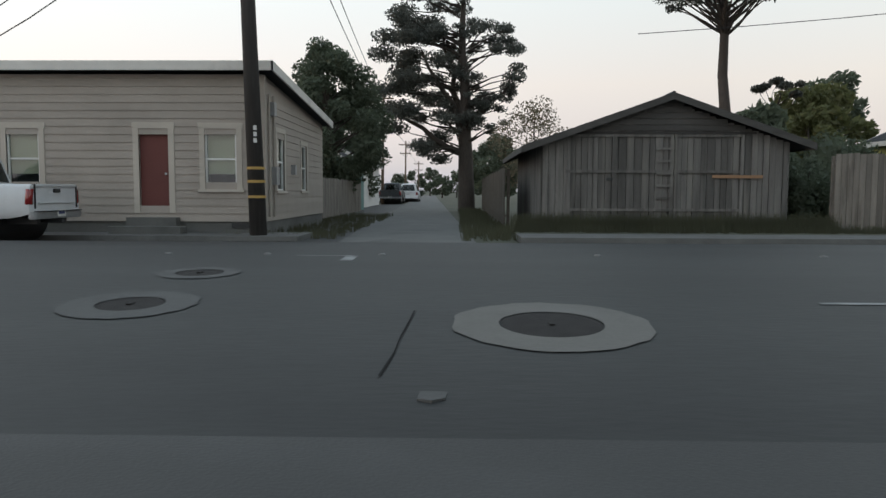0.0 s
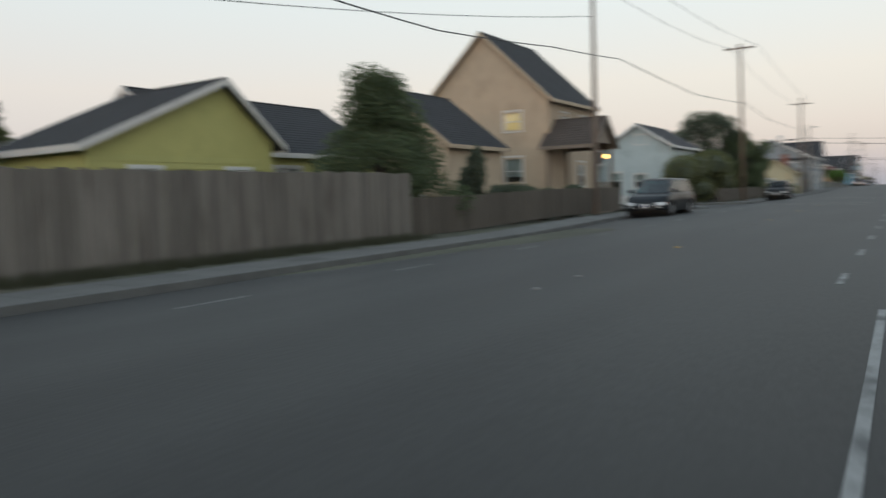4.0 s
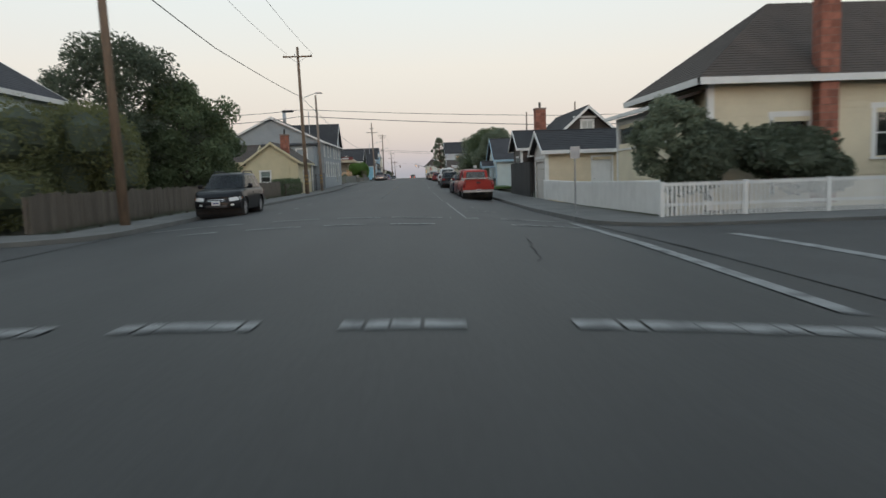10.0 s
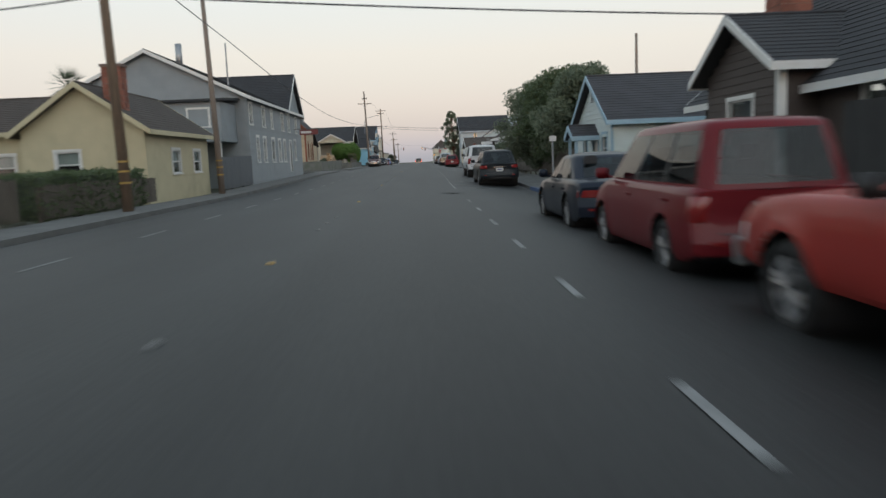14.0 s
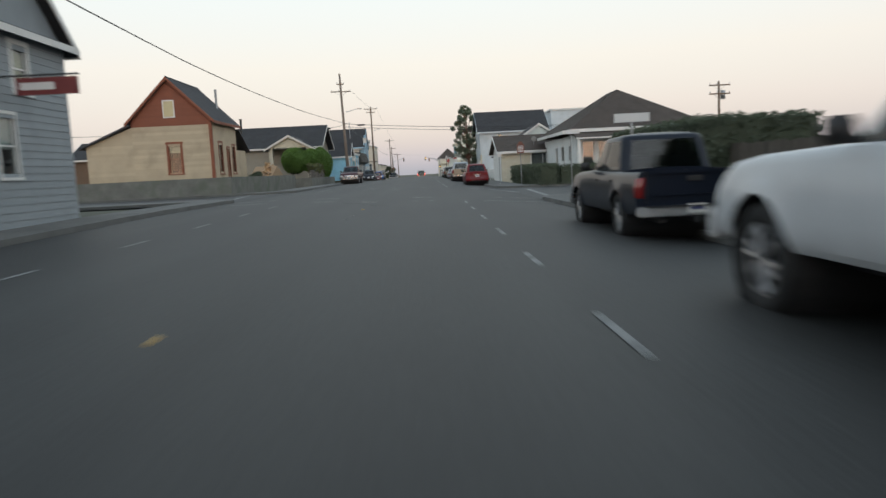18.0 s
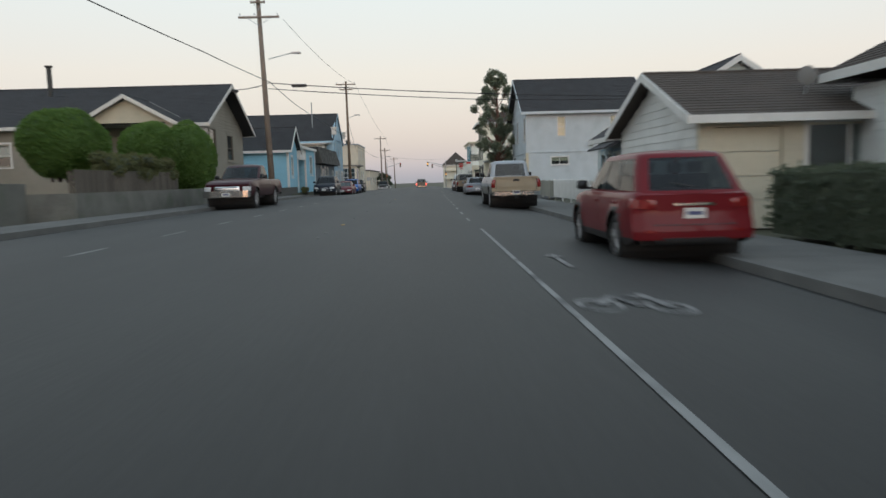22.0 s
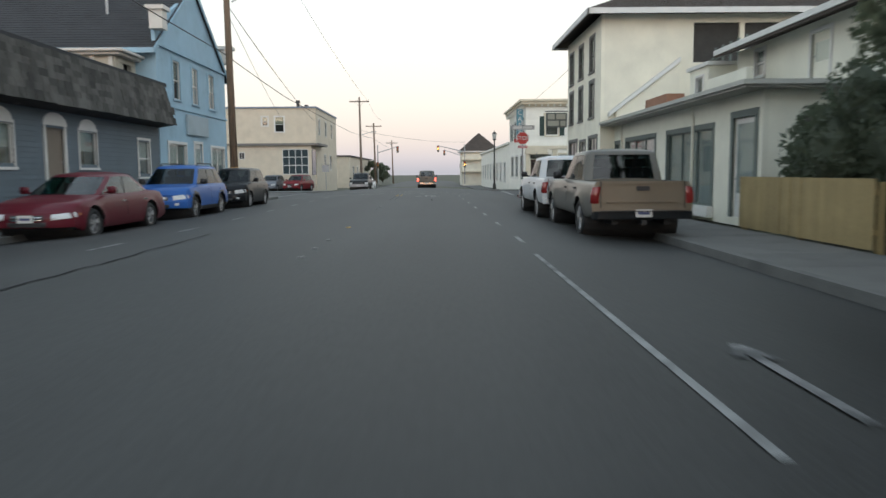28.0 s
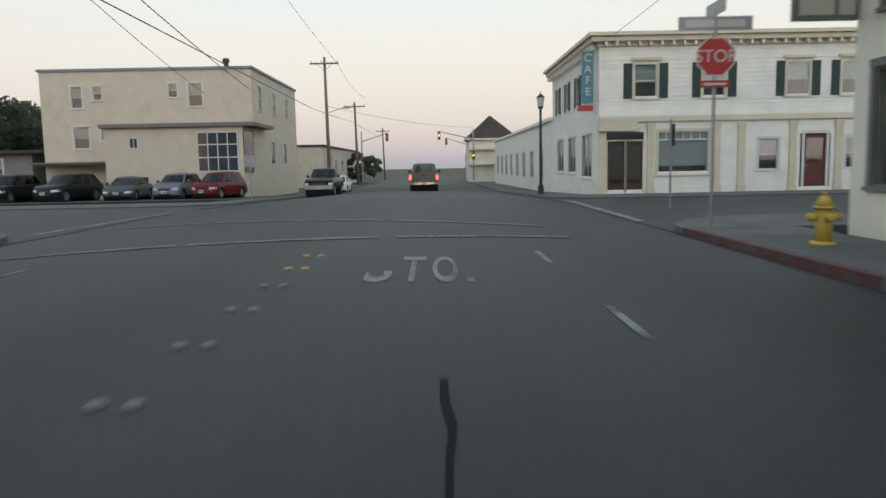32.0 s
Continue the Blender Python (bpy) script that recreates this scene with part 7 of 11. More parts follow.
wbox(bm, "-x", 178.0, 22.02, 22.68, 5.62, 6.68, 0.06, 0.068)
part("pane", bm, mat("pane with painted sky reflection", (0.45, 0.40, 0.24), 0.12, 0.1, 2, 10, 0), gw)
for a, b, c, d in ((179.6, 180.5, 1.6, 3.8), (183.2, 184.0, 1.6, 3.7)):
    window(h, "-y", 19.6, a, b, c, d, ORANGE, ORANGE, True, 1, None, 0.12)
door(h, "-y", 19.6, 181.7, 182.4, 1.2, 3.5, ORANGE, ORANGE)
corner_boards(h, [(178.0, 19.6)], b0, 5.4, ORANGE, 0.2)
gable_roof(h, 178.0, 184.6, 19.6, 25.0, 5.45, 8.15, "x", ROOF_GREY, 0.35, 0.3, ORANGE)
bm = bmnew()
roof_plane(bm, [(177.7, 25.1, 5.2), (184.9, 25.1, 5.2), (184.9, 28.6, 3.75), (177.7, 28.6, 3.75)], 0.13)
part("lean_to_roof", bm, ROOF_GREY, h)
bm = bmnew()
roof_plane(bm, [(184.6, 19.3, 5.0), (187.8, 19.3, 3.4), (187.8, 28.4, 3.4), (184.6, 28.4, 5.0)], 0.13)
part("lean_to_roof", bm, ROOF_GREY, h)
bm = bmnew()
tube(bm, (183.6, 20.6, 5.5), (183.6, 20.6, 8.0), 0.09, 0.09, 10)
part("flue", bm, METAL_GREY, h)
WALLC = mat("lichened concrete wall", (0.145, 0.145, 0.13), 0.95, 0.3, 1.5, 20, 0.5, stain=(0.10, 0.115, 0.085), stain_amt=0.8, stain_at=0.48)
bm = bmnew()
box(bm, 172.5, 17.0, -0.4, 195.0, 17.25, 1.28)
box(bm, 172.3, 17.0, -0.4, 172.52, 30, 1.28)
structure("garden_wall", bm, WALLC, "lichened grey concrete garden wall", "wall")
bm = bmnew()
box(bm, 195.02, 15.5, -0.4, 212.5, 15.75, 0.95)
box(bm, 195.02, 15.75, -0.4, 195.25, 17.0, 0.95)
structure("garden_wall", bm, WALLC, "lichened grey concrete garden wall", "wall")
bm = bmnew()
box(bm, 172.6, 17.26, -0.4, 226.0, 40, 0.62)
box(bm, 195.3, 15.76, -0.4, 212.4, 17.255, 0.62)
structure("raised_lot", bm, EARTH, "raised garden ground behind the wall", "ground")

# woodpile
LOG = mat("split firewood", (0.46, 0.31, 0.18), 0.9, 0.3, 6, 30, 0.4, island=0.4)
LOGD = mat("firewood bark side", (0.13, 0.08, 0.05), 0.95, 0.3, 6, 30, 0.5, island=0.3)
wp = thing("woodpile", "heap of split firewood behind the garden wall", "woodpile", 189.4, 18.4, 0.62)
rng = random.Random(17)
bm = bmnew()
prism(bm, [(-3.3, 0), (3.3, 0), (2.2, 0.8), (0, 1.5), (-2.2, 0.7)], "y", -0.9, 0.9)
part("heap_core", bm, LOG, wp)
for k in range(170):
    u = rng.gauss(0, 1.5)
    u = max(-3.3, min(3.3, u))
    top = max(0.1, 1.75 * (1 - (abs(u) / 3.6) ** 1.3))
    zz = rng.uniform(0.25, 1.0) * top
    bm = bmnew()
    w, ln = rng.uniform(0.07, 0.13), rng.uniform(0.35, 0.55)
    prism(bm, [(-w, -w * 0.6), (w, -w * 0.6), (0, w * 0.9)], "x", -ln / 2, ln / 2)
    o = part("log", bm, LOG if k % 7 else LOGD, wp)
    o.matrix_basis = pose(u, rng.uniform(-0.9, -0.3) * (1 - zz / 2.4) + 0.0, zz, rng.uniform(0, 360), rng.uniform(-30, 30), rng.uniform(0, 180))

board_fence("wall_top_fence", "brown board fence on the garden wall", "-y", 15.62, 195.2, 204.5, lambda u: 0.93, 0.75, FENCE_BROWN, 0.2, 0.006, 37, 0.0)

# bungalow
TAUPE2 = wall_paint("grey-tan siding", (0.24, 0.22, 0.18))
h = house("bungalow", "grey-tan bungalow with a wide dark gable roof and porch")
wall(h, "-x", 214.4, 17.6, 32, 0.3, 4.75, [(19.2, 20.3, 2.2, 3.8), (28.2, 29.6, 2.4, 3.7)], TAUPE2, 0.22)
wall(h, "-y", 17.6, 214.54, 224.2, 0.3, 4.75, [(215.2, 217.7, 2.7, 4.5), (220.2, 221.5, 2.6, 4.3)], TAUPE2, 0.22, gable=(219.3, 7.05))
wall(h, "+x", 224.2, 17.6, 32, 0.3, 4.75, [], TAUPE2)
wall(h, "+y", 32, 214.54, 224.06, 0.3, 4.75, [], TAUPE2, gable=(219.3, 7.05))
gable_roof(h, 214.4, 224.2, 17.6, 32, 4.75, 7.2, "y", ROOF_DARK, 0.6, 0.75, TRIM)
window(h, "-y", 17.6, 215.2, 217.7, 2.7, 4.5, TAUPE2, PORCH, False, 2, None)
window(h, "-y", 17.6, 220.2, 221.5, 2.6, 4.3, TAUPE2, PORCH, True, 1, None)
window(h, "-x", 214.4, 19.2, 20.3, 2.2, 3.8, WHITE, PORCH, True, 1, BLIND_W)
window(h, "-x", 214.4, 28.2, 29.6, 2.4, 3.7, WHITE, WHITE, True, 1, BLIND_W)
pr = thing("porch", "bungalow porch with a cream gable and square posts", "porch")
gable_roof(pr, 211.3, 214.3, 18.0, 22.7, 4.45, 5.75, "x", ROOF_DARK, 0.5, 0.3, TRIM)
bm = bmnew()
prism(bm, [(18.0, 4.45), (22.7, 4.45), (20.35, 5.7)], "x", 211.35, 211.45)
part("gable_board", bm, wall_paint("cream gable", (0.46, 0.42, 0.32)), pr)
for b in (18.2, 22.5):
    bm = bmnew()
    box(bm, 211.4, b - 0.2, 0.5, 211.8, b + 0.2, 4.45)
    part("post", bm, wall_paint("cream porch post", (0.44, 0.41, 0.33)), pr)
h = house("brown_wing", "low brown wing with a lit-looking window")
BROWNW = wall_paint("brown board wall", (0.12, 0.075, 0.045))
four_walls(h, 209.0, 216.0, 32.2, 44.0, 0.3, 4.2, BROWNW, {"-x": [(33.5, 34.6, 2.4, 3.3)]}, 0.2)
gable_roof(h, 209.0, 216.0, 32.2, 44.0, 4.2, 5.9, "y", ROOF_DARK, 0.5, 0.3, TRIM)
window(h, "-x", 209.0, 33.5, 34.6, 2.4, 3.3, WHITE, WHITE, True, 1, BLIND_W)
bm = bmnew()
tube(bm, (217.0, 27.0, 6.6), (217.0, 27.0, 8.3), 0.14, 0.14, 10)
tube(bm, (217.0, 27.0, 8.3), (217.0, 27.0, 8.4), 0.22, 0.22, 10)
part("flue", bm, DARK_METAL, h)

# bright blue cottage
BLUE = wall_paint("sky-blue lap siding", (0.235, 0.47, 0.60), 0.2, 0.03)
h = house("sky_blue_cottage", "sky-blue lap-sided cottage with white trim")
wall(h, "-x", 229.0, 15.4, 26, 0.3, 3.75, [(20.5, 21.8, 1.6, 3.0)], BLUE, 0.2)
window(h, "-x", 229.0, 20.5, 21.8, 1.6, 3.0, WHITE, WHITE, True, 1, BLIND_W)
wall(h, "-y", 15.4, 229.14, 233.0, 0.3, 3.75, [(230.3, 231.0, 1.55, 3.15)], BLUE, 0.2, gable=(231.0, 5.3))
window(h, "-y", 15.4, 230.3, 231.0, 1.55, 3.15, WHITE, WHITE, True, 1, BLIND_W, 0.12)
wall(h, "+x", 233.0, 15.54, 26, 0.3, 3.75, [], BLUE)
wall(h, "+y", 26, 229.14, 232.86, 0.3, 3.75, [], BLUE, gable=(231.0, 5.3))
gable_roof(h, 229.0, 233.0, 15.4, 26, 3.75, 5.35, "y", ROOF_DARK, 0.35, 0.35, WHITE)
corner_boards(h, [(229.0, 15.4), (233.0, 15.4)], 0.3, 3.7, WHITE, 0.16)
wall(h, "-y", 15.1, 235.2, 240.3, 0.3, 4.0, [(237.4, 238.8, 1.75, 3.35)], BLUE, 0.2)
window(h, "-y", 15.1, 237.4, 238.8, 1.75, 3.35, WHITE, WHITE, True, 2, BLIND_W, 0.1)
wall(h, "-x", 235.2, 15.24, 22, 0.3, 4.0, [], BLUE, 0.2)
wall(h, "+x", 240.3, 15.24, 22, 0.3, 4.0, [], BLUE)
wall(h, "-y", 17.4, 233.0, 235.2, 0.3, 3.6, [(233.6, 234.5, 0.6, 2.7)], BLUE, 0.2)
door(h, "-y", 17.4, 233.6, 234.5, 0.6, 2.7, WHITE, WHITE, 0.08, 2)
bm = bmnew()
box(bm, 232.8, 14.9, 3.9, 240.6, 22, 4.12)
part("flat_roof", bm, WHITE, h)
bm = bmnew()
box(bm, 233.0, 15.1, 3.0, 235.2, 15.3, 3.9)
part("entry_beam", bm, WHITE, h)
corner_boards(h, [(235.2, 15.1), (240.3, 15.1)], 0.3, 3.9, WHITE, 0.14)
bm = bmnew()
box(bm, 227.5, 14.9, -0.2, 242.5, 30, 0.3)
structure("raised_lot", bm, EARTH, "raised garden ground under the cottage", "ground")
bm = bmnew()
box(bm, 218.0, 14.95, -0.2, 230.2, 15.2, 0.78)
structure("garden_wall", bm, mat("dark block wall", (0.07, 0.07, 0.065), 0.95, 0.3, 2, 20, 0.4), "dark low garden wall", "wall")

# dark shop with a shingled mansard
SHOP = wall_paint("slate-blue shop siding", (0.10, 0.13, 0.155))
SHAKE = mat("weathered cedar shakes", (0.062, 0.060, 0.054), 0.95, 0.4, 3, 25, 0.5, island=0.5, stain=(0.13, 0.125, 0.115), stain_amt=0.7, stretch=(1, 1, 0.4))
h = house("slate_shop", "slate-blue shopfront with a shake mansard and arched windows", "shop")
sh = [(246.0, 247.2, 1.3, 2.4), (248.6, 249.9, 0.5, 2.45), (250.6, 251.7, 1.3, 2.4), (254.9, 255.9, 1.0, 2.3)]
wall(h, "-y", 15.4, 243.0, 256.9, 0.0, 4.2, sh, SHOP, 0.14)
wall(h, "-x", 243.0, 15.54, 28, 0.0, 4.2, [], SHOP, 0.2)
wall(h, "+y", 28, 243.14, 256.9, 0.0, 4.2, [], SHOP)
for a, b, c, d in (sh[0], sh[2]):
    window(h, "-y", 15.4, a, b, c, d, WHITE, WHITE, False, 1, BLIND_W, 0.06)
window(h, "-y", 15.4, *sh[3], WHITE, WHITE, True, 1, BLIND_W, 0.08)
door(h, "-y", 15.4, 248.75, 249.75, 0.5, 2.45, PORCH, WHITE, 0.1)
for a, b in ((246.0, 247.2), (248.6, 249.9), (250.6, 251.7)):
    bm = bmnew()
    c, r = (a + b) / 2, (b - a) / 2
    for k in range(10):
        t0, t1 = math.pi * k / 10, math.pi * (k + 1) / 10
        prism(bm, [(c + r * math.cos(t0), 2.45 + r * 0.55 * math.sin(t0)), (c + r * math.cos(t1), 2.45 + r * 0.55 * math.sin(t1)), (c, 2.45)], "y", 15.36, 15.39)
    part("fanlight", bm, WHITE, h, "white arched fanlight panel")
bm = bmnew()
prism(bm, [(15.38, 2.85), (14.75, 2.95), (15.1, 4.35), (15.38, 4.35)], "x", 242.9, 257.0)
mn = part("mansard", bm, SHAKE, h)
rng = random.Random(12)
protos = []
for k in range(6):
    bm = bmnew()
    w = rng.uniform(0.3, 0.5)
    box(bm, 0, -0.03, 0, w - 0.016, 0.0, 0.27)
    me = finish(bm)
    me.materials.append(SHAKE)
    protos.append((w, me))
for row in range(7):
    u = 242.9 + (0.12 if row % 2 else 0)
    while u < 256.7:
        w, me = rng.choice(protos)
        o = new("shake", me)
        o.parent = mn
        f = row / 7
        o.matrix_basis = pose(u, 14.735 + 0.35 * f, 2.95 + 1.4 * f - rng.uniform(0, 0.03), -7 - rng.uniform(0, 4), 0, 0)
        u += w
bm = bmnew()
box(bm, 242.8, 15.05, 4.35, 257.0, 28.1, 4.5)
part("flat_roof", bm, ROOF_DARK, h)

# pale blue two-storey with a false-front gable
PBLUE = wall_paint("dusty blue siding", (0.29, 0.43, 0.53), 0.55)
h = house("blue_gable_hall", "tall dusty-blue false-front building with brackets and a dark roof", "building")
up = [(258.7, 259.5), (261.0, 261.75), (263.3, 264.1)]
lo = [(257.9, 259.9), (263.4, 265.4)]
holes = [(a, b, 4.1, 5.65) for a, b in up] + [(a, b, 0.9, 2.3) for a, b in lo] + [(261.0, 262.0, 0.3, 2.4)]
wall(h, "-y", 15.4, 257.0, 266.0, 0.0, 6.7, holes, PBLUE, 0.0, gable=(261.6, 8.95))
bm = bmnew()
box(bm, 256.95, 15.3, 5.95, 266.05, 15.398, 6.05)
box(bm, 256.95, 15.34, 3.72, 266.05, 15.398, 3.8)
part("belt_course", bm, PBLUE, h)
for a, b in up:
    window(h, "-y", 15.4, a, b, 4.1, 5.65, PBLUE, WHITE, True, 1, BLIND_W, 0.1)
for a, b in lo:
    window(h, "-y", 15.4, a, b, 0.9, 2.3, WHITE, WHITE, False, 2, BLIND_W, 0.1)
door(h, "-y", 15.4, 261.0, 262.0, 0.3, 2.4, WHITE, WHITE, 0.1, 0, True, (1.2, 2.2))
bm = bmnew()
box(bm, 260.0, 15.3, 2.75, 262.8, 15.38, 3.6)
part("sign_board", bm, wall_paint("blank pale sign board", (0.33, 0.40, 0.44)), h)
wall(h, "-x", 257.0, 15.54, 30, 0.0, 6.0, [], PBLUE, 0.2)
wall(h, "+x", 266.0, 15.54, 30, 0.0, 6.0, [], PBLUE)
wall(h, "+y", 30, 257.14, 265.86, 0.0, 6.0, [], PBLUE, gable=(261.5, 8.6))
gable_roof(h, 257.0, 266.0, 15.6, 30, 5.95, 9.1, "y", ROOF_DARK, 0.45, 0.3, PBLUE)
for a in (257.0, 266.0):
    bm = bmnew()
    box(bm, a - 0.25, 15.0, 6.5, a + 0.25, 15.5, 7.2)
    box(bm, a - 0.35, 14.9, 7.2, a + 0.35, 15.6, 7.35)
    part("bracket", bm, TRIM, h, "pale carved corner bracket")
# closed-in balcony over the shop roof, with a cream cornice
BALC = wall_paint("grimy cream boards", (0.44, 0.41, 0.34), 0.5)
wall(h, "-x", 255.3, 16.2, 24.0, 4.5, 5.3, [(17.1, 19.6, 4.6, 5.2)], BALC, 0.15)
wall(h, "-y", 16.2, 255.44, 257.0, 4.5, 5.3, [(255.9, 256.6, 4.7, 5.15)], BALC, 0.15)
bm = bmnew()
box(bm, 255.05, 15.95, 5.3, 257.0, 24.2, 5.4)
box(bm, 254.9, 15.8, 5.4, 257.0, 24.3, 5.5)
part("balcony_cornice", bm, TRIM, h, "", False, 0.02)
# solid dark box; the shade inside the balcony is in its colour
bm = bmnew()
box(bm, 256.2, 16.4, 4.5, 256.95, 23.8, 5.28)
part("balcony_room", bm, ROOM_SHADE, h)
for c in (16.35, 17.0, 19.7):
    bm = bmnew()
    box(bm, 255.22, c - 0.07, 4.5, 255.3, c + 0.07, 5.3)
    part("balcony_post", bm, TRIM, h)
bm = bmnew()
tube(bm, (259.0, 18.0, 7.5), (259.0, 18.0, 10.4), 0.06, 0.06, 8)
part("vent_pipe", bm, METAL_GREY, h)

# cream two-storey block over the third cross street
CRM = wall_paint("cream stucco", (0.56, 0.50, 0.40), 0.25)
h = house("cream_block", "flat-roofed two-storey cream building with a bay-windowed shop", "building")
cx0, cx1, cy0, cy1, cz = 303.0, 318.0, 16.9, 30.6, 7.55
up = [(27.9, 28.6, 5.2, 6.6), (26.6, 27.2, 5.7, 6.6), (21.7, 22.3, 5.8, 6.7), (20.1, 21.0, 5.2, 6.7), (27.6, 28.6, 2.6, 4.0), (26.2, 26.8, 3.1, 4.0), (22.9, 23.5, 2.6, 3.2)]
wall(h, "-x", cx0, cy0, cy1, -1.4, cz, up, CRM)
for u in up:
    window(h, "-x", cx0, *u, WHITE, WHITE, True, 1, BLIND if u[2] > 5 else BLIND_W, 0.1, cover=0.45)
sd = [(304.5, 305.6, 5.0, 6.6), (309.0, 310.1, 5.0, 6.6), (313.5, 314.6, 5.0, 6.6), (308.0, 309.2, 1.4, 3.0), (312.0, 313.4, 1.4, 3.0)]
wall(h, "-y", cy0, cx0 + 0.14, cx1, -1.4, cz, sd, CRM)
for u in sd:
    window(h, "-y", cy0, *u, TRIM, WHITE, True, 1, BLIND_W, 0.08)
wall(h, "+x", cx1, cy0 + 0.14, cy1, -1.4, cz, [], CRM)
wall(h, "+y", cy1, cx0 + 0.14, cx1 - 0.14, -1.4, cz, [], CRM)
bm = bmnew()
box(bm, cx0 - 0.12, cy0 - 0.12, cz, cx1 + 0.1, cy1 + 0.1, cz + 0.16)
part("roof", bm, wall_paint("blue-grey parapet cap", (0.22, 0.26, 0.32)), h)
bm = bmnew()
box(bm, 300.6, 17.0, -1.4, 303.0, 25.6, 3.75)
part("shop_wing", bm, CRM, h)
bm = bmnew()
box(bm, 300.3, 16.2, 3.75, 306, 25.8, 3.98)
part("wing_roof", bm, wall_paint("grey wing roof", (0.17, 0.16, 0.15)), h)
wn_ = part("bay_window", *(lambda bm: ([box(bm, 300.55, 17.3 + k * 0.62, 1.0, 300.62, 17.36 + k * 0.62, 3.4) for k in range(5)] + [box(bm, 300.55, 17.3, z, 300.62, 19.84, z + 0.07) for z in (0.95, 1.8, 2.6, 3.35)], (bm, WHITE))[1])(bmnew()), h)
bm = bmnew()
box(bm, 300.57, 17.33, 1.0, 300.598, 19.8, 3.38)
part("pane", bm, mat("shop glass", (0.04, 0.055, 0.06), 0.08, 0.3, 1, 8, 0, spec=0.5), wn_)
for k in range(4):
    bm = bmnew()
    box(bm, 300.7 + k * 0.58, 16.94, 0.9, 301.22 + k * 0.58, 16.99, 3.4)
    part("side_pane", bm, mat("side shop glass", (0.03, 0.036, 0.04), 0.1, 0.3, 1, 8, 0), wn_)
bm = bmnew()
wbox(bm, "-x", 300.6, 23.5, 24.05, 2.45, 3.15, 0.0, 0.03)
sm = part("small_window", bm, WHITE, h)
for a in (23.56, 23.8):
    bm = bmnew()
    wbox(bm, "-x", 300.6, a, a + 0.19, 2.51, 3.09, 0.03, 0.04)
    part("pane", bm, DARK_METAL, sm)
bm = bmnew()
box(bm, 301.4, 25.9, 1.5, 303.0, 30.6, 1.62)
box(bm, 301.2, 25.8, 1.62, 303.0, 30.7, 1.72)
part("side_canopy", bm, wall_paint("grey felt canopy", (0.15, 0.15, 0.15)), h)
bm = bmnew()
wbox(bm, "-x", 300.6, 23.0, 23.9, -0.75, 0.7, 0.0, 0.03)
part("service_hatch", bm, DARK_METAL, h)
for a, b in ((316.5, 20.5), (310.0, 19.0), (305, 19)):
    bm = bmnew()
    tube(bm, (a, b, cz), (a, b, cz + 0.7), 0.16, 0.16, 10)
    tube(bm, (a, b, cz + 0.7), (a, b, cz + 0.95), 0.26, 0.2, 10)
    part("roof_vent", bm, DARK_METAL, h)
bm = bmnew()
for v in box(bm, 292, 15.0, -0.32, 302.9, 45, -0.16):
    v.co.z += dip(v.co.x)
structure("car_park", bm, ASPHALT_OLD, "grey asphalt car park beside the cream building", "car park")
h = house("low_shed", "low flat-roofed shed at the back of the car park", "shed")
four_walls(h, 304, 312, 32, 44, -1.4, 2.4, wall_paint("grey shed", (0.22, 0.22, 0.22)), {"-x": [(34, 35.4, 0.9, 2.0), (38, 39.4, 0.9, 2.0)]})
window(h, "-x", 304, 34, 35.4, 0.9, 2.0, WHITE, WHITE, True, 1, BLIND_W)
window(h, "-x", 304, 38, 39.4, 0.9, 2.0, WHITE, WHITE, True, 1, BLIND_W)
bm = bmnew()
box(bm, 303.2, 30.8, 2.4, 312.3, 44.4, 2.6)
part("flat_roof", bm, ROOF_BROWN, h)
h = house("far_warehouse", "long low cream building far down the street", "building")
four_walls(h, 336, 372, 17.5, 30, -2.0, 3.4, CRM, {"-y": [(340 + 6 * k, 342 + 6 * k, 0.4, 2.0) for k in range(5)]})
for k in range(5):
    window(h, "-y", 17.5, 340 + 6 * k, 342 + 6 * k, 0.4, 2.0, TRIM, WHITE, True, 1, BLIND_W)
bm = bmnew()
box(bm, 335.8, 17.3, 3.4, 372.2, 30.2, 3.6)
part("flat_roof", bm, ROOF_GREY, h)


# ---- right side of the street ----
GREEN = wall_paint("sage stucco", (0.43, 0.44, 0.375), 0.25)
GREEN_Y = wall_paint("pale yellow stucco pier", (0.57, 0.54, 0.40), 0.2)
h = house("sage_shop", "sage-green stucco corner shop with cream piers and cornice", "shop")
gy = -3.1
oh = [(33.9, 34.7, 0.65, 2.1), (34.8, 35.65, 0.65, 2.1), (43.5, 46.9, 0.55, 2.75), (27.5, 29.2, 0.65, 2.1)]
wall(h, "+y", gy, 14.0, 47.5, -0.3, 4.75, oh, GREEN)
wall(h, "+x", 47.5, -20, gy - 0.14, -0.3, 4.75, [(-9, -6, 0.55, 2.75)], GREEN)
wall(h, "-x", 14.0, -20, gy - 0.14, -0.3, 4.75, [], GREEN)
wall(h, "-y", -20, 14.14, 47.36, -0.3, 4.75, [], GREEN)
bm = bmnew()
box(bm, 13.9, -20.1, 4.75, 47.6, gy + 0.06, 4.95)
box(bm, 13.8, -20.2, 4.95, 47.72, gy + 0.16, 5.2)
part("cornice", bm, GREEN_Y, h)
for a, b in ((37.3, 38.9), (24.5, 26.0)):
    bm = bmnew()
    box(bm, a, gy + 0.002, -0.3, b, gy + 0.14, 4.75)
    part("pier", bm, GREEN_Y, h, "cream stucco pier")
for o in (oh[0], oh[1], oh[3]):
    window(h, "+y", gy, *o, WHITE, WHITE, False, 1, BLIND_W, 0.07, cover=0.95)
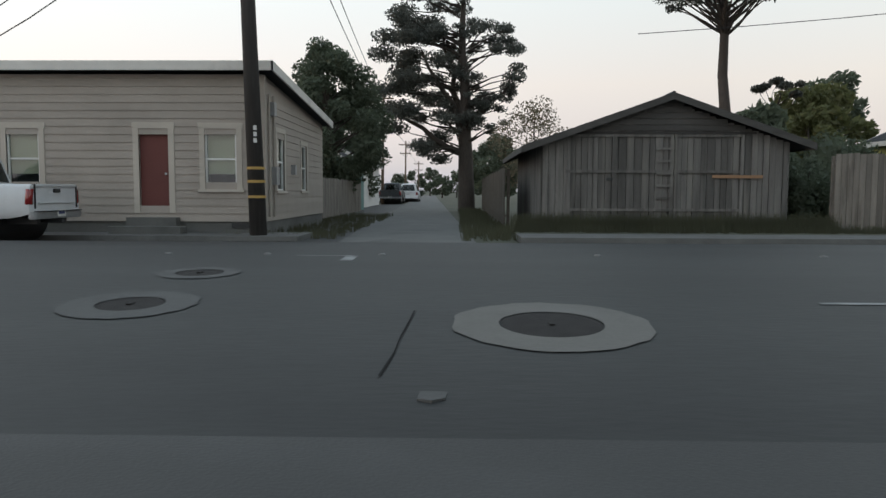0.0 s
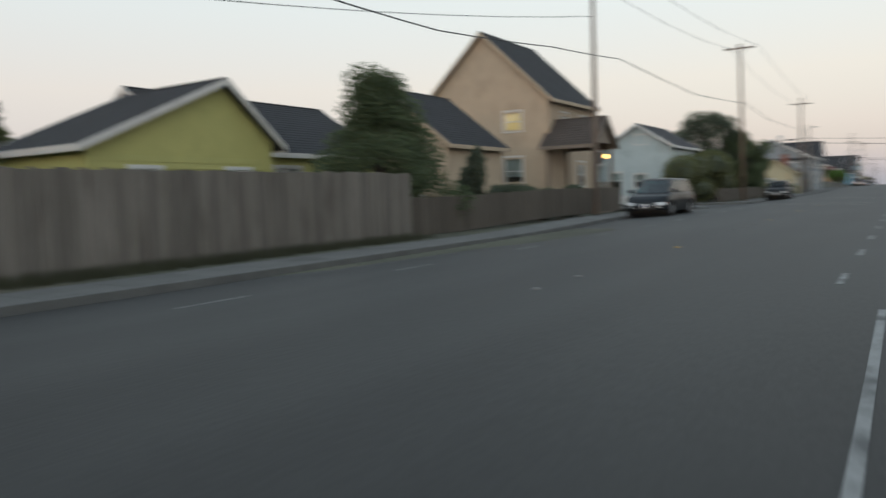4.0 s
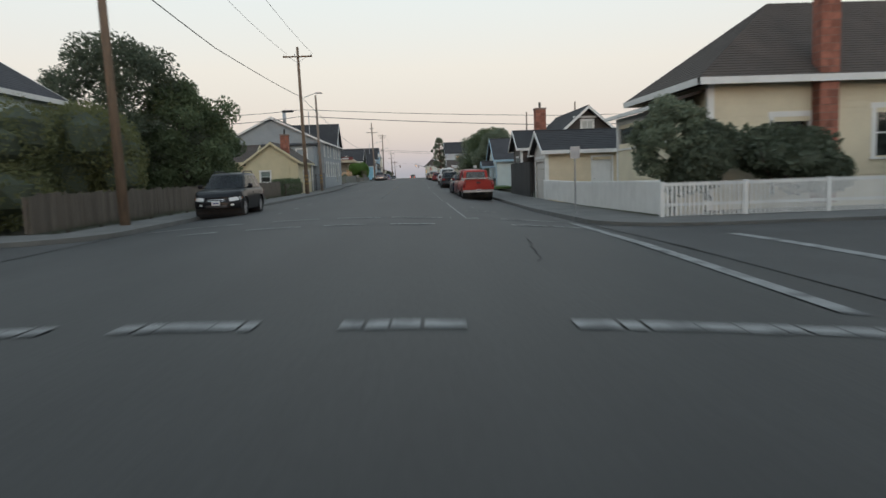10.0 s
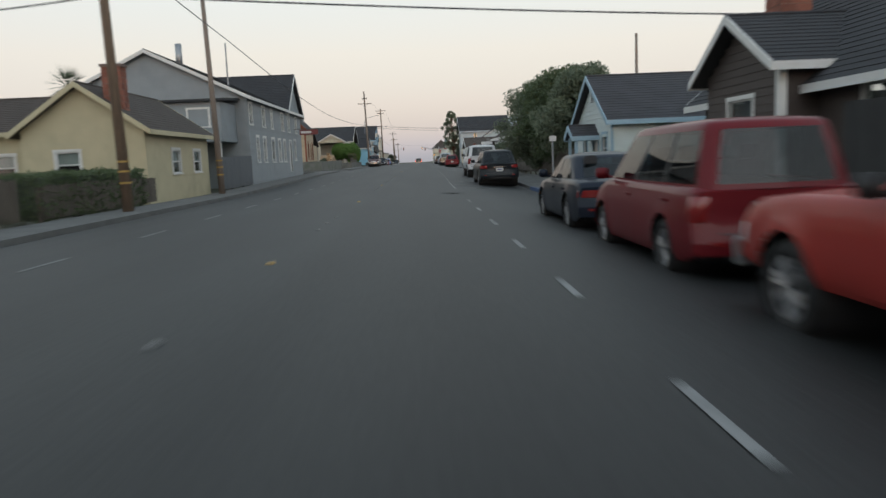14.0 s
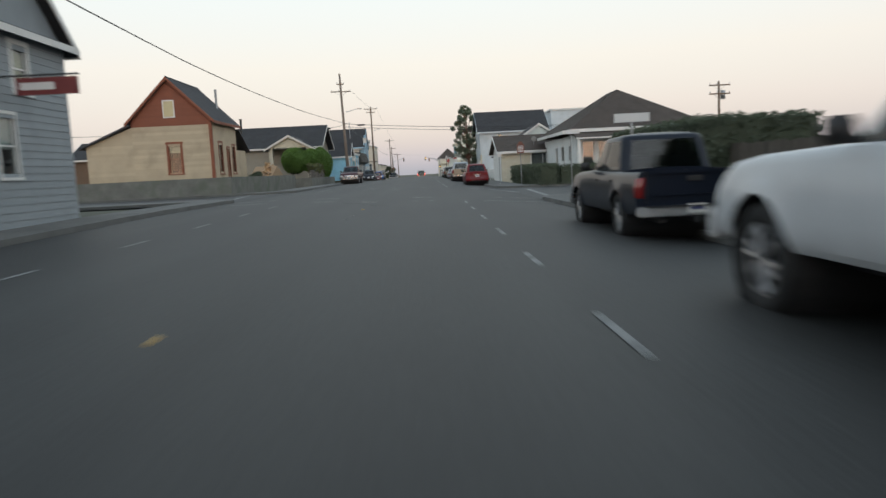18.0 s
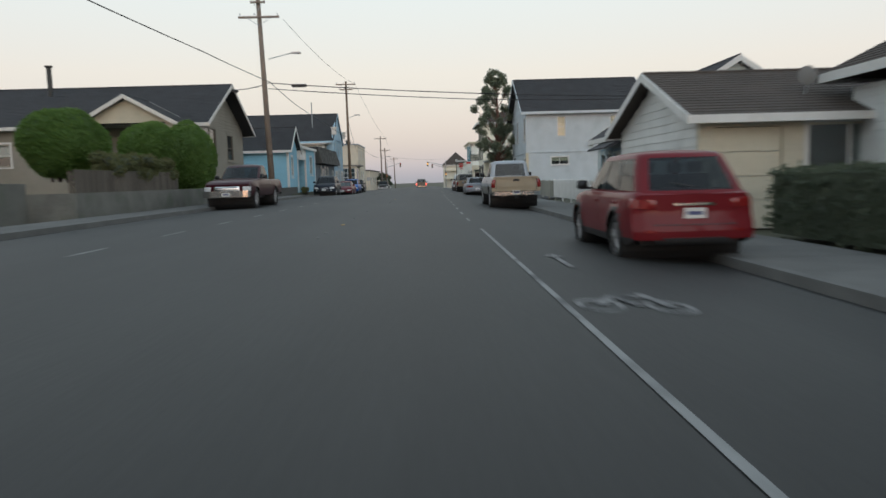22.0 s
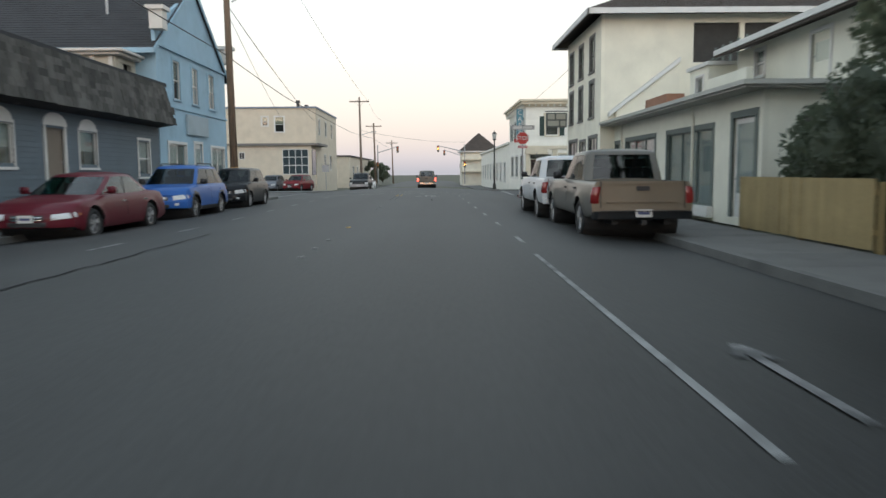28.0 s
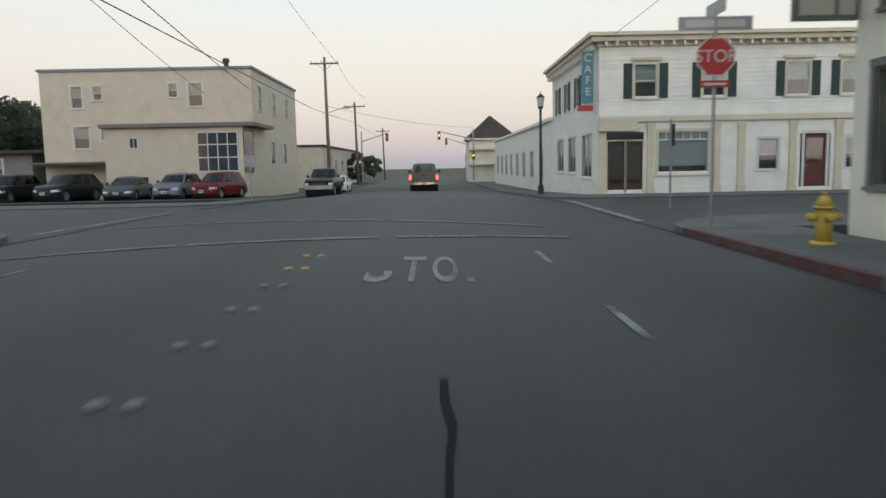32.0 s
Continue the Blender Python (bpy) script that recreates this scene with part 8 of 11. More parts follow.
# backing panel coloured dim brown in place of an unlit shop interior
window(h, "+y", gy, *oh[2], WHITE, WHITE, False, 1, None, 0.09, inner=wall_paint("dim shop interior", (0.20, 0.15, 0.09)))
window(h, "+x", 47.5, -9, -6, 0.55, 2.75, WHITE, WHITE, False, 1, None, 0.09)
lights = thing("string_lights", "string of small blue lights in the shop window", "string lights", 0, 0, 0)
LED = glow("blue bulb", (0.25, 0.35, 1.0), 4.0)
LEDW = glow("white bulb", (0.9, 0.9, 1.0), 3.0)
bulb = bmnew()
bmesh.ops.create_icosphere(bulb, subdivisions=1, radius=0.022)
bulb_b = finish(bulb)
bulb_b.materials.append(LED)
bulb_w = bulb_b.copy()
bulb_w.materials.clear()
bulb_w.materials.append(LEDW)
rng = random.Random(3)
for k in range(60):
    u = 43.65 + 3.1 * k / 60
    zz = 2.62 - 0.28 * abs(math.sin((u - 43.6) * 2.6)) + rng.uniform(-0.06, 0.06)
    o = new("bulb", bulb_b if k % 5 else bulb_w)
    o.parent, o.location = lights, (u, gy - 0.09, zz)
bm = bmnew()
box(bm, 43.6, gy - 0.10, 2.66, 46.8, gy - 0.095, 2.67)
part("cord", bm, WIRE, lights)
for a in (36.5, 31.0):
    wl_ = thing("wall_lamp", "dark half-round wall lamp", "lamp", a + 3.5, gy, 3.55)
    bm = bmnew()
    prism(bm, [(0.0, 0.0), (0.3, -0.04), (0.26, 0.10), (0.0, 0.2)], "x", -0.2, 0.2)
    part("hood", bm, DARK_METAL, wl_, "", False, 0.02)
bin_ = thing("litter_bin", "black slatted litter bin on the pavement", "bin", 41.4, -1.1, side_z(41, 0))
for k in range(20):
    a = k * math.tau / 20
    bm = bmnew()
    box(bm, -0.03, -0.012, 0.06, 0.03, 0.012, 0.95)
    o = part("slat", bm, DARK_METAL, bin_)
    o.matrix_basis = pose(0.33 * math.cos(a), 0.33 * math.sin(a), 0, 0, 0, math.degrees(a) + 90)
bm = bmnew()
tube(bm, (0, 0, 0.04), (0, 0, 0.93), 0.3, 0.3, 20)
part("liner", bm, PLASTIC, bin_)
bm = bmnew()
tube(bm, (0, 0, 0.93), (0, 0, 1.02), 0.37, 0.33, 20)
tube(bm, (0, 0, 0.0), (0, 0, 0.06), 0.36, 0.36, 20)
part("lid", bm, DARK_METAL, bin_)

# cream hipped house with the picket fence
CREAMY = wall_paint("buttermilk siding", (0.58, 0.52, 0.38), 0.25)
h = house("cream_hipped_house", "cream house with a big dark hipped roof behind a picket fence")
wx = [(-7.7, -6.5, 1.2, 2.6), (-10.9, -9.9, 1.2, 2.8), (-15.6, -14.4, 0.9, 3.0)]
wall(h, "-x", 69.0, -19.0, -4.4, -0.35, 3.75, wx, CREAMY, 0.2)
wall(h, "+y", -4.4, 69.14, 76.0, -0.35, 3.75, [], CREAMY, 0.2)
wall(h, "+x", 76.0, -19.0, -4.54, -0.35, 3.75, [], CREAMY)
wall(h, "-y", -19.0, 69.14, 75.86, -0.35, 3.75, [], CREAMY)
for w in wx:
    window(h, "-x", 69.0, *w, WHITE, WHITE, True, 1, None, 0.16)
hip_roof(h, 69.0, 76.0, -19.0, -4.4, 3.85, 7.05, ((73.0, -15.6), (73.0, -8.2)), ROOF_BROWN, 0.6, WHITE)
corner_boards(h, [(69.0, -4.4)], -0.35, 3.7, WHITE, 0.2)
# glazed sunroom under the eave
sun_w = [(70.0, 71.3, 1.9, 2.85), (71.6, 73.25, 1.9, 2.85), (73.55, 75.6, 1.9, 2.85)]
wall(h, "+y", -3.3, 69.6, 75.85, -0.5, 3.1, sun_w, CREAMY, 0.2, name="sunroom_wall")
wall(h, "-x", 69.6, -4.4, -3.44, -0.5, 3.1, [], CREAMY, 0.2, name="sunroom_wall")
wall(h, "+x", 75.85, -4.4, -3.44, -0.5, 3.1, [], CREAMY, 0.2, name="sunroom_wall")
for w in sun_w:
    window(h, "+y", -3.3, *w, WHITE, WHITE, False, 1, BLIND_W, 0.13, cover=0.3)
bm = bmnew()
box(bm, 69.55, -3.3, 2.98, 75.9, -3.24, 3.12)
box(bm, 75.72, -3.3, -0.5, 75.88, -3.25, 2.98)
part("sunroom_trim", bm, WHITE, h)
bm = bmnew()
roof_plane(bm, [(69.3, -2.9, 3.2), (76.15, -2.9, 3.2), (76.15, -4.38, 3.62), (69.3, -4.38, 3.62)], 0.1)
part("sunroom_roof", bm, ROOF_BROWN, h)
bm = bmnew()
box(bm, 69.3, -2.9, 3.06, 76.15, -2.82, 3.2)
part("gutter", bm, WHITE, h)
bm = bmnew()
box(bm, 72.1, -13.3, 6.2, 72.8, -12.6, 6.86)
part("roof_vent", bm, TRIM, h, "small louvred roof vent")
an = thing("roof_aerial", "thin metal rooftop television aerial", "aerial", 73.0, -15.2, 7.0)
bm = bmnew()
tube(bm, (0, 0, 0), (0, 0, 1.1), 0.02, 0.02, 6)
for k in range(4):
    tube(bm, (-0.3, -0.5 + k * 0.15, 0.6 + k * 0.13), (0.3, 0.4, 0.75 + k * 0.1), 0.012, 0.012, 5)
part("rods", bm, METAL_GREY, an)
chimney(68.75, -8.05, 0.55, 0.62, -0.2, 6.9, "tall red brick chimney up the cream wall", False)

pk = thing("picket_fence", "white picket fence round the corner garden", "picket fence")
rng = random.Random(6)
bm = bmnew()
prism(bm, [(-0.035, 0.06), (0.035, 0.06), (0.035, 0.96), (0.0, 1.02), (-0.035, 0.96)], "x", -0.011, 0.011)
pick_x = finish(bm)
pick_x.materials.append(WHITE)
bm = bmnew()
prism(bm, [(-0.045, 0.06), (0.045, 0.06), (0.045, 0.98), (0.0, 1.02), (-0.045, 0.98)], "y", -0.011, 0.011)
pick_y = finish(bm)
pick_y.materials.append(WHITE)
v = -1.62
while v > -14.5:
    o = new("picket", pick_x)
    o.parent, o.location = pk, (65.4, v, side_z(66, 0) + sink(70) * 0.3)
    v -= 0.125
u = 65.5
while u < 83.7:
    o = new("picket", pick_y)
    o.parent, o.location = pk, (u, -1.55, side_z(u, 0))
    u += 0.13
for zz in (0.22, 0.78):
    bm = bmnew()
    box(bm, 65.42, -14.5, zz - 0.2, 65.47, -1.6, zz - 0.12)
    part("rail", bm, WHITE, pk)
    bm = bmnew()
    vs = box(bm, 65.5, -1.62, zz, 83.7, -1.57, zz + 0.08)
    for v_ in vs:
        v_.co.z += side_z(v_.co.x, 0)
    part("rail", bm, WHITE, pk)
for v in np.arange(-1.6, -15, -2.35):
    bm = bmnew()
    box(bm, 65.36, v - 0.06, -0.4, 65.48, v + 0.06, 0.70)
    part("post", bm, WHITE, pk)

TANG = wall_paint("tan garage siding", (0.56, 0.48, 0.34), 0.2)
h = house("tan_garage", "tan garage with white door and trim at the pavement", "garage")
GREYG = wall_paint("grey-white garage front", (0.50, 0.48, 0.44), 0.2)
wall(h, "-x", 83.9, -9.6, -1.75, -0.6, 2.2, [(-5.2, -4.2, -0.35, 1.75)], TANG, 0.2)
wall(h, "+y", -1.75, 84.04, 87.6, -0.6, 2.2, [(84.35, 87.25, -0.5, 1.75)], GREYG, 0.2, gable=(85.75, 3.05))
wall(h, "+x", 87.6, -9.6, -1.89, -0.6, 2.2, [], TANG)
wall(h, "-y", -9.6, 84.04, 87.46, -0.6, 2.2, [], TANG, gable=(85.75, 3.05))
for k in range(4):
    bm = bmnew()
    box(bm, 84.37, -1.85, -0.5 + k * 0.5625, 87.23, -1.81, -0.5 + k * 0.5625 + 0.552)
    part("garage_door_panel", bm, GREYG, h)
bm = bmnew()
for a, b, c, d in ((84.2, 84.35, -0.5, 1.9), (87.25, 87.4, -0.5, 1.9), (84.35, 87.25, 1.75, 1.9)):
    box(bm, a, -1.75, c, b, -1.71, d)
part("door_frame", bm, WHITE, h)
door(h, "-x", 83.9, -5.2, -4.2, -0.35, 1.75, WHITE, WHITE, 0.1, 2)
corner_boards(h, [(83.9, -1.75)], -0.55, 2.15, WHITE, 0.2)
gable_roof(h, 83.9, 87.6, -9.6, -1.75, 2.2, 3.15, "y", ROOF_DARK, 0.35, 0.3, WHITE)
board_fence("black_fence", "tall black-stained board fence by the pavement", "+y", -1.5, 87.9, 96.2, lambda u: side_z(u, 0), 2.05, FENCE_AND_GAP_BLACK, 0.16, 0.004, 41, 0.0, zoff=-0.05)

DKB = wall_paint("dark brown shingle wall", (0.055, 0.043, 0.038))
h = house("dark_brown_house", "dark brown shingled house with white trim and a brick chimney")
four_walls(h, 97.2, 108.0, -10.3, -3.9, -0.4, 2.6, DKB, {"+y": [(98.4, 99.6, 0.9, 2.2)]}, 0.2, None, None, ("-x", "+y"))
wall(h, "-x", 97.19, -10.3, -3.9, 2.6, 2.65, [], DKB, 0.2, gable=(-7.1, 5.3), name="gable_wall")
gable_roof(h, 97.2, 108.0, -10.3, -3.9, 2.6, 5.4, "x", ROOF_DARK, 0.45, 0.6, WHITE)
bm = bmnew()
wbox(bm, "-x", 97.19, -7.6, -6.6, 3.5, 4.65, 0.025, 0.06)
gw = part("gable_window", bm, WHITE, h)
for a, b in ((-7.44, -7.13), (-7.07, -6.76)):
    bm = bmnew()
    wbox(bm, "-x", 97.19, a, b, 3.64, 4.48, 0.06, 0.066)
    part("pane", bm, BLIND_W, gw)
bm = bmnew()
wbox(bm, "-x", 97.19, -8.1, -6.1, 4.72, 4.86, 0.025, 0.07)
part("gable_trim", bm, WHITE, h)
window(h, "+y", -3.9, 98.4, 99.6, 0.9, 2.2, WHITE, WHITE, True, 1, None)
wall(h, "+y", -3.0, 101.3, 105.5, -0.4, 2.9, [(102.7, 104.1, 0.9, 2.2)], DKB, 0.2, gable=(103.4, 4.0), name="wing_wall")
wall(h, "-x", 101.3, -3.9, -3.14, -0.4, 2.9, [], DKB, 0.2, name="wing_wall")
window(h, "+y", -3.0, 102.7, 104.1, 0.9, 2.2, WHITE, WHITE, True, 1, None)
gable_roof(h, 101.3, 105.5, -7.1, -3.0, 2.95, 4.15, "y", ROOF_DARK, 0.4, 0.4, WHITE, name="wing_roof")
corner_boards(h, [(101.3, -3.0)], -0.4, 2.8, WHITE, 0.18)
chimney(105.3, -5.15, 0.95, 0.85, 2.9, 6.05, "brick chimney of the dark brown house")

PWH = wall_paint("pale mint siding", (0.52, 0.58, 0.57), 0.3)
h = house("pale_cottage", "pale mint cottage with blue trim and a small porch")
BTRIM = wall_paint("pale blue trim", (0.30, 0.42, 0.50), 0.2)
cy = [(114.85, 115.65, 0.6, 1.75), (116.35, 117.25, -0.2, 1.62), (118.4, 119.2, 0.4, 1.65)]
cx = [(-4.9, -4.0, 0.4, 1.75), (-8.2, -7.3, 0.4, 1.75)]
wall(h, "+y", -2.5, 114.0, 120.5, -0.35, 2.3, cy, PWH, 0.2, gable=(117.25, 4.1))
wall(h, "-x", 114.0, -10.0, -2.64, -0.35, 2.3, cx, PWH, 0.2)
wall(h, "+x", 120.5, -10.0, -2.64, -0.35, 2.3, [], PWH)
wall(h, "-y", -10.0, 114.14, 120.36, -0.35, 2.3, [], PWH, gable=(117.25, 4.1))
gable_roof(h, 114.0, 120.5, -10.0, -2.5, 2.3, 4.2, "y", ROOF_GREY, 0.3, 0.3, BTRIM)
window(h, "+y", -2.5, *cy[0], BTRIM, WHITE, True, 1, BLIND_W)
window(h, "+y", -2.5, *cy[2], BTRIM, WHITE, True, 1, BLIND_W)
door(h, "+y", -2.5, *cy[1], WHITE, BTRIM, 0.1, 2)
for c in cx:
    window(h, "-x", 114.0, *c, BTRIM, WHITE, True, 1, BLIND_W)
bm = bmnew()
box(bm, 113.93, -2.52, -0.3, 114.1, -2.44, 2.28)
part("corner_board", bm, BTRIM, h)
bm = bmnew()
for k in range(5):
    box(bm, 117.05, -2.5, 3.2 + k * 0.08, 117.45, -2.46, 3.24 + k * 0.08)
part("vent", bm, ROOF_GREY, h, "dark louvred gable vent")
gable_roof(h, 116.2, 117.6, -2.5, -1.4, 1.66, 2.06, "y", ROOF_GREY, 0.12, 0.1, BTRIM, name="porch_roof")
for a in (116.25, 117.55):
    bm = bmnew()
    box(bm, a - 0.06, -1.56, -0.2, a + 0.06, -1.44, 1.68)
    part("porch_post", bm, BTRIM, h)
sb_ = thing("storage_bin", "brown wooden bin with a dark lid by the cottage", "bin", 114.75, -2.08, -0.17)
bm = bmnew()
box(bm, -0.5, -0.3, 0, 0.5, 0.28, 0.45)
part("body", bm, FENCE_BROWN, sb_)
bm = bmnew()
prism(bm, [(-0.33, 0.455), (0.34, 0.455), (0.34, 0.53), (-0.1, 0.72), (-0.33, 0.72)], "x", -0.56, 0.56)
part("lid", bm, ROOF_DARK, sb_)
bm = bmnew()
box(bm, 107.5, -3.2, -0.3, 117.0, -1.62, -0.14)
structure("lawn", bm, LAWN, "small green front lawn", "lawn")
board_fence("grey_fence", "dark weathered board fence under the trees", "+y", -2.6, 120.8, 146.0, lambda u: side_z(u, 0), 1.5, FENCE_BROWN, 0.15, 0.01, 43)

# white hipped house after the second cross street
WHT = wall_paint("white-grey siding", (0.58, 0.61, 0.61), 0.25)
h = house("white_hipped_house", "white house with brown hipped roof and glazed porch behind a hedge")
px_ = [(-12.6, -11.6, 0.4, 2.3), (-11.2, -10.2, 1.0, 2.5), (-9.8, -8.6, 1.0, 2.5), (-8.2, -7.0, 1.0, 2.5), (-6.7, -5.9, 0.8, 2.6)]
py_ = [(178.6, 179.6, 1.1, 2.4), (181.4, 182.4, 1.1, 2.4), (184.0, 184.7, 0.6, 2.4)]
wall(h, "-x", 177.0, -14.0, -5.5, -0.3, 3.0, px_, WHT, 0.2)
wall(h, "+y", -5.5, 177.14, 190.0, -0.3, 3.0, py_, WHT, 0.2)
wall(h, "+x", 190.0, -14.0, -5.64, -0.3, 3.0, [], WHT)
wall(h, "-y", -14.0, 177.14, 189.86, -0.3, 3.0, [], WHT)
for w in px_:
    window(h, "-x", 177.0, *w, WHITE, WHITE, False, 2 if w[1] - w[0] > 1 else 1, None, 0.09)
for w in py_:
    window(h, "+y", -5.5, *w, WHITE, WHITE, False, 1, None, 0.1)
hip_roof(h, 177.0, 190.0, -14.0, -5.5, 3.35, 6.4, ((182.0, -9.7), (184.8, -9.7)), ROOF_BROWN, 0.55, WHITE)
bm = bmnew()
roof_plane(bm, [(175.6, -14.4, 2.75), (177.02, -14.4, 3.3), (177.02, -5.2, 3.3), (175.6, -5.2, 2.75)], 0.1)
part("porch_roof", bm, ROOF_BROWN, h)
bm = bmnew()
box(bm, 175.56, -14.4, 2.66, 175.62, -5.2, 2.75)
part("fascia", bm, WHITE, h)
for v in (-14.2, -11.4, -8.4, -5.4):
    bm = bmnew()
    box(bm, 175.7, v - 0.08, -0.2, 175.86, v + 0.08, 2.65)
    part("porch_post", bm, WHITE, h)
CRG = wall_paint("cream garage boards", (0.52, 0.49, 0.39), 0.2)
WH2 = wall_paint("white lap siding", (0.62, 0.63, 0.61), 0.3)
h = house("white_gable_house", "white gable-fronted house at the pavement with a brown roof")
gw1 = [(-3.6, -2.0, -0.2, 2.1), (-6.2, -4.2, 0.9, 2.15), (-7.9, -7.1, -0.1, 2.1)]
wall(h, "-x", 189.6, -10.0, -1.62, -0.3, 2.4, gw1, CRG, 0.2)
wall(h, "+y", -1.62, 189.74, 196.4, -0.3, 2.4, [], WH2, 0.22, gable=(192.8, 3.6))
wall(h, "+x", 196.4, -10.0, -1.76, -0.3, 2.4, [], WH2)
wall(h, "-y", -10.0, 189.74, 196.26, -0.3, 2.4, [], WH2, gable=(192.8, 3.6))
bm = bmnew()
for k in range(4):
    wbox(bm, "-x", 189.6, -3.58, -2.02, -0.2 + k * 0.575, 0.36 + k * 0.575, -0.09, -0.05)
part("garage_door", bm, CRG, h, "cream panelled garage door")
window(h, "-x", 189.6, *gw1[1], WHITE, WHITE, False, 2, None, 0.1)
door(h, "-x", 189.6, *gw1[2], WHITE, WHITE, 0.08, 2)
gable_roof(h, 189.6, 196.4, -10.0, -1.62, 2.4, 3.65, "y", ROOF_BROWN, 0.45, 0.4, WHITE, 192.8)
ds2 = thing("satellite_dish", "grey satellite dish on the roof", "satellite dish", 190.6, -4.6, 2.8)
bm = bmnew()
for k in range(16):
    a, b = k * math.tau / 16, (k + 1) * math.tau / 16
    for r0_, r1_ in ((0, 0.12), (0.12, 0.24)):
        bm.faces.new([bm.verts.new((-0.2 + 0.5 * r * r, r * math.cos(t), 0.55 + r * math.sin(t))) for t, r in ((a, r0_ + 1e-3), (b, r0_ + 1e-3), (b, r1_), (a, r1_))])
part("reflector", bm, mat("dull dish paint", (0.16, 0.16, 0.155), 0.7, 0.1, 3, 20, 0), ds2, "", True)
bm = bmnew()
tube(bm, (0, 0, -0.25), (-0.15, 0, 0.5), 0.025, 0.025, 6)
part("arm", bm, METAL_GREY, ds2)
h = house("pale_blue_cottage", "pale blue-white cottage with a dark roof and door hood")
cw = [(199.3, 199.95, 0.55, 2.05), (200.7, 201.6, -0.18, 2.0), (202.0, 202.8, 0.77, 2.05), (203.2, 203.8, 0.77, 2.05)]
four_walls(h, 198.7, 204.6, -10.0, -2.75, -0.3, 2.65, PWH, {"+y": cw}, 0.2, (-6.4, 4.9), None, ("-x", "+y"))
gable_roof(h, 198.7, 204.6, -10.0, -2.75, 2.65, 5.0, "x", ROOF_GREY, 0.35, 0.25, WHITE)
for c in (cw[0], cw[2], cw[3]):
    window(h, "+y", -2.75, *c, BTRIM, WHITE, False, 1, BLIND_W, 0.08)
door(h, "+y", -2.75, *cw[1], WHITE, BTRIM, 0.08, 2)
bm = bmnew()
prism(bm, [(-2.75, 2.5), (-1.95, 2.1), (-1.95, 2.04), (-2.75, 2.3)], "x", 200.2, 203.0)
part("door_hood", bm, ROOF_GREY, h)
board_fence("white_yard_fence", "peeling white picket fence", "+y", -2.6, 205.6, 215.0, lambda u: side_z(u, 0), 1.05, WHITE, 0.095, 0.075, 45, 0.03, pointed=True)
board_fence("yard_fence", "weathered pale board fence beside the drive", "+y", -2.62, 215.1, 220.3, lambda u: side_z(u, 0), 0.98, FENCE_PALE, 0.6, 0.006, 46, 0.02)

# big pale-blue house on the lane
PB = wall_paint("faded pale-blue boards", (0.48, 0.53, 0.56), 0.35, 0.06)
h = house("big_pale_house", "large faded pale-blue two-storey house with a dark roof")
bx = [(-6.0, -5.35, 4.0, 5.7), (-10.1, -9.45, 4.0, 5.65), (-6.2, -4.85, 1.95, 2.55), (-10.3, -8.9, 1.9, 2.6)]
by = [(229.6, 230.5, 0.8, 2.5), (231.3, 232.2, -0.05, 2.2), (233.3, 234.2, 0.9, 2.4), (229.7, 230.5, 3.8, 5.6), (234.0, 234.8, 3.9, 5.6), (236.2, 237.6, -0.1, 2.7)]
wall(h, "-x", 229.0, -12.2, -3.0, -0.3, 2.95, [b for b in bx if b[3] < 3], PB, 0.0)
wall(h, "-x", 229.0, -12.2, -3.0, 2.95, 6.1, [b for b in bx if b[3] > 3], PB, 0.24, name="upper_wall")
wall(h, "+y", -3.0, 229.14, 238.4, -0.3, 2.95, [b for b in by if b[3] < 3], PB, 0.0)
wall(h, "+y", -3.0, 229.14, 238.4, 2.95, 6.1, [b for b in by if b[3] > 3], PB, 0.24, gable=(233.7, 8.85), name="upper_wall")
wall(h, "+x", 238.4, -12.2, -3.14, -0.3, 6.1, [], PB)
wall(h, "-y", -12.2, 229.14, 238.26, -0.3, 6.1, [], PB, gable=(233.7, 8.85))
bm = bmnew()
box(bm, 228.94, -12.2, 2.9, 229.0, -3.0, 2.98)
box(bm, 228.94, -3.0, 2.9, 238.4, -2.94, 2.98)
part("belt_course", bm, PB, h)
window(h, "-x", 229.0, *bx[0], PB, WHITE, True, 1, BLIND, 0.1, cover=1.0)
window(h, "-x", 229.0, *bx[1], PB, WHITE, True, 1, BLIND, 0.1, cover=1.0)
window(h, "-x", 229.0, *bx[2], WHITE, WHITE, False, 2, BLIND, 0.06, cover=0.5)
window(h, "-x", 229.0, *bx[3], WHITE, WHITE, False, 2, BLIND, 0.06, cover=0.5)
for b in (by[0], by[2], by[3], by[4]):
    window(h, "+y", -3.0, *b, WHITE, WHITE, True, 1, BLIND_W, 0.07)
door(h, "+y", -3.0, *by[1], wall_paint("dusty green door", (0.12, 0.16, 0.15)), WHITE, 0.08, 2)
# leaf in the room-shade colour, so the doorway's darkness is painted
door(h, "+y", -3.0, *by[5], ROOM_SHADE, PB, 0.08, 0, False)
corner_boards(h, [(229.0, -3.0)], -0.3, 2.9, wall_paint("cream corner board", (0.50, 0.45, 0.33)), 0.2)
corner_boards(h, [(229.0, -3.0)], 2.98, 6.1, PB, 0.14)
gable_roof(h, 229.0, 238.4, -12.2, -3.0, 6.1, 8.9, "y", ROOF_DARK, 0.4, 0.45, PB)
for k in range(12):
    bm = bmnew()
    v = -12.4 + k * 0.85
    box(bm, 228.6, v, 5.8, 229.0, v + 0.08, 5.95)
    part("rafter_end", bm, WHITE, h)
h = house("pale_annex", "pale two-storey building behind the big house", "building")
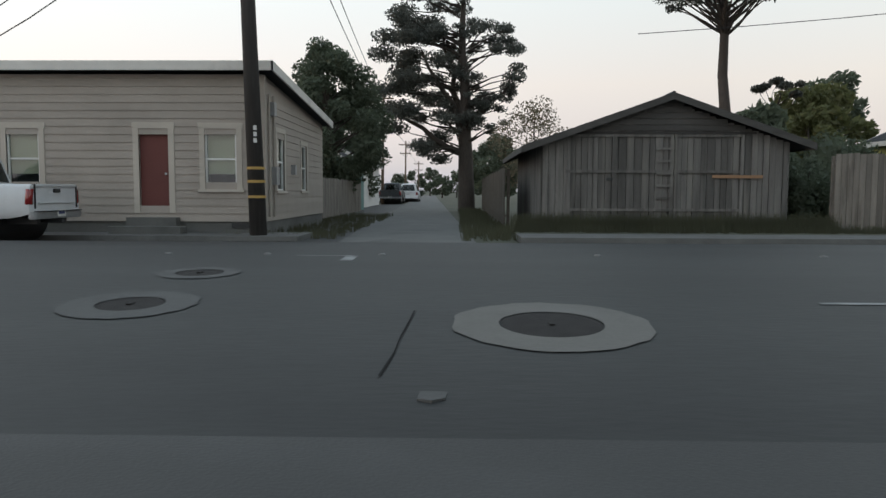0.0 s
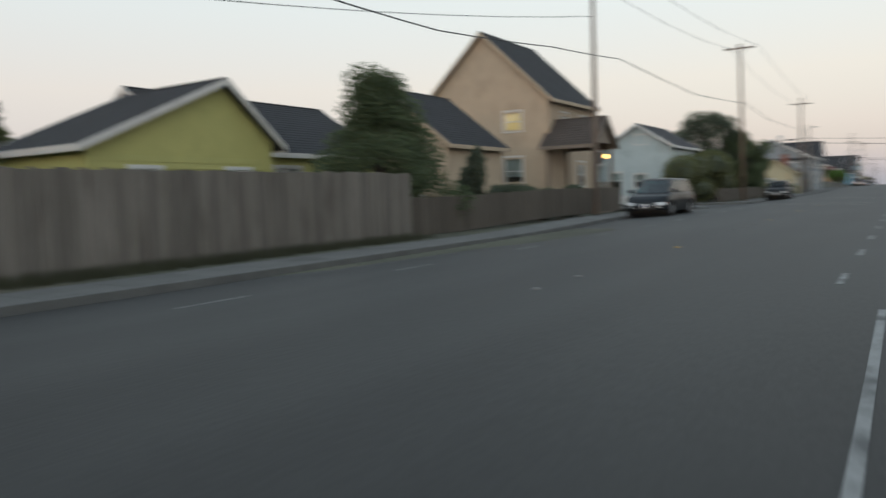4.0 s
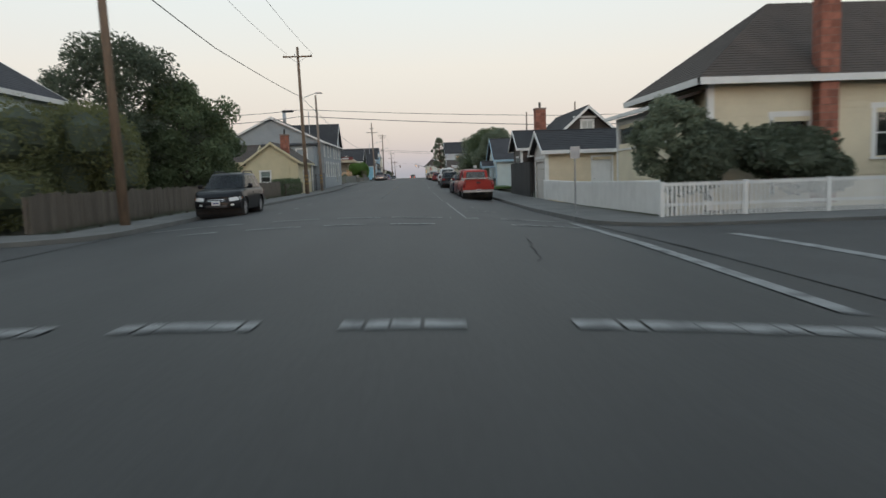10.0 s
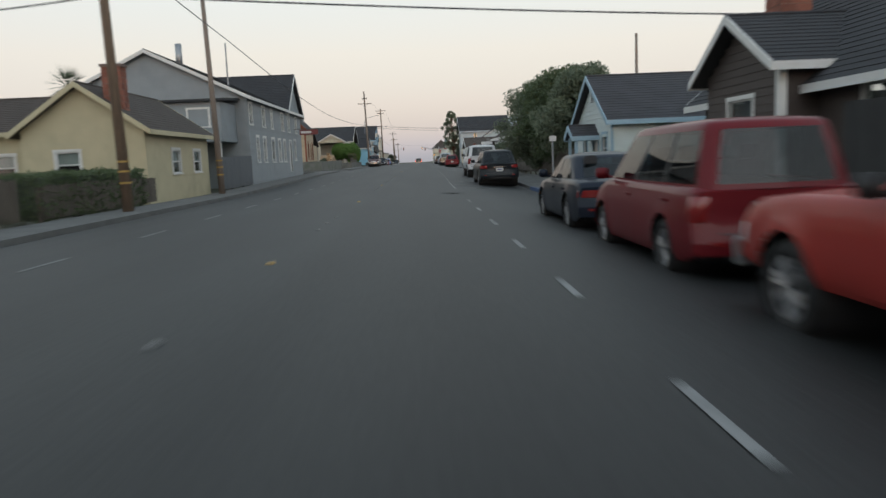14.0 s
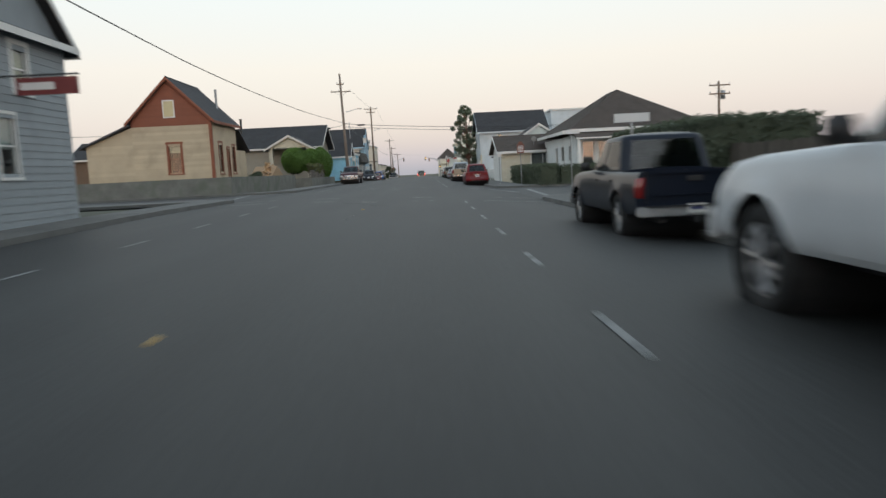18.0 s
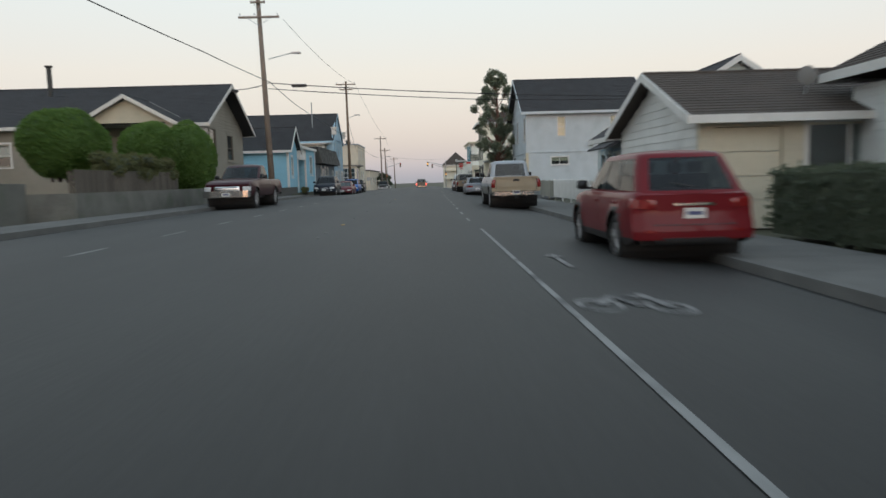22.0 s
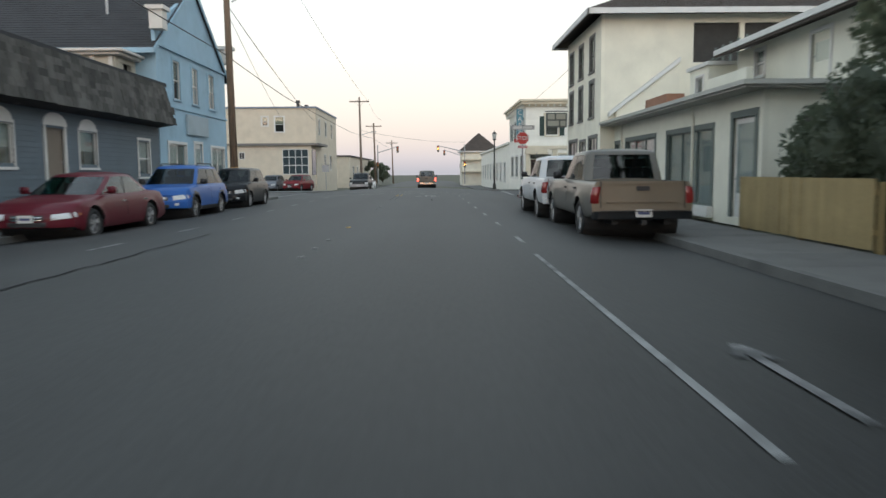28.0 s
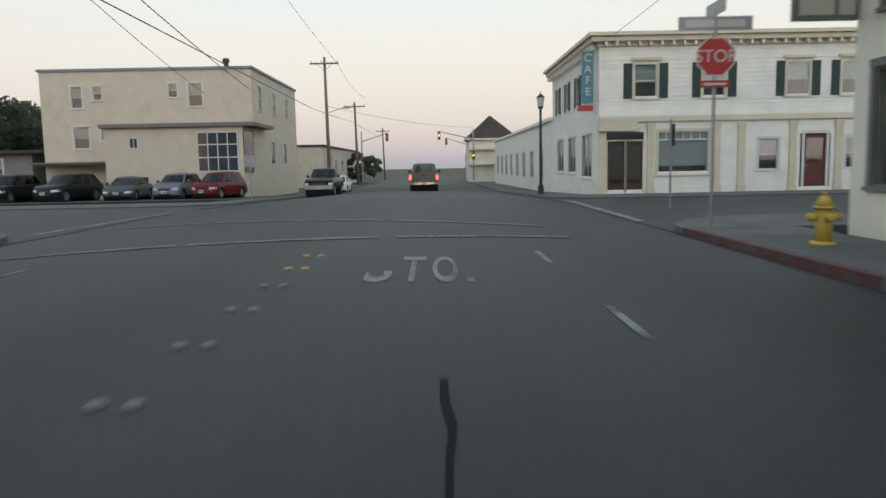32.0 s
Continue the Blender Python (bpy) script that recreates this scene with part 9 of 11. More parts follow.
four_walls(h, 236.0, 246.0, -26.0, -14.2, -0.3, 9.0, PB, {"-x": [(-21.0, -19.4, 7.2, 8.4), (-18.4, -17.6, 3.8, 5.4)]}, 0.3, None, None, ("-x",))
window(h, "-x", 236.0, -21.0, -19.4, 7.2, 8.4, WHITE, WHITE, False, 2, BLIND, 0.1, cover=0.9)
window(h, "-x", 236.0, -18.4, -17.6, 3.8, 5.4, WHITE, WHITE, True, 1, BLIND_W, 0.1)
bm = bmnew()
box(bm, 235.8, -26.2, 9.0, 246.2, -14.0, 9.25)
part("flat_roof", bm, WHITE, h)
ds = thing("satellite_dish", "grey satellite dish on the wall", "satellite dish", 228.9, -7.9, 3.3)
bm = bmnew()
for k in range(16):
    a, b = k * math.tau / 16, (k + 1) * math.tau / 16
    for r0_, r1_ in ((0, 0.2), (0.2, 0.38)):
        bm.faces.new([bm.verts.new((-0.35 + 0.5 * r * r, r * math.cos(t), 0.35 + r * math.sin(t))) for t, r in ((a, r0_ + 1e-3), (b, r0_ + 1e-3), (b, r1_), (a, r1_))])
ds.scale = (0.62, 0.62, 0.62)
part("reflector", bm, mat("grey dish paint", (0.22, 0.225, 0.22), 0.7, 0.1, 3, 20, 0), ds, "", True)
bm = bmnew()
tube(bm, (0.1, 0, 0.1), (-0.3, 0, 0.35), 0.025, 0.025, 6)
tube(bm, (-0.3, 0, 0.05), (-0.7, 0, 0.35), 0.012, 0.012, 6)
part("arm", bm, METAL_GREY, ds)
ac = thing("window_air_conditioner", "white window air conditioner box", "air conditioner", 228.85, -9.5, 2.05)
bm = bmnew()
box(bm, -0.3, -0.4, 0, 0.15, 0.4, 0.42)
cs = part("case", bm, WHITE, ac, "", False, 0.02)
bm = bmnew()
for k in range(6):
    box(bm, -0.312, -0.34, 0.06 + k * 0.055, -0.3, 0.34, 0.085 + k * 0.055)
part("grille", bm, METAL_GREY, cs)
for k, (xx, yy_) in enumerate(((230.8, -2.3), (232.6, -2.4), (234.4, -2.3), (235.2, -2.5))):
    pt = thing("flower_pot", "dark pot with a small plant by the house", "plant pot", xx, yy_, side_z(xx, 0) - 0.02)
    bm = bmnew()
    tube(bm, (0, 0, 0), (0, 0, 0.3), 0.17, 0.23, 14)
    part("pot", bm, DARK_METAL, pt)
    me = leaves_mesh("leaf", [(0, 0, 0.5), (0.1, 0.05, 0.6)], [0.25, 0.2], 400, 0.07, LEAF_OLIVE, 70 + k)
    part("plant", me, LEAF_OLIVE, pt)

# long pale shop with a terrace, and the three-storey block
PALE = wall_paint("pale sage stucco", (0.72, 0.71, 0.61), 0.25)
h = house("pale_shop_row", "pale stucco shop row with curtained windows and roof terrace", "shop")
sw = [(248.5, 252.3, 0.12, 2.2), (253.7, 257.4, 0.3, 2.2), (258.2, 259.1, 0.9, 2.15), (245.85, 247.1, -0.1, 2.35)]
FRAME_G = wall_paint("green-grey frame", (0.13, 0.155, 0.145))
NET = mat("grey net curtain", (0.36, 0.38, 0.38), 0.85, 0.2, 6, 20, 0.1, stretch=(3, 3, 0.3))
wall(h, "+y", -2.6, 245.5, 259.4, -0.3, 2.9, sw, PALE)
wall(h, "-x", 245.5, -14, -2.74, -0.3, 2.9, [], PALE)
wall(h, "-y", -14, 245.64, 259.4, -0.3, 2.9, [], PALE)
for s_, n_ in ((sw[0], 3), (sw[1], 3), (sw[2], 1)):
    window(h, "+y", -2.6, *s_, FRAME_G, FRAME_G, False, n_, NET, 0.13, cover=1.0)
door(h, "+y", -2.6, *sw[3], WHITE, FRAME_G, 0.15, 0, True, (0.5, 2.2))
bm = bmnew()
box(bm, 248.3, -2.58, -0.2, 257.6, -2.42, 0.1)
part("plinth", bm, WHITE, h)
bm = bmnew()
box(bm, 245.1, -14.2, 2.9, 259.38, -2.02, 2.96)
box(bm, 245.02, -14.3, 2.96, 259.38, -1.94, 3.07)
part("flat_roof", bm, wall_paint("pale grey roof edge", (0.42, 0.42, 0.38)), h)
for px_ in (249.9, 258.0):
    bm = bmnew()
    tube(bm, (px_, -2.54, 2.9), (px_, -2.5, 2.6), 0.04, 0.04, 8)
    tube(bm, (px_, -2.54, 2.62), (px_, -2.54, 0.0), 0.04, 0.04, 8)
    part("downpipe", bm, PALE, h)
four_walls(h, 245.7, 253.4, -13.5, -5.2, 3.07, 4.95, PALE, {"+y": [(247.6, 248.55, 3.1, 4.65), (251.35, 252.0, 3.95, 4.75)]})
window(h, "+y", -5.2, 251.35, 252.0, 3.95, 4.75, WHITE, WHITE, True, 1, BLIND_W, 0.07)
door(h, "+y", -5.2, 247.6, 248.55, 3.1, 4.65, PALE, WHITE, 0.09, 0, True, (3.9, 4.4))
bm = bmnew()
roof_plane(bm, [(245.2, -4.5, 4.9), (253.6, -4.5, 4.9), (253.6, -9.2, 6.4), (245.2, -9.2, 6.4)], 0.12)
roof_plane(bm, [(245.2, -9.2, 6.4), (253.6, -9.2, 6.4), (253.6, -13.9, 4.9), (245.2, -13.9, 4.9)], 0.12)
part("upper_roof", bm, ROOF_BROWN, h)
bm = bmnew()
box(bm, 245.2, -4.52, 4.86, 253.6, -4.46, 5.02)
part("fascia", bm, WHITE, h)
# parapet, small roof room and landing between the roof and the block
bm = bmnew()
box(bm, 250.3, -4.4, 3.07, 253.6, -4.2, 4.05)
part("parapet", bm, PALE, h)
four_walls(h, 253.8, 255.6, -6.4, -4.4, 3.07, 4.6, PALE, {"+y": [(254.3, 254.95, 3.75, 4.3)]})
window(h, "+y", -4.4, 254.3, 254.95, 3.75, 4.3, WHITE, WHITE, False, 1, None, 0.06)
bm = bmnew()
box(bm, 253.7, -6.5, 4.6, 255.75, -4.3, 4.72)
part("roof_room_cap", bm, WHITE, h)
for k in range(5):
    bm = bmnew()
    box(bm, 255.9 + k * 0.75, -6.6, 4.7, 255.98 + k * 0.75, -6.52, 6.0)
    part("landing_post", bm, FRAME_G, h)
bm = bmnew()
box(bm, 255.8, -7.6, 4.62, 259.38, -6.4, 4.72)
box(bm, 255.8, -6.6, 5.55, 259.38, -6.52, 5.63)
part("landing", bm, FRAME_G, h)
bx_ = thing("planter_box", "rust-brown box on the shop roof", "planter", 254.1, -3.0, 3.07)
bm = bmnew()
box(bm, -1.2, -0.3, 0, 1.2, 0.3, 0.5)
part("box", bm, mat("rusty planter", (0.26, 0.13, 0.08), 0.8, 0.2, 3, 20, 0.2), bx_)
h = house("three_storey_block", "pale three-storey block with tall grey-framed windows", "building")
AP = wall_paint("warm white stucco", (0.76, 0.73, 0.61), 0.2)
aw = []
for z0_, z1_ in ((5.35, 6.8), (3.4, 4.9)):
    for a in (260.7, 263.1, 265.4):
        aw.append((a, a + 0.85, z0_, z1_))
gw_ = [(260.0, 261.6, 0.6, 2.5), (262.4, 263.6, 0.0, 2.4), (264.4, 266.4, 0.6, 2.5)]
wall(h, "+y", -2.0, 259.4, 267.0, -0.3, 7.45, aw + gw_, AP)
wall(h, "-x", 259.4, -14.5, -2.14, -0.3, 7.45, [(-9.8, -7.9, 5.5, 7.1), (-7.7, -5.8, 5.5, 7.1)], AP)
wall(h, "+x", 267.0, -14.5, -2.14, -0.3, 7.45, [(-6, -4.4, 0.5, 2.6), (-5.6, -4.6, 3.4, 4.9), (-5.6, -4.6, 5.35, 6.8)], AP)
wall(h, "-y", -14.5, 259.54, 266.86, -0.3, 7.45, [], AP)
# solid dark box behind the openings, painted as the shade of a recess
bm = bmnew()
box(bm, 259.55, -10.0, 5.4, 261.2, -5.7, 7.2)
part("porch_recess", bm, ROOM_SHADE, h)
GF = wall_paint("grey window frame", (0.17, 0.17, 0.16))
for a in aw:
    window(h, "+y", -2.0, *a, GF, GF, True, 1, BLIND_W, 0.12)
window(h, "+y", -2.0, *gw_[0], GF, GF, False, 2, None, 0.12)
window(h, "+y", -2.0, *gw_[2], GF, GF, False, 2, None, 0.12)
door(h, "+y", -2.0, 262.4, 263.6, 0.0, 2.4, GF, GF, 0.12, 0, True, (1.0, 2.2))
window(h, "+x", 267.0, -6, -4.4, 0.5, 2.6, GF, GF, False, 2, None, 0.1)
window(h, "+x", 267.0, -5.6, -4.6, 3.4, 4.9, GF, GF, True, 1, BLIND_W, 0.1)
hip_roof(h, 259.4, 267.0, -14.5, -2.0, 7.55, 9.7, ((263.2, -10.5), (263.2, -6.0)), ROOF_BROWN, 0.7, WHITE)
bm = bmnew()
prism(bm, [(-2.3, 3.3), (-5.2, 5.5), (-5.2, 5.68), (-2.3, 3.48)], "x", 259.1, 259.39)
part("stair_stringer", bm, WHITE, h)
bm = bmnew()
prism(bm, [(-2.6, 3.08), (-2.6, 3.5), (-5.2, 5.48), (-5.2, 3.08)], "x", 259.2, 259.385)
part("side_stair_wall", bm, AP, h)
sb = thing("hanging_sign", "dark framed hanging sign with pale graphic bars", "sign", 266.9, -2.0, 3.2)
bm = bmnew()
box(bm, -0.06, 0.06, 0.12, 0.06, 1.14, 0.87)
part("board", bm, wall_paint("grey sign board", (0.12, 0.13, 0.12)), sb)
for k, (a, b, c, d) in enumerate(((0.14, 0.62, 0.54, 0.80), (0.70, 1.06, 0.54, 0.80), (0.14, 0.40, 0.20, 0.46), (0.48, 1.06, 0.20, 0.46))):
    bm = bmnew()
    box(bm, -0.068, a, c, -0.061, b, d)
    part("graphic_bar", bm, wall_paint("pale graphic", (0.40, 0.40, 0.34)), sb)
bm = bmnew()
tube(bm, (0, -0.02, 0.95), (0, 1.2, 0.95), 0.025, 0.025, 6)
part("bracket", bm, DARK_METAL, sb)

# corner café
CAFE = wall_paint("ivory siding", (0.78, 0.775, 0.71), 0.15, 0.03)
CAFE_TRIM = wall_paint("cream café trim", (0.60, 0.55, 0.43), 0.2)
DGREEN = wall_paint("dark green shutter", (0.025, 0.05, 0.045), 0.1)
h = house("corner_cafe", "ivory two-storey corner café with green shutters and cornice", "café")
ux = [(-5.0, -4.0, 3.9, 5.45), (-8.1, -7.1, 3.9, 5.45), (-11.9, -10.9, 3.9, 5.45), (-14.4, -13.4, 3.9, 5.45)]
gx_ = [(-7.4, -5.1, 0.45, 2.4), (-10.6, -9.7, 0.6, 2.0), (-13.0, -11.6, -0.3, 2.3), (-14.6, -13.7, 0.6, 2.0), (-4.45, -2.75, -0.3, 2.45)]
wall(h, "-x", 288.0, -15.2, -2.4, -1.2, 6.2, ux + gx_, CAFE, 0.2)
for u in ux:
    window(h, "-x", 288.0, *u, CAFE_TRIM, WHITE, True, 1, BLIND_W, 0.11)
    bm = bmnew()
    wbox(bm, "-x", 288.0, u[0] - 0.2, u[1] + 0.2, u[3] + 0.12, u[3] + 0.26, 0.02, 0.12)
    part("head_cornice", bm, CAFE_TRIM, h)
    for a, b in ((u[0] - 0.5, u[0] - 0.12), (u[1] + 0.12, u[1] + 0.5)):
        bm = bmnew()
        wbox(bm, "-x", 288.0, a, b, u[2], u[3], 0.026, 0.06)
        for k in range(10):
            zz = u[2] + 0.08 + k * 0.14
            wbox(bm, "-x", 288.0, a + 0.05, b - 0.05, zz, zz + 0.07, 0.06, 0.072)
        part("shutter", bm, DGREEN, h, "dark green louvred shutter")
window(h, "-x", 288.0, *gx_[0], CAFE_TRIM, WHITE, False, 1, BLIND_W, 0.12, cover=0.8)
bm = bmnew()
wbox(bm, "-x", 288.0, -7.35, -5.15, 2.0, 2.06, -0.06, 0.0)
for k in range(1, 6):
    wbox(bm, "-x", 288.0, -7.4 + k * 0.383 - 0.02, -7.4 + k * 0.383 + 0.02, 2.06, 2.36, -0.06, -0.01)
part("transom_bars", bm, WHITE, h)
window(h, "-x", 288.0, *gx_[1], WHITE, WHITE, True, 1, BLIND_W, 0.1)
window(h, "-x", 288.0, *gx_[3], WHITE, WHITE, True, 1, BLIND_W, 0.1)
door(h, "-x", 288.0, -12.8, -11.8, -0.2, 2.2, wall_paint("maroon café door", (0.10, 0.03, 0.025)), WHITE, 0.12, 0, True, (0.9, 2.0))
ENTRY = wall_paint("dark brown entry door", (0.055, 0.03, 0.025))
door(h, "-x", 288.0, -3.58, -2.8, -0.3, 2.0, ENTRY, CAFE_TRIM, 0.06, 0, True, (0.1, 1.8))
door(h, "-x", 288.0, -4.4, -3.66, -0.3, 2.0, ENTRY, CAFE_TRIM, 0.06, 0, True, (0.1, 1.8))
bm = bmnew()
wbox(bm, "-x", 288.0, -4.45, -2.75, 2.08, 2.42, -0.06, -0.03)
part("transom", bm, GLASS, h)
for c in (-2.55, -4.75, -7.75, -8.9, -11.25, -13.35):
    bm = bmnew()
    wbox(bm, "-x", 288.0, c - 0.16, c + 0.16, -0.4, 2.8, 0.02, 0.10)
    wbox(bm, "-x", 288.0, c - 0.2, c + 0.2, 2.6, 2.8, 0.02, 0.14)
    wbox(bm, "-x", 288.0, c - 0.2, c + 0.2, -0.4, -0.1, 0.02, 0.13)
    part("pilaster", bm, CAFE_TRIM, h)
us_ = [(289.6, 290.4, 3.9, 5.45), (292.4, 293.2, 3.9, 5.45), (295.4, 296.2, 3.9, 5.45), (298.4, 299.2, 3.9, 5.45)]
gs_ = [(289.4, 291.6, 0.3, 2.4), (293.4, 295.4, 0.5, 2.4), (297, 299, 0.5, 2.4)]
wall(h, "+y", -2.4, 288.14, 301.0, -1.4, 6.2, us_ + gs_, CAFE, 0.2)
for u in us_:
    window(h, "+y", -2.4, *u, WHITE, WHITE, True, 1, BLIND_W, 0.09)
    for a, b in ((u[0] - 0.45, u[0] - 0.12), (u[1] + 0.12, u[1] + 0.45)):
        bm = bmnew()
        wbox(bm, "+y", -2.4, a, b, u[2], u[3], 0.026, 0.06)
        part("shutter", bm, DGREEN, h)
for u in gs_:
    window(h, "+y", -2.4, *u, WHITE, WHITE, False, 2, BLIND_W, 0.1)
wall(h, "+x", 301.0, -15.2, -2.54, -1.4, 6.2, [], CAFE)
wall(h, "-y", -15.2, 288.14, 300.86, -1.4, 6.2, [], CAFE)
bm = bmnew()
box(bm, 287.9, -15.3, 6.2, 301.1, -2.3, 6.4)
box(bm, 287.6, -15.4, 6.4, 301.2, -2.0, 6.62)
box(bm, 287.45, -15.5, 6.62, 301.3, -1.85, 6.78)
part("cornice", bm, CAFE_TRIM, h, "stepped cream cornice")
k = -15.2
while k < -2.4:
    bm = bmnew()
    box(bm, 287.66, k, 6.22, 287.9, k + 0.1, 6.4)
    part("dentil", bm, CAFE, h)
    k += 0.5
k = 288.2
while k < 301:
    bm = bmnew()
    box(bm, k, -2.3, 6.1, k + 0.12, -2.05, 6.4)
    part("dentil", bm, CAFE, h)
    k += 0.6
bm = bmnew()
box(bm, 287.7, -4.2, 2.45, 288.0, -2.3, 2.6)
box(bm, 287.75, -4.1, 2.6, 288.0, -2.4, 3.0)
part("entry_canopy", bm, CAFE_TRIM, h)
bm = bmnew()
box(bm, 287.86, -15.2, 2.86, 287.97, -2.4, 3.1)
part("belt_course", bm, CAFE_TRIM, h)
four_walls(h, 301.0, 346.0, -12.0, -2.4, -1.6, 3.75, CAFE, {"+y": [(305 + 5 * k, 307 + 5 * k, 0.0, 2.0) for k in range(8)]})
for k in range(8):
    window(h, "+y", -2.4, 305 + 5 * k, 307 + 5 * k, 0.0, 2.0, WHITE, WHITE, False, 2, BLIND_W, 0.1)
bm = bmnew()
box(bm, 301.0, -12.2, 3.75, 346.2, -2.2, 3.95)
part("parapet", bm, CAFE, h)
cs_ = thing("cafe_sign", "blue-green vertical sign reading CAFE", "sign", 288.3, -2.3, 3.55)
bm = bmnew()
box(bm, -0.07, 0.1, 0.2, 0.07, 0.62, 2.5)
part("board", bm, wall_paint("teal sign board", (0.10, 0.22, 0.27), 0.1), cs_)
for k, ch in enumerate("CAFE"):
    me = text_mesh(ch, 0.5)
    o = part("letter", me, SIGN_WHITE, cs_)
    o.matrix_basis = pose(-0.08, 0.36, 2.2 - 0.5 * k, 90, 0, -90)
bm = bmnew()
box(bm, -0.05, 0.1, -0.15, 0.05, 0.8, 0.12)
part("lower_board", bm, SIGN_RED, cs_, "small red board below")

# tower house and far blocks
h = house("turret_house", "cream house with a brown pyramid tower roof far down the street")
TY = wall_paint("pale cream boards", (0.66, 0.63, 0.54))
four_walls(h, 352, 362, -10.5, 0.5, -2.0, 4.5, TY, {"-x": [(-4, -3, 1.2, 2.6), (-7, -6, 1.2, 2.6)]})
window(h, "-x", 352, -4, -3, 1.2, 2.6, WHITE, WHITE, True, 1, None)
window(h, "-x", 352, -7, -6, 1.2, 2.6, WHITE, WHITE, True, 1, None)
hip_roof(h, 352, 358, -5.5, 0.5, 4.5, 7.6, ((355, -2.6), (355, -2.4)), ROOF_BROWN, 0.5, TRIM)
bm = bmnew()
box(bm, 351.3, -5.8, 3.0, 352, 0.7, 3.2)
box(bm, 351.3, -5.8, 1.0, 352, 0.7, 1.15)
part("balcony_band", bm, CAFE_TRIM, h)
bm = bmnew()
box(bm, 351.6, -10.8, 4.4, 362.3, -5.4, 4.6)
part("flat_roof", bm, ROOF_BROWN, h)


# ---- parked vehicles ----
# the teal reflection on these windows is put into the glass tint
TEAL_GLASS = glass("car glass with teal reflection tint", (0.45, 0.85, 0.85), 0.4, 0.10)
P_WHITE = paint("white car paint", (0.55, 0.56, 0.57))
P_BLACK = paint("black car paint", (0.007, 0.0075, 0.009))
P_NAVY = paint("dark navy car paint", (0.010, 0.014, 0.024))
P_BLUE = paint("bright blue car paint", (0.03, 0.10, 0.32))
P_DENIM = paint("faded blue truck paint", (0.045, 0.085, 0.16))
P_MAROON = paint("maroon car paint", (0.036, 0.004, 0.008))
P_MAROON2 = paint("wine car paint", (0.095, 0.012, 0.020))
P_RED = paint("faded red truck paint", (0.30, 0.035, 0.028))
P_RED2 = paint("candy red car paint", (0.125, 0.010, 0.014))
P_DARK = paint("graphite car paint", (0.012, 0.0145, 0.017))
P_SILVER = paint("silver car paint", (0.17, 0.185, 0.21), 0.4)
P_SILVERW = paint("pale silver truck paint", (0.33, 0.355, 0.385), 0.3)
P_TAN = paint("pewter tan truck paint", (0.13, 0.125, 0.112), 0.3)
P_SAND = paint("sand tan tailgate paint", (0.19, 0.162, 0.125), 0.2)
P_BEIGE = paint("beige lower paint", (0.36, 0.30, 0.22))
P_TAUPE = paint("taupe lower paint", (0.20, 0.19, 0.17))
P_GREYT = paint("grey truck paint", (0.07, 0.075, 0.08), 0.2)
P_RANGER = paint("dark green-black truck paint", (0.02, 0.026, 0.028))

vehicle("pickup", -11.6, 12.4, 180, P_WHITE, "white pickup truck parked at the kerb", (1, 1, 1), 0.05, ("crew",))
vehicle("minivan", 37.75, 12.62, 180, P_DARK, "dark grey minivan parked facing up the street", (1, 0.97, 0.96), glass_mat=TEAL_GLASS)
vehicle("suv", 75.1, 12.62, 180, P_BLACK, "black suv parked before the shrubs", (1, 1, 1.02), 0.0, ("roof_rails",))
vehicle("pickup", 204.75, 12.75, 180, P_MAROON, "old maroon pickup truck with chrome grille", (1.12, 1, 1), 0.06, ("chrome",))
vehicle("suv", 233.0, 13.0, 180, P_NAVY, "dark blue-black compact suv with fog lamps", (0.97, 0.98, 1))
vehicle("sedan", 245.9, 13.0, 180, P_MAROON2, "long wine-red sedan with chrome trim", (1.08, 1, 1.0), 0.0, ("chrome",), glass_mat=TEAL_GLASS)
vehicle("suv", 252.1, 12.95, 180, P_BLUE, "bright blue compact suv with black cladding and roof rails", (0.95, 0.98, 0.98), 0.0, ("roof_rails", "clad"))
vehicle("hatchback", 258.6, 12.95, 180, P_BLACK, "black retro-shaped hatchback with dark windows", (0.95, 1, 1))

vehicle("pickup", 88.3, 1.72, 0, P_RED, "faded red pickup truck with a silver rack", (0.93, 0.91, 0.92), 0.03, ("rack",), bumper=METAL_GREY)
vehicle("van", 94.2, 1.6, 0, P_RED2, "red suv with dark rear windows", (0.9, 0.96, 0.97))
vehicle("sedan", 99.4, 1.7, 0, P_NAVY, "dark blue sedan with red tail lamps", (0.95, 0.98, 1))
vehicle("suv", 120.1, 1.68, 0, P_DARK, "graphite suv with chrome strip and roof rails", (1.04, 1.0, 0.98), 0.0, ("roof_rails",))
vehicle("pickup", 130.5, 1.45, 0, P_WHITE, "white crew-cab pickup truck with large tail lamps", (1.05, 1.05, 1.05), 0.08, ("crew",), bumper=P_WHITE)
vehicle("pickup", 140.6, 0.85, 0, P_NAVY, "dark navy pickup truck", (0.95, 0.97, 1.0), 0.0, ("crew",))
vehicle("suv", 184.95, 1.0, 0, P_RED2, "candy-red compact suv with black cladding and chrome trim", (0.98, 1.0, 1.0), 0.0, ("clad",))
vehicle("pickup", 205.4, 1.15, 0, P_SILVERW, "silver-white pickup truck with beige lower panels", (1.14, 1.05, 1.08), 0.1, (), two_tone=P_TAUPE, gate=P_BEIGE, bumper=CHROME)
vehicle("sedan", 231.3, 0.9, 0, P_SILVER, "silver sedan with wide red tail lamps", (1, 1, 1), 0.0, ("chrome",), bumper=P_SILVER)
vehicle("pickup", 245.2, 1.0, 0, P_TAN, "pewter-tan crew-cab pickup truck", (1.04, 1.0, 1.0), 0.0, ("crew",), bumper=P_DARK, gate=P_SAND)
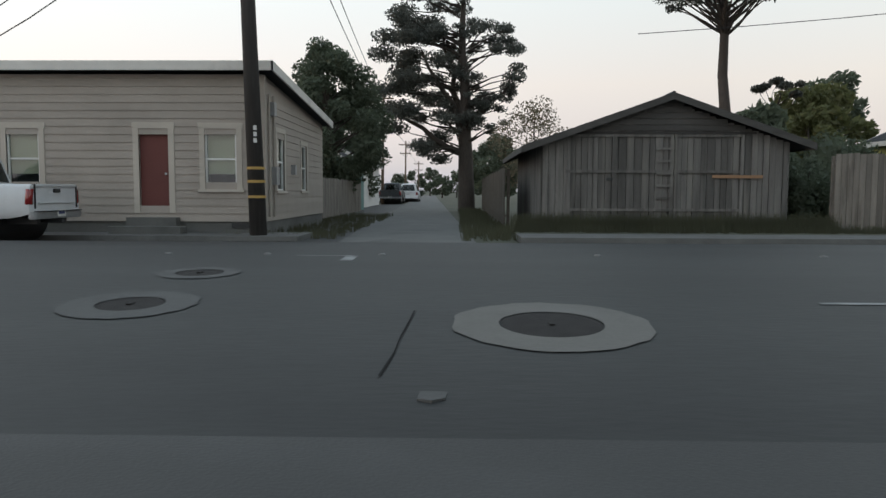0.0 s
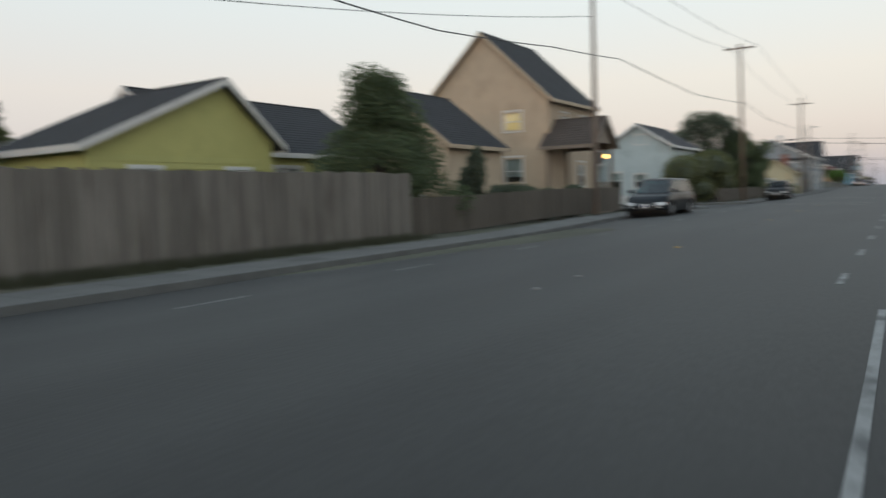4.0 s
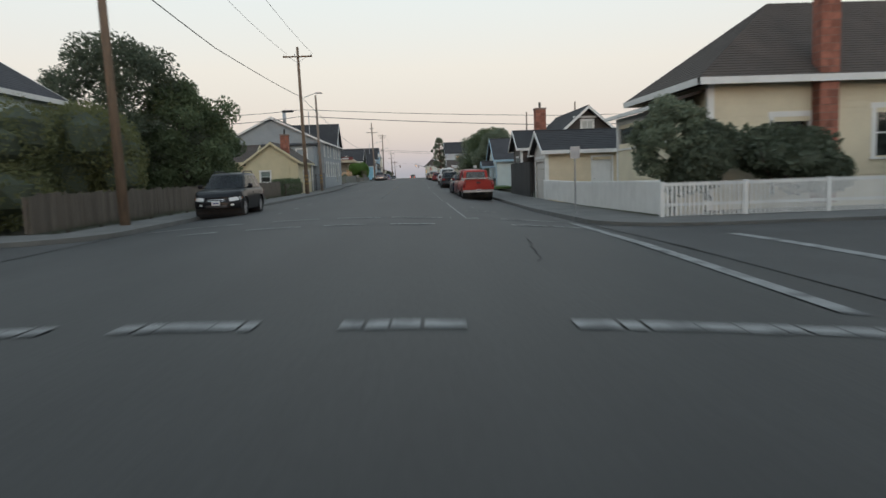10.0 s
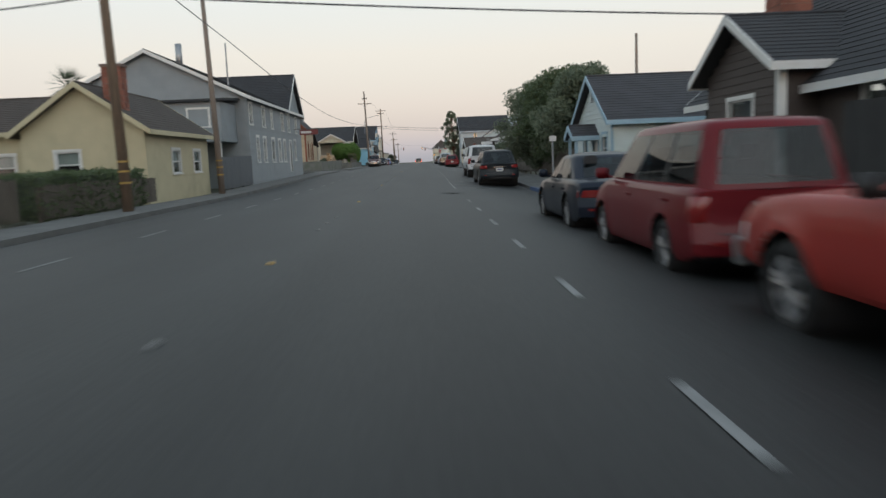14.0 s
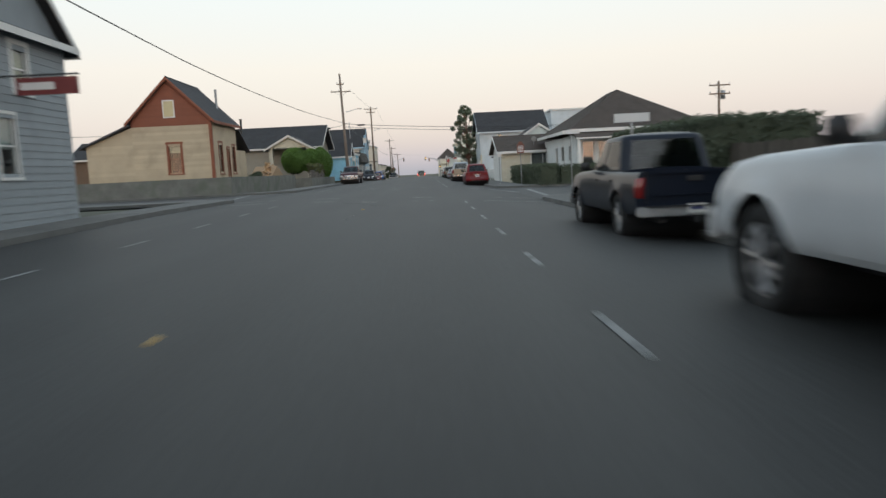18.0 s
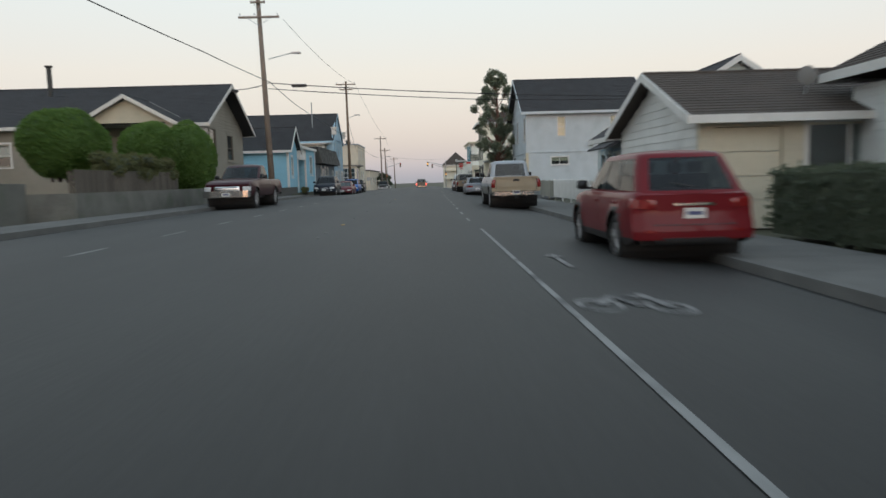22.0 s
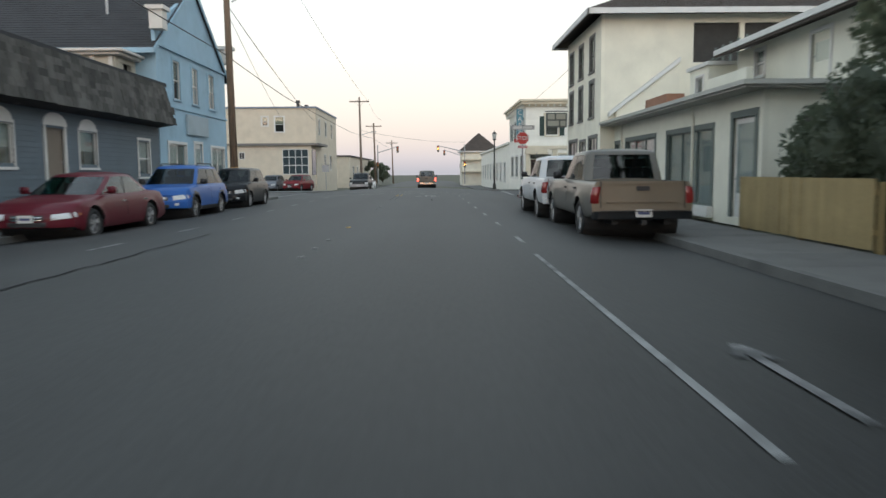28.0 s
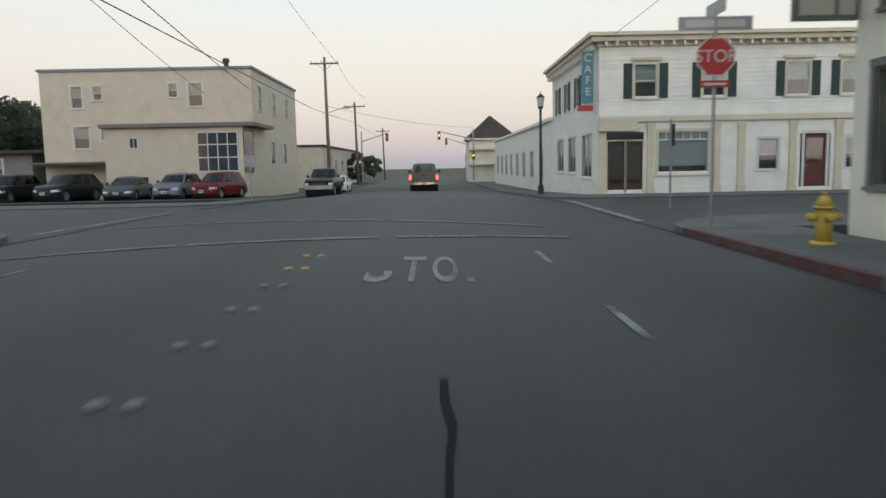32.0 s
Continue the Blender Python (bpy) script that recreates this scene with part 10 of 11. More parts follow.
vehicle("pickup", 250.6, 1.15, 0, P_WHITE, "white mid-size crew-cab pickup truck", (0.98, 0.97, 0.95), 0.06, ("crew",), bumper=P_WHITE)
# on the side streets
vehicle("pickup", 58.6, -8.6, 172, P_DENIM, "lifted faded-blue pickup truck on the side street", (1, 1, 1), 0.25, ())
vehicle("pickup", 166.2, -7.7, 90, P_WHITE, "white pickup truck on the side street", (1, 1, 1), 0.08, ("crew", "chrome"))
# the truck ahead on the road
vehicle("pickup", 304.0, 5.8, 0, P_TAN, "tan pickup truck ahead with its brake lamps lit", (0.95, 0.97, 1.0), 0.05, ("crew",), tail=TAIL_ON, bumper=CHROME, plain=True)
# car park by the cream building
for k, (xx, yy_, kind, pm, lb) in enumerate(((298.2, 17.9, "hatchback", P_RED2, "maroon hatchback in the car park"), (298.4, 20.4, "hatchback", P_SILVER, "silver hatchback in the car park"), (298.0, 23.2, "sedan", P_GREYT, "grey sedan in the car park"), (297.6, 26.5, "suv", P_DARK, "dark teal-windowed suv in the car park"), (297.2, 29.7, "suv", P_BLACK, "dark suv in the car park"))):
    vehicle(kind, xx, yy_, 168 + k * 9 % 25, pm, lb, (0.97, 0.97, 0.97), z=-0.16 + dip(xx), plain=True)
vehicle("pickup", 304.5, 12.6, 180, P_BLACK, "black pickup truck parked far down the street", (1, 1, 1), 0.1, ("crew",), plain=True)
vehicle("sedan", 312.0, 12.7, 180, P_WHITE, "white sedan parked far down the street", plain=True)
vehicle("pickup", -6.2, 62, 90, P_GREYT, "grey pickup truck parked along the alley", z=-0.2, plain=True)
vehicle("van", -5.2, 70, 90, P_WHITE, "white van parked along the alley", z=-0.2, plain=True)


# ---- poles, wires, signs ----
utility_pole(-5.0, 13.9, 11.5, POLE_DARK, "dark creosoted utility pole with yellow bands", [], (-0.35, 0), 0.2, True, None, False, True)
utility_pole(37.5, 15.6, 12.0, POLE_GREY, "slim weathered utility pole", [(11.6, 2.2, "y")], (-0.1, 0), 0.14)
utility_pole(69.3, 14.6, 12.9, POLE_WOOD, "brown utility pole with a crossarm", [(12.5, 2.4, "y")], (-0.25, 0.25), 0.17)
utility_pole(107.5, 14.3, 12.1, POLE_WOOD, "brown utility pole with a street lamp and banded base", [(11.3, 2.4, "y")], (-0.15, 0.2), 0.17, True, (8.0, 1.1))
utility_pole(119.0, 14.5, 9.4, POLE_GREY, "short weathered pole with yellow tags", [], (-0.1, 0.2), 0.15, True)
utility_pole(219.0, 14.55, 13.3, POLE_GREY, "tall weathered utility pole with crossarms and lamp", [(12.0, 0.9, "y"), (11.1, 2.5, "y")], (-0.1, 0.35), 0.2, False, (8.6, 1.6))
utility_pole(262.9, 14.2, 13.4, POLE_WOOD, "brown utility pole with crossarms and lamp beside the blue building", [(13.0, 2.4, "y"), (12.4, 1.6, "y")], (-0.1, 0.1), 0.19, True, (9.0, 0.9))
utility_pole(312.0, 13.3, 10.4, POLE_GREY, "weathered utility pole with a crossarm", [(9.9, 2.2, "y")], (0, 0.1), 0.16, False, (6.2, 1.2))
utility_pole(340.0, 14.0, 9.5, POLE_WOOD, "utility pole far down the street", [(9.0, 2.4, "y")], (0, 0.2), 0.17)
utility_pole(385.0, 14.0, 9.0, POLE_WOOD, "utility pole far down the street", [(8.4, 2.4, "y")], (0, 0.2), 0.17)
utility_pole(110.5, -9.2, 7.6, POLE_GREY, "slim pole behind the houses", [], (0, 0), 0.1)
utility_pole(127.5, -7.5, 8.0, POLE_GREY, "slim pole behind the trees", [], (0, 0), 0.12)
utility_pole(196.0, -23.1, 8.4, POLE_WOOD, "utility pole on the back lane", [(8.0, 2.0, "y"), (7.2, 2.0, "y")], (0, 0), 0.16, False, None, True)
for k, (xx, yy_, hh) in enumerate(((-6.9, 60, 9.5), (-7.1, 90, 7.5), (-7.6, 130, 6.6))):
    utility_pole(xx, yy_, hh, POLE_WOOD, "utility pole along the alley", [(hh - 0.5, 1.8, "x"), (hh - 1.6, 1.4, "x")], (0.1, 0), 0.14)

MAIN = ((-45, 8.0), (-5, 7.0), (15, 5.7), (22, 5.75), (30, 6.5), (37.5, 7.1), (52, 6.9), (69.3, 7.85), (81, 7.4), (97, 7.6), (107.5, 7.9), (122, 7.2), (140, 6.3), (157, 5.9), (170, 5.95), (188, 6.3), (205, 6.9), (219, 7.4), (228, 6.9), (246, 6.65), (262.4, 6.5), (276, 5.9), (312, 5.6), (340, 6.2), (385, 6.0))
cable([(x, 14.4, z) for x, z in MAIN], 0.03, 0.02, 4, name="main_cable")
cable([(37.5, 14.6, 11.6), (69.3, 13.5, 12.5), (107.5, 13.3, 11.4)], 0.5, 0.012)
cable([(37.5, 16.6, 11.6), (69.3, 15.7, 12.5), (107.5, 15.4, 11.4)], 0.5, 0.012)
cable([(219, 13.4, 11.2), (262.9, 13.2, 12.9), (312, 12.4, 9.0), (340, 13, 9)], 0.5, 0.012)
cable([(107.5, 14.4, 6.85), (107.5, -8, 5.7), (107.5, -32, 6.0)], 0.12, 0.022, label="cable crossing over the street")
cable([(107.5, 14.4, 6.3), (107.5, -8, 4.9), (107.5, -32, 5.2)], 0.12, 0.028, label="cable crossing over the street")
cable([(107.5, 14.4, 6.85), (107.8, 23, 6.55), (108, 60, 7.2)], 0.12, 0.02, label="cable crossing over the street")
cable([(107.5, 14.4, 6.3), (107.8, 23, 5.8), (108, 60, 6.2)], 0.12, 0.025, label="cable crossing over the street")
cable([(219.0, 14.5, 7.35), (219.3, 1.75, 6.44), (219.4, -10, 6.0), (219.6, -32, 6.4)], 0.06, 0.03, label="cable crossing over the street")
cable([(219.0, 14.5, 7.0), (219.3, 1.75, 6.07), (219.4, -10, 5.85), (219.6, -32, 6.2)], 0.06, 0.026, label="cable crossing over the street")
cable([(219.0, 14.5, 7.35), (219.2, 16.7, 7.0), (219.6, 60, 7.6)], 0.1, 0.026, label="cable crossing over the street")
cable([(262.9, 14.2, 8.6), (305.0, 17.2, 6.2)], 0.3, 0.02)
cable([(262.9, 14.2, 8.2), (303.2, 20.0, 6.0)], 0.3, 0.014)
cable([(312, 13.4, 5.8), (352, 0, 6.0)], 0.4, 0.014)
cable([(268.0, -2.6, 6.8), (289, -3, 6.7)], 0.1, 0.01)
cable([(-5, 13.9, 10.2), (-6.9, 60, 8.9), (-7.1, 90, 6.9), (-7.6, 130, 6.0)], 0.5, 0.02)
cable([(-5, 13.9, 9.0), (-6.9, 60, 8.0)], 0.4, 0.02)
cable([(-5, 13.9, 9.6), (-14, 15.0, 3.9)], 0.5, 0.014)
cable([(-5, 13.9, 9.2), (-13, 15.0, 3.9)], 0.7, 0.014)
cable([(37.5, 15.6, 9.2), (6, 24, 6.5)], 0.6, 0.014)
cable([(37.5, 15.6, 10.2), (-45, 16, 11.8)], 0.9, 0.02)

# splice boxes hung on the cables
for bx_c, by_c, bz_c in ((219.1, 16.9, 6.9), (219.1, 12.6, 7.15), (107.6, 15.6, 6.75)):
    sbx = thing("splice_box", "black cable splice box hung on the wire", "splice box", bx_c, by_c, bz_c)
    bm = bmnew()
    tube(bm, (0, -0.38, 0), (0, 0.38, 0), 0.1, 0.1, 12)
    tube(bm, (0, -0.5, 0), (0, -0.38, 0), 0.03, 0.1, 12)
    tube(bm, (0, 0.38, 0), (0, 0.5, 0), 0.1, 0.03, 12)
    part("case", bm, WIRE, sbx)
    bm = bmnew()
    tube(bm, (0, 0.2, 0.08), (0, 0.2, 0.24), 0.012, 0.012, 6)
    part("hanger", bm, METAL_GREY, sbx)

hydrant(45.2, -0.7, side_z(45, 0))
hydrant(153.6, -0.75, side_z(153, 0))
hydrant(265.0, -0.5, side_z(265, 0))
zr_ = lambda x: side_z(x, 0)
sign_post(69.6, -0.1, zr_(69.6), 2.2, "blank parking sign on a steel post", [(0.32, 0.4, 2.0, METAL_GREY, "-x")])
sign_post(118.0, -0.8, zr_(118), 2.2, "small white sign on a grey post", [(0.32, 0.24, 2.05, SIGN_WHITE, "-x")], 0.05)
sign_post(145.4, -0.3, zr_(145), 2.4, "white sign on a thin post", [(0.9, 0.22, 2.3, SIGN_WHITE, "-x")])
BROWN_SIGN = mat("brown sign sheeting", (0.16, 0.06, 0.04), 0.5, 0.1, 3, 20, 0)
s = sign_post(176.8, -1.6, zr_(176), 2.75, "brown arched information sign on a post", [(0.5, 0.62, 2.4, BROWN_SIGN, "-x")])
for k in range(5):
    bm = bmnew()
    box(bm, -0.05, -0.19, 2.2 + k * 0.09, -0.046, 0.19, 2.24 + k * 0.09)
    part("print_bar", bm, SIGN_WHITE, s)
bm = bmnew()
tube(bm, (-0.044, 0, 2.74), (-0.034, 0, 2.74), 0.16, 0.16, 14)
part("emblem", bm, BROWN_SIGN, s)
sign_post(179.4, -0.4, zr_(179), 2.2, "small white sign on a steel post", [(0.28, 0.2, 2.05, SIGN_WHITE, "-x")])
sign_post(231.4, -0.64, zr_(232), 2.3, "small pale sign on a steel post", [(0.34, 0.3, 2.15, SIGN_WHITE, "-x")], 0.035)
sign_post(239.6, 14.2, side_z(239, 14), 2.4, "two grey signs seen from behind on one post", [(0.26, 0.5, 2.1, METAL_GREY, "-x")])
sign_post(169.5, -3.6, zr_(172), 3.2, "street name blades on a post", [(1.0, 0.22, 3.05, SIGN_WHITE, "-x")])

st = thing("stop_sign", "red octagonal STOP sign with street name blades on a steel post", "stop sign", 267.1, 0.33, zr_(266))
bm = bmnew()
tube(bm, (0, 0, -0.1), (0, 0, 3.75), 0.03, 0.03, 8)
part("post", bm, METAL_GREY, st)
bm = bmnew()
oc = [(0.345 * math.cos(math.pi / 8 + k * math.pi / 4), 2.96 + 0.345 * math.sin(math.pi / 8 + k * math.pi / 4)) for k in range(8)]
prism(bm, oc, "x", -0.045, -0.036)
pl = part("octagon", bm, SIGN_WHITE, st, "white-edged red octagon")
bm = bmnew()
oc = [(0.32 * math.cos(math.pi / 8 + k * math.pi / 4), 2.96 + 0.32 * math.sin(math.pi / 8 + k * math.pi / 4)) for k in range(8)]
prism(bm, oc, "x", -0.049, -0.045)
part("red_face", bm, SIGN_RED, pl)
me = text_mesh("STOP", 0.29, 0.002)
o = part("word", me, SIGN_WHITE, pl)
o.matrix_basis = pose(-0.052, 0, 2.96, 90, 0, -90)
bm = bmnew()
box(bm, -0.045, -0.24, 2.45, -0.036, 0.24, 2.57)
p2 = part("all_way_plate", bm, SIGN_RED, st, "small red plate")
bm = bmnew()
box(bm, -0.048, -0.19, 2.49, -0.045, 0.19, 2.53)
part("print_bar", bm, SIGN_WHITE, p2)
bm = bmnew()
box(bm, -0.015, -0.62, 3.40, 0.015, 0.62, 3.62)
bl = part("street_blade", bm, METAL_GREY, st)
bm = bmnew()
box(bm, -0.018, -0.5, 3.45, -0.015, 0.5, 3.57)
part("print_bar", bm, SIGN_WHITE, bl)
bm = bmnew()
box(bm, -0.4, -0.015, 3.64, 0.4, 0.015, 3.86)
part("street_blade", bm, METAL_GREY, st)
sign_post(275.0, -1.5, zr_(272), 2.4, "narrow dark sign edge-on on a post", [(0.45, 0.6, 1.95, DARK_METAL, "y")], 0.03)
sign_post(291.0, 14.2, side_z(291, 14), 2.2, "grey sign seen from behind", [(0.6, 0.6, 1.9, METAL_GREY, "-x")])

lp = thing("street_lamp", "dark green cast-iron lamp post with a frosted lantern", "street lamp", 289.7, 0.0, -0.45)
bm = bmnew()
tube(bm, (0, 0, -0.2), (0, 0, 0.5), 0.17, 0.13, 14)
tube(bm, (0, 0, 0.5), (0, 0, 4.1), 0.075, 0.055, 12)
tube(bm, (0, 0, 4.1), (0, 0, 4.2), 0.12, 0.14, 12)
part("post", bm, DARK_METAL, lp)
bm = bmnew()
tube(bm, (0, 0, 4.2), (0, 0, 4.62), 0.13, 0.19, 10)
part("lantern", bm, mat("frosted lantern", (0.5, 0.5, 0.48), 0.3, 0.05, 3, 20, 0), lp)
bm = bmnew()
tube(bm, (0, 0, 4.62), (0, 0, 4.8), 0.21, 0.05, 10)
tube(bm, (0, 0, 4.8), (0, 0, 4.92), 0.02, 0.02, 6)
part("cap", bm, DARK_METAL, lp)


def signal(x, y, z, arm, on, label):
    s = thing("traffic_light", label, "traffic light", x, y, z)
    bm = bmnew()
    tube(bm, (0, 0, 0), (0, 0, 6.2), 0.11, 0.08, 10)
    tube(bm, (0, 0, 5.0), (0, arm, 6.0), 0.07, 0.045, 8)
    part("mast", bm, METAL_GREY, s)
    for yy_, zz in ((arm, 5.5), (0.0, 3.0)):
        bm = bmnew()
        box(bm, -0.25, yy_ - 0.17, zz - 0.5, 0.0, yy_ + 0.17, zz + 0.5)
        hd = part("signal_head", bm, mat("dull yellow housing", (0.05, 0.045, 0.02), 0.5, 0.1, 3, 20, 0), s)
        for k, c in enumerate((SIGN_RED, AMBER, DARK_METAL)):
            bm = bmnew()
            tube(bm, (-0.27, yy_, zz + 0.32 - 0.32 * k), (-0.25, yy_, zz + 0.32 - 0.32 * k), 0.11, 0.11, 12)
            part("lens", bm, on if (k == 1) else c, hd)
    return s


LIT_AMBER = glow("lit amber lens", (1.0, 0.5, 0.08), 3.0)
signal(345, 0.3, -0.8, 4.2, LIT_AMBER, "traffic light on a curved mast arm, amber lit")
signal(347, 14.2, -0.8, -3.2, AMBER, "traffic light on a curved mast arm")
signal(365, 0.3, -0.9, 3.0, AMBER, "traffic light across the junction")


# ---- trees, shrubs, hedges ----
GZ = -0.2


def spreading_pine(label, x, y, z, h, seed):
    """An old pine: forked trunk, long level limbs and flat sprays of needles, heavier on one side."""
    rng = random.Random(seed)
    t = thing("pine_tree", label, "tree", x, y, z)
    bm = bmnew()
    limb(bm, (0, 0, -0.2), (-0.3, 0, h * 0.97), 0.52, 0.07, rng, 8, 0.008)
    forks = [((-0.05, 0, 3.2), (-4.2, 0.3, 5.6)), ((-0.1, 0, 4.0), (-2.6, -0.4, 9.0)), ((-0.1, 0, 5.0), (2.4, 0.3, 7.2)), ((-0.1, 0, 4.4), (-1.4, 0.6, 10.4))]
    for p, q in forks:
        limb(bm, p, q, 0.24, 0.05, rng, 5, 0.05)
    centres, radii = [], []
    while len(centres) < 120:
        u, w = rng.uniform(-1, 1), rng.uniform(-1, 1)
        if u * u + w * w > 1 or (u > 0.35 and w > 0.55) or (abs(u) < 0.16 and w > 0.3 and rng.random() < 0.6):
            continue
        c = Vector((-1.0 + 4.1 * u, rng.uniform(-1.8, 1.8), h * 0.56 + h * 0.36 * w))
        if c.z < 4.4 and c.x > -1.2:
            continue
        base = Vector((-0.2 + c.x * 0.12, c.y * 0.1, max(3.4, c.z - rng.uniform(0.3, 1.3))))
        limb(bm, base, c, 0.06, 0.012, rng, 4, 0.05)
        centres.append(c)
        radii.append(rng.uniform(0.4, 0.95) * (1.15 if c.x < -1 else 0.85))
    part("trunk", bm, BARK, t, "", True)
    me = leaves_mesh("crown", centres, radii, 52000, 0.085, LEAF_PINE, seed, 0.5, 0.02)
    tagged(part("crown", me, LEAF_PINE, t), kind="stuff")


spreading_pine("tall dark feathery pine beside the alley", 0.1, 40.0, GZ, 14.2, 11)
for k in range(7):
    tree("far_tree", "small dark tree at the far end of the alley", -11 + k * 2.6, 128 + 6 * (k % 3), GZ, 4.0 + 0.8 * (k * 7 % 3), 2.2, LEAF_DARK, 410 + k, 0.15, 0.15, 10, 1800, 0.22)
tree("pine_tree", "tall bare-trunked pine behind the shed", 11.8, 30.0, GZ, 17.0, 4.5, LEAF_PINE, 12, 0.34, 0.58, 130, 42000, 0.08, None, (-1.1, 0), "round", 0.42, 0.05, 0.42)
tree("side_branch_pine", "pine with a low side branch clump behind the shed", 12.0, 30.3, GZ, 6.3, 1.2, LEAF_PINE, 19, 0.12, 0.88, 7, 2600, 0.1, None, (1.9, 0), "top", 0.45, 0.05, 0.7)
tree("round_tree", "small dark round-crowned tree behind the shed", 15.0, 30.0, GZ, 4.6, 1.5, LEAF_OLIVE, 13, 0.16, 0.35, 14, 6000, 0.13)
tree("bay_tree", "dense dark round-crowned tree over the alley", -6.4, 31.0, GZ, 7.6, 2.5, LEAF_DARK, 14, 0.35, 0.15, 60, 30000, 0.1, None, (0, 0), "round", 0.8, 0.1, 0.75)
tree("bare_tree", "thin pale-leaved tree by the alley", 3.6, 36.0, GZ, 5.6, 2.2, TWIG, 15, 0.12, 0.25, 22, 3600, 0.08)
for k, (xx, yy_, hh, sp, mm) in enumerate(((17, 34, 6.0, 3.0, LEAF_OLIVE), (21, 40, 7.5, 3.2, LEAF_DARK), (3.0, 70, 6, 3.0, LEAF_DARK), (-9, 52, 8, 3.5, LEAF_DARK), (5, 100, 8, 4.0, LEAF_DARK), (11.5, 27, 4.2, 2.0, LEAF_DARK))):
    tree("garden_tree", "dark garden tree behind the fences", xx, yy_, GZ, hh, sp, mm, 100 + k, 0.2, 0.2, 14, 6000, 0.2)
tree("fir_shrub", "dense green rounded conifer behind the fence", 25.6, 19.4, GZ, 5.7, 2.6, LEAF_MID, 20, 0.2, 0.04, 60, 32000, 0.08, None, (0, 0), "cone", 0.9, 0.1, 0.8)
for k, (xx, yy_, rr, hh) in enumerate(((9.3, 18.6, 0.9, 2.2), (10.4, 19.4, 1.0, 2.0), (13.5, 24.0, 2.0, 3.3))):
    bush("yard_bush", "dark overgrown bush behind the fence", xx, yy_, GZ, rr, rr, hh, LEAF_DARK, 220 + k, 4500, 0.1, 14)
bush("cypress_shrub", "slim dark columnar cypress", 29.0, 17.4, GZ, 0.65, 0.65, 3.0, LEAF_DARK, 21, 4000, 0.09, 10)
for k, xx in enumerate((33.0, 36.0, 39.5)):
    bush("shrub", "low dark shrub behind the fence", xx, 17.8, GZ, 1.7, 1.0, 1.7, LEAF_DARK, 22 + k, 3500, 0.09)
bush("laurel_bush", "large olive-green rounded shrub behind the stake fence", 68.4, 18.9, GZ, 4.9, 2.2, 4.0, LEAF_OLIVE, 31, 30000, 0.08, 30)
bush("laurel_bush", "large green shrub behind the stake fence", 76.5, 18.6, GZ, 4.0, 2.2, 4.6, LEAF_OLIVE, 32, 28000, 0.08, 30)
tree("cypress_tree", "dark flat-topped cypress behind the shrubs", 86.5, 21.5, GZ, 8.8, 4.0, LEAF_DARK, 33, 0.3, 0.3, 50, 26000, 0.11, None, (0, 0), "top", 0.7, 0.1, 0.8)
tree("holm_oak", "dark round tree by the pavement", 87.5, 18.2, GZ, 6.8, 3.2, LEAF_MID, 34, 0.25, 0.1, 50, 30000, 0.1, None, (0, 0), "round", 0.8, 0.1, 0.8)
tree("holm_oak", "dark round tree by the pavement", 92.6, 18.6, GZ, 5.8, 2.4, LEAF_MID, 35, 0.2, 0.1, 40, 18000, 0.1, None, (0, 0), "round", 0.8, 0.1, 0.8)
bush("clipped_hedge", "low clipped green hedge before the yellow cottage", 108.8, 16.2, GZ, 3.8, 0.6, 1.25, LEAF_MID, 36, 9000, 0.07, square=True, category="hedge")


def fan_palm(x, y, z, h):
    t = thing("palm_tree", "small fan palm far behind the roofs", "palm tree", x, y, z)
    rng = random.Random(37)
    bm = bmnew()
    limb(bm, (0, 0, -0.2), (0, 0, h), 0.24, 0.2, rng, 5, 0.01)
    part("trunk", bm, BARK, t, "", True)
    for k in range(26):
        a, e = k * 2.4, math.radians(-35 + 110 * rng.random())
        d = Vector((math.cos(a) * math.cos(e), math.sin(a) * math.cos(e), math.sin(e)))
        s = d.cross(Vector((0, 0, 1))).normalized()
        bm = bmnew()
        root = Vector((0, 0, h)) + d * 0.9
        tube(bm, (0, 0, h), root, 0.025, 0.015, 4, False)
        for j in range(-5, 6):
            f = (d * math.cos(j * 0.24) + s * math.sin(j * 0.24)) * rng.uniform(1.1, 1.5) - Vector((0, 0, 0.12 + 0.1 * rng.random()))
            w = s * 0.05
            bm.faces.new([bm.verts.new(p) for p in (root - w, root + w, root + f)])
        part("frond", bm, LEAF_DARK, t)


fan_palm(151.2, 36.0, GZ, 8.9)
for k, (xx, yy_, rx, h_, z_) in enumerate(((199.2, 17.7, 2.1, 2.5, 1.45), (206.2, 17.2, 2.3, 2.4, 1.6), (209.0, 16.5, 1.9, 3.6, 0.55))):
    bush("topiary_ball", "clipped round green bush in the front garden", xx, yy_, z_, rx, 1.2, h_, LEAF_BRIGHT, 40 + k, 15000, 0.06, ball=True)
for k, (xx, rx, h_) in enumerate(((198.6, 1.5, 1.0), (201.2, 1.7, 0.95), (203.8, 1.6, 0.9))):
    bush("rose_hedge", "loose olive-green flowering hedge spilling over the garden wall", xx, 15.95, 1.35, rx, 0.6, h_, LEAF_OLIVE, 340 + k, 6000, 0.06, 16, category="hedge")
bush("ivy_fence", "climbing plant over a yard fence", 186.5, 18.6, 0.62, 1.8, 0.5, 1.0, LEAF_DARK, 45, 2500, 0.08)
bush("flower_shrub", "low olive shrub before the sky-blue cottage", 233.6, 14.9, 0.25, 1.8, 0.3, 0.45, LEAF_OLIVE, 47, 1800, 0.06)
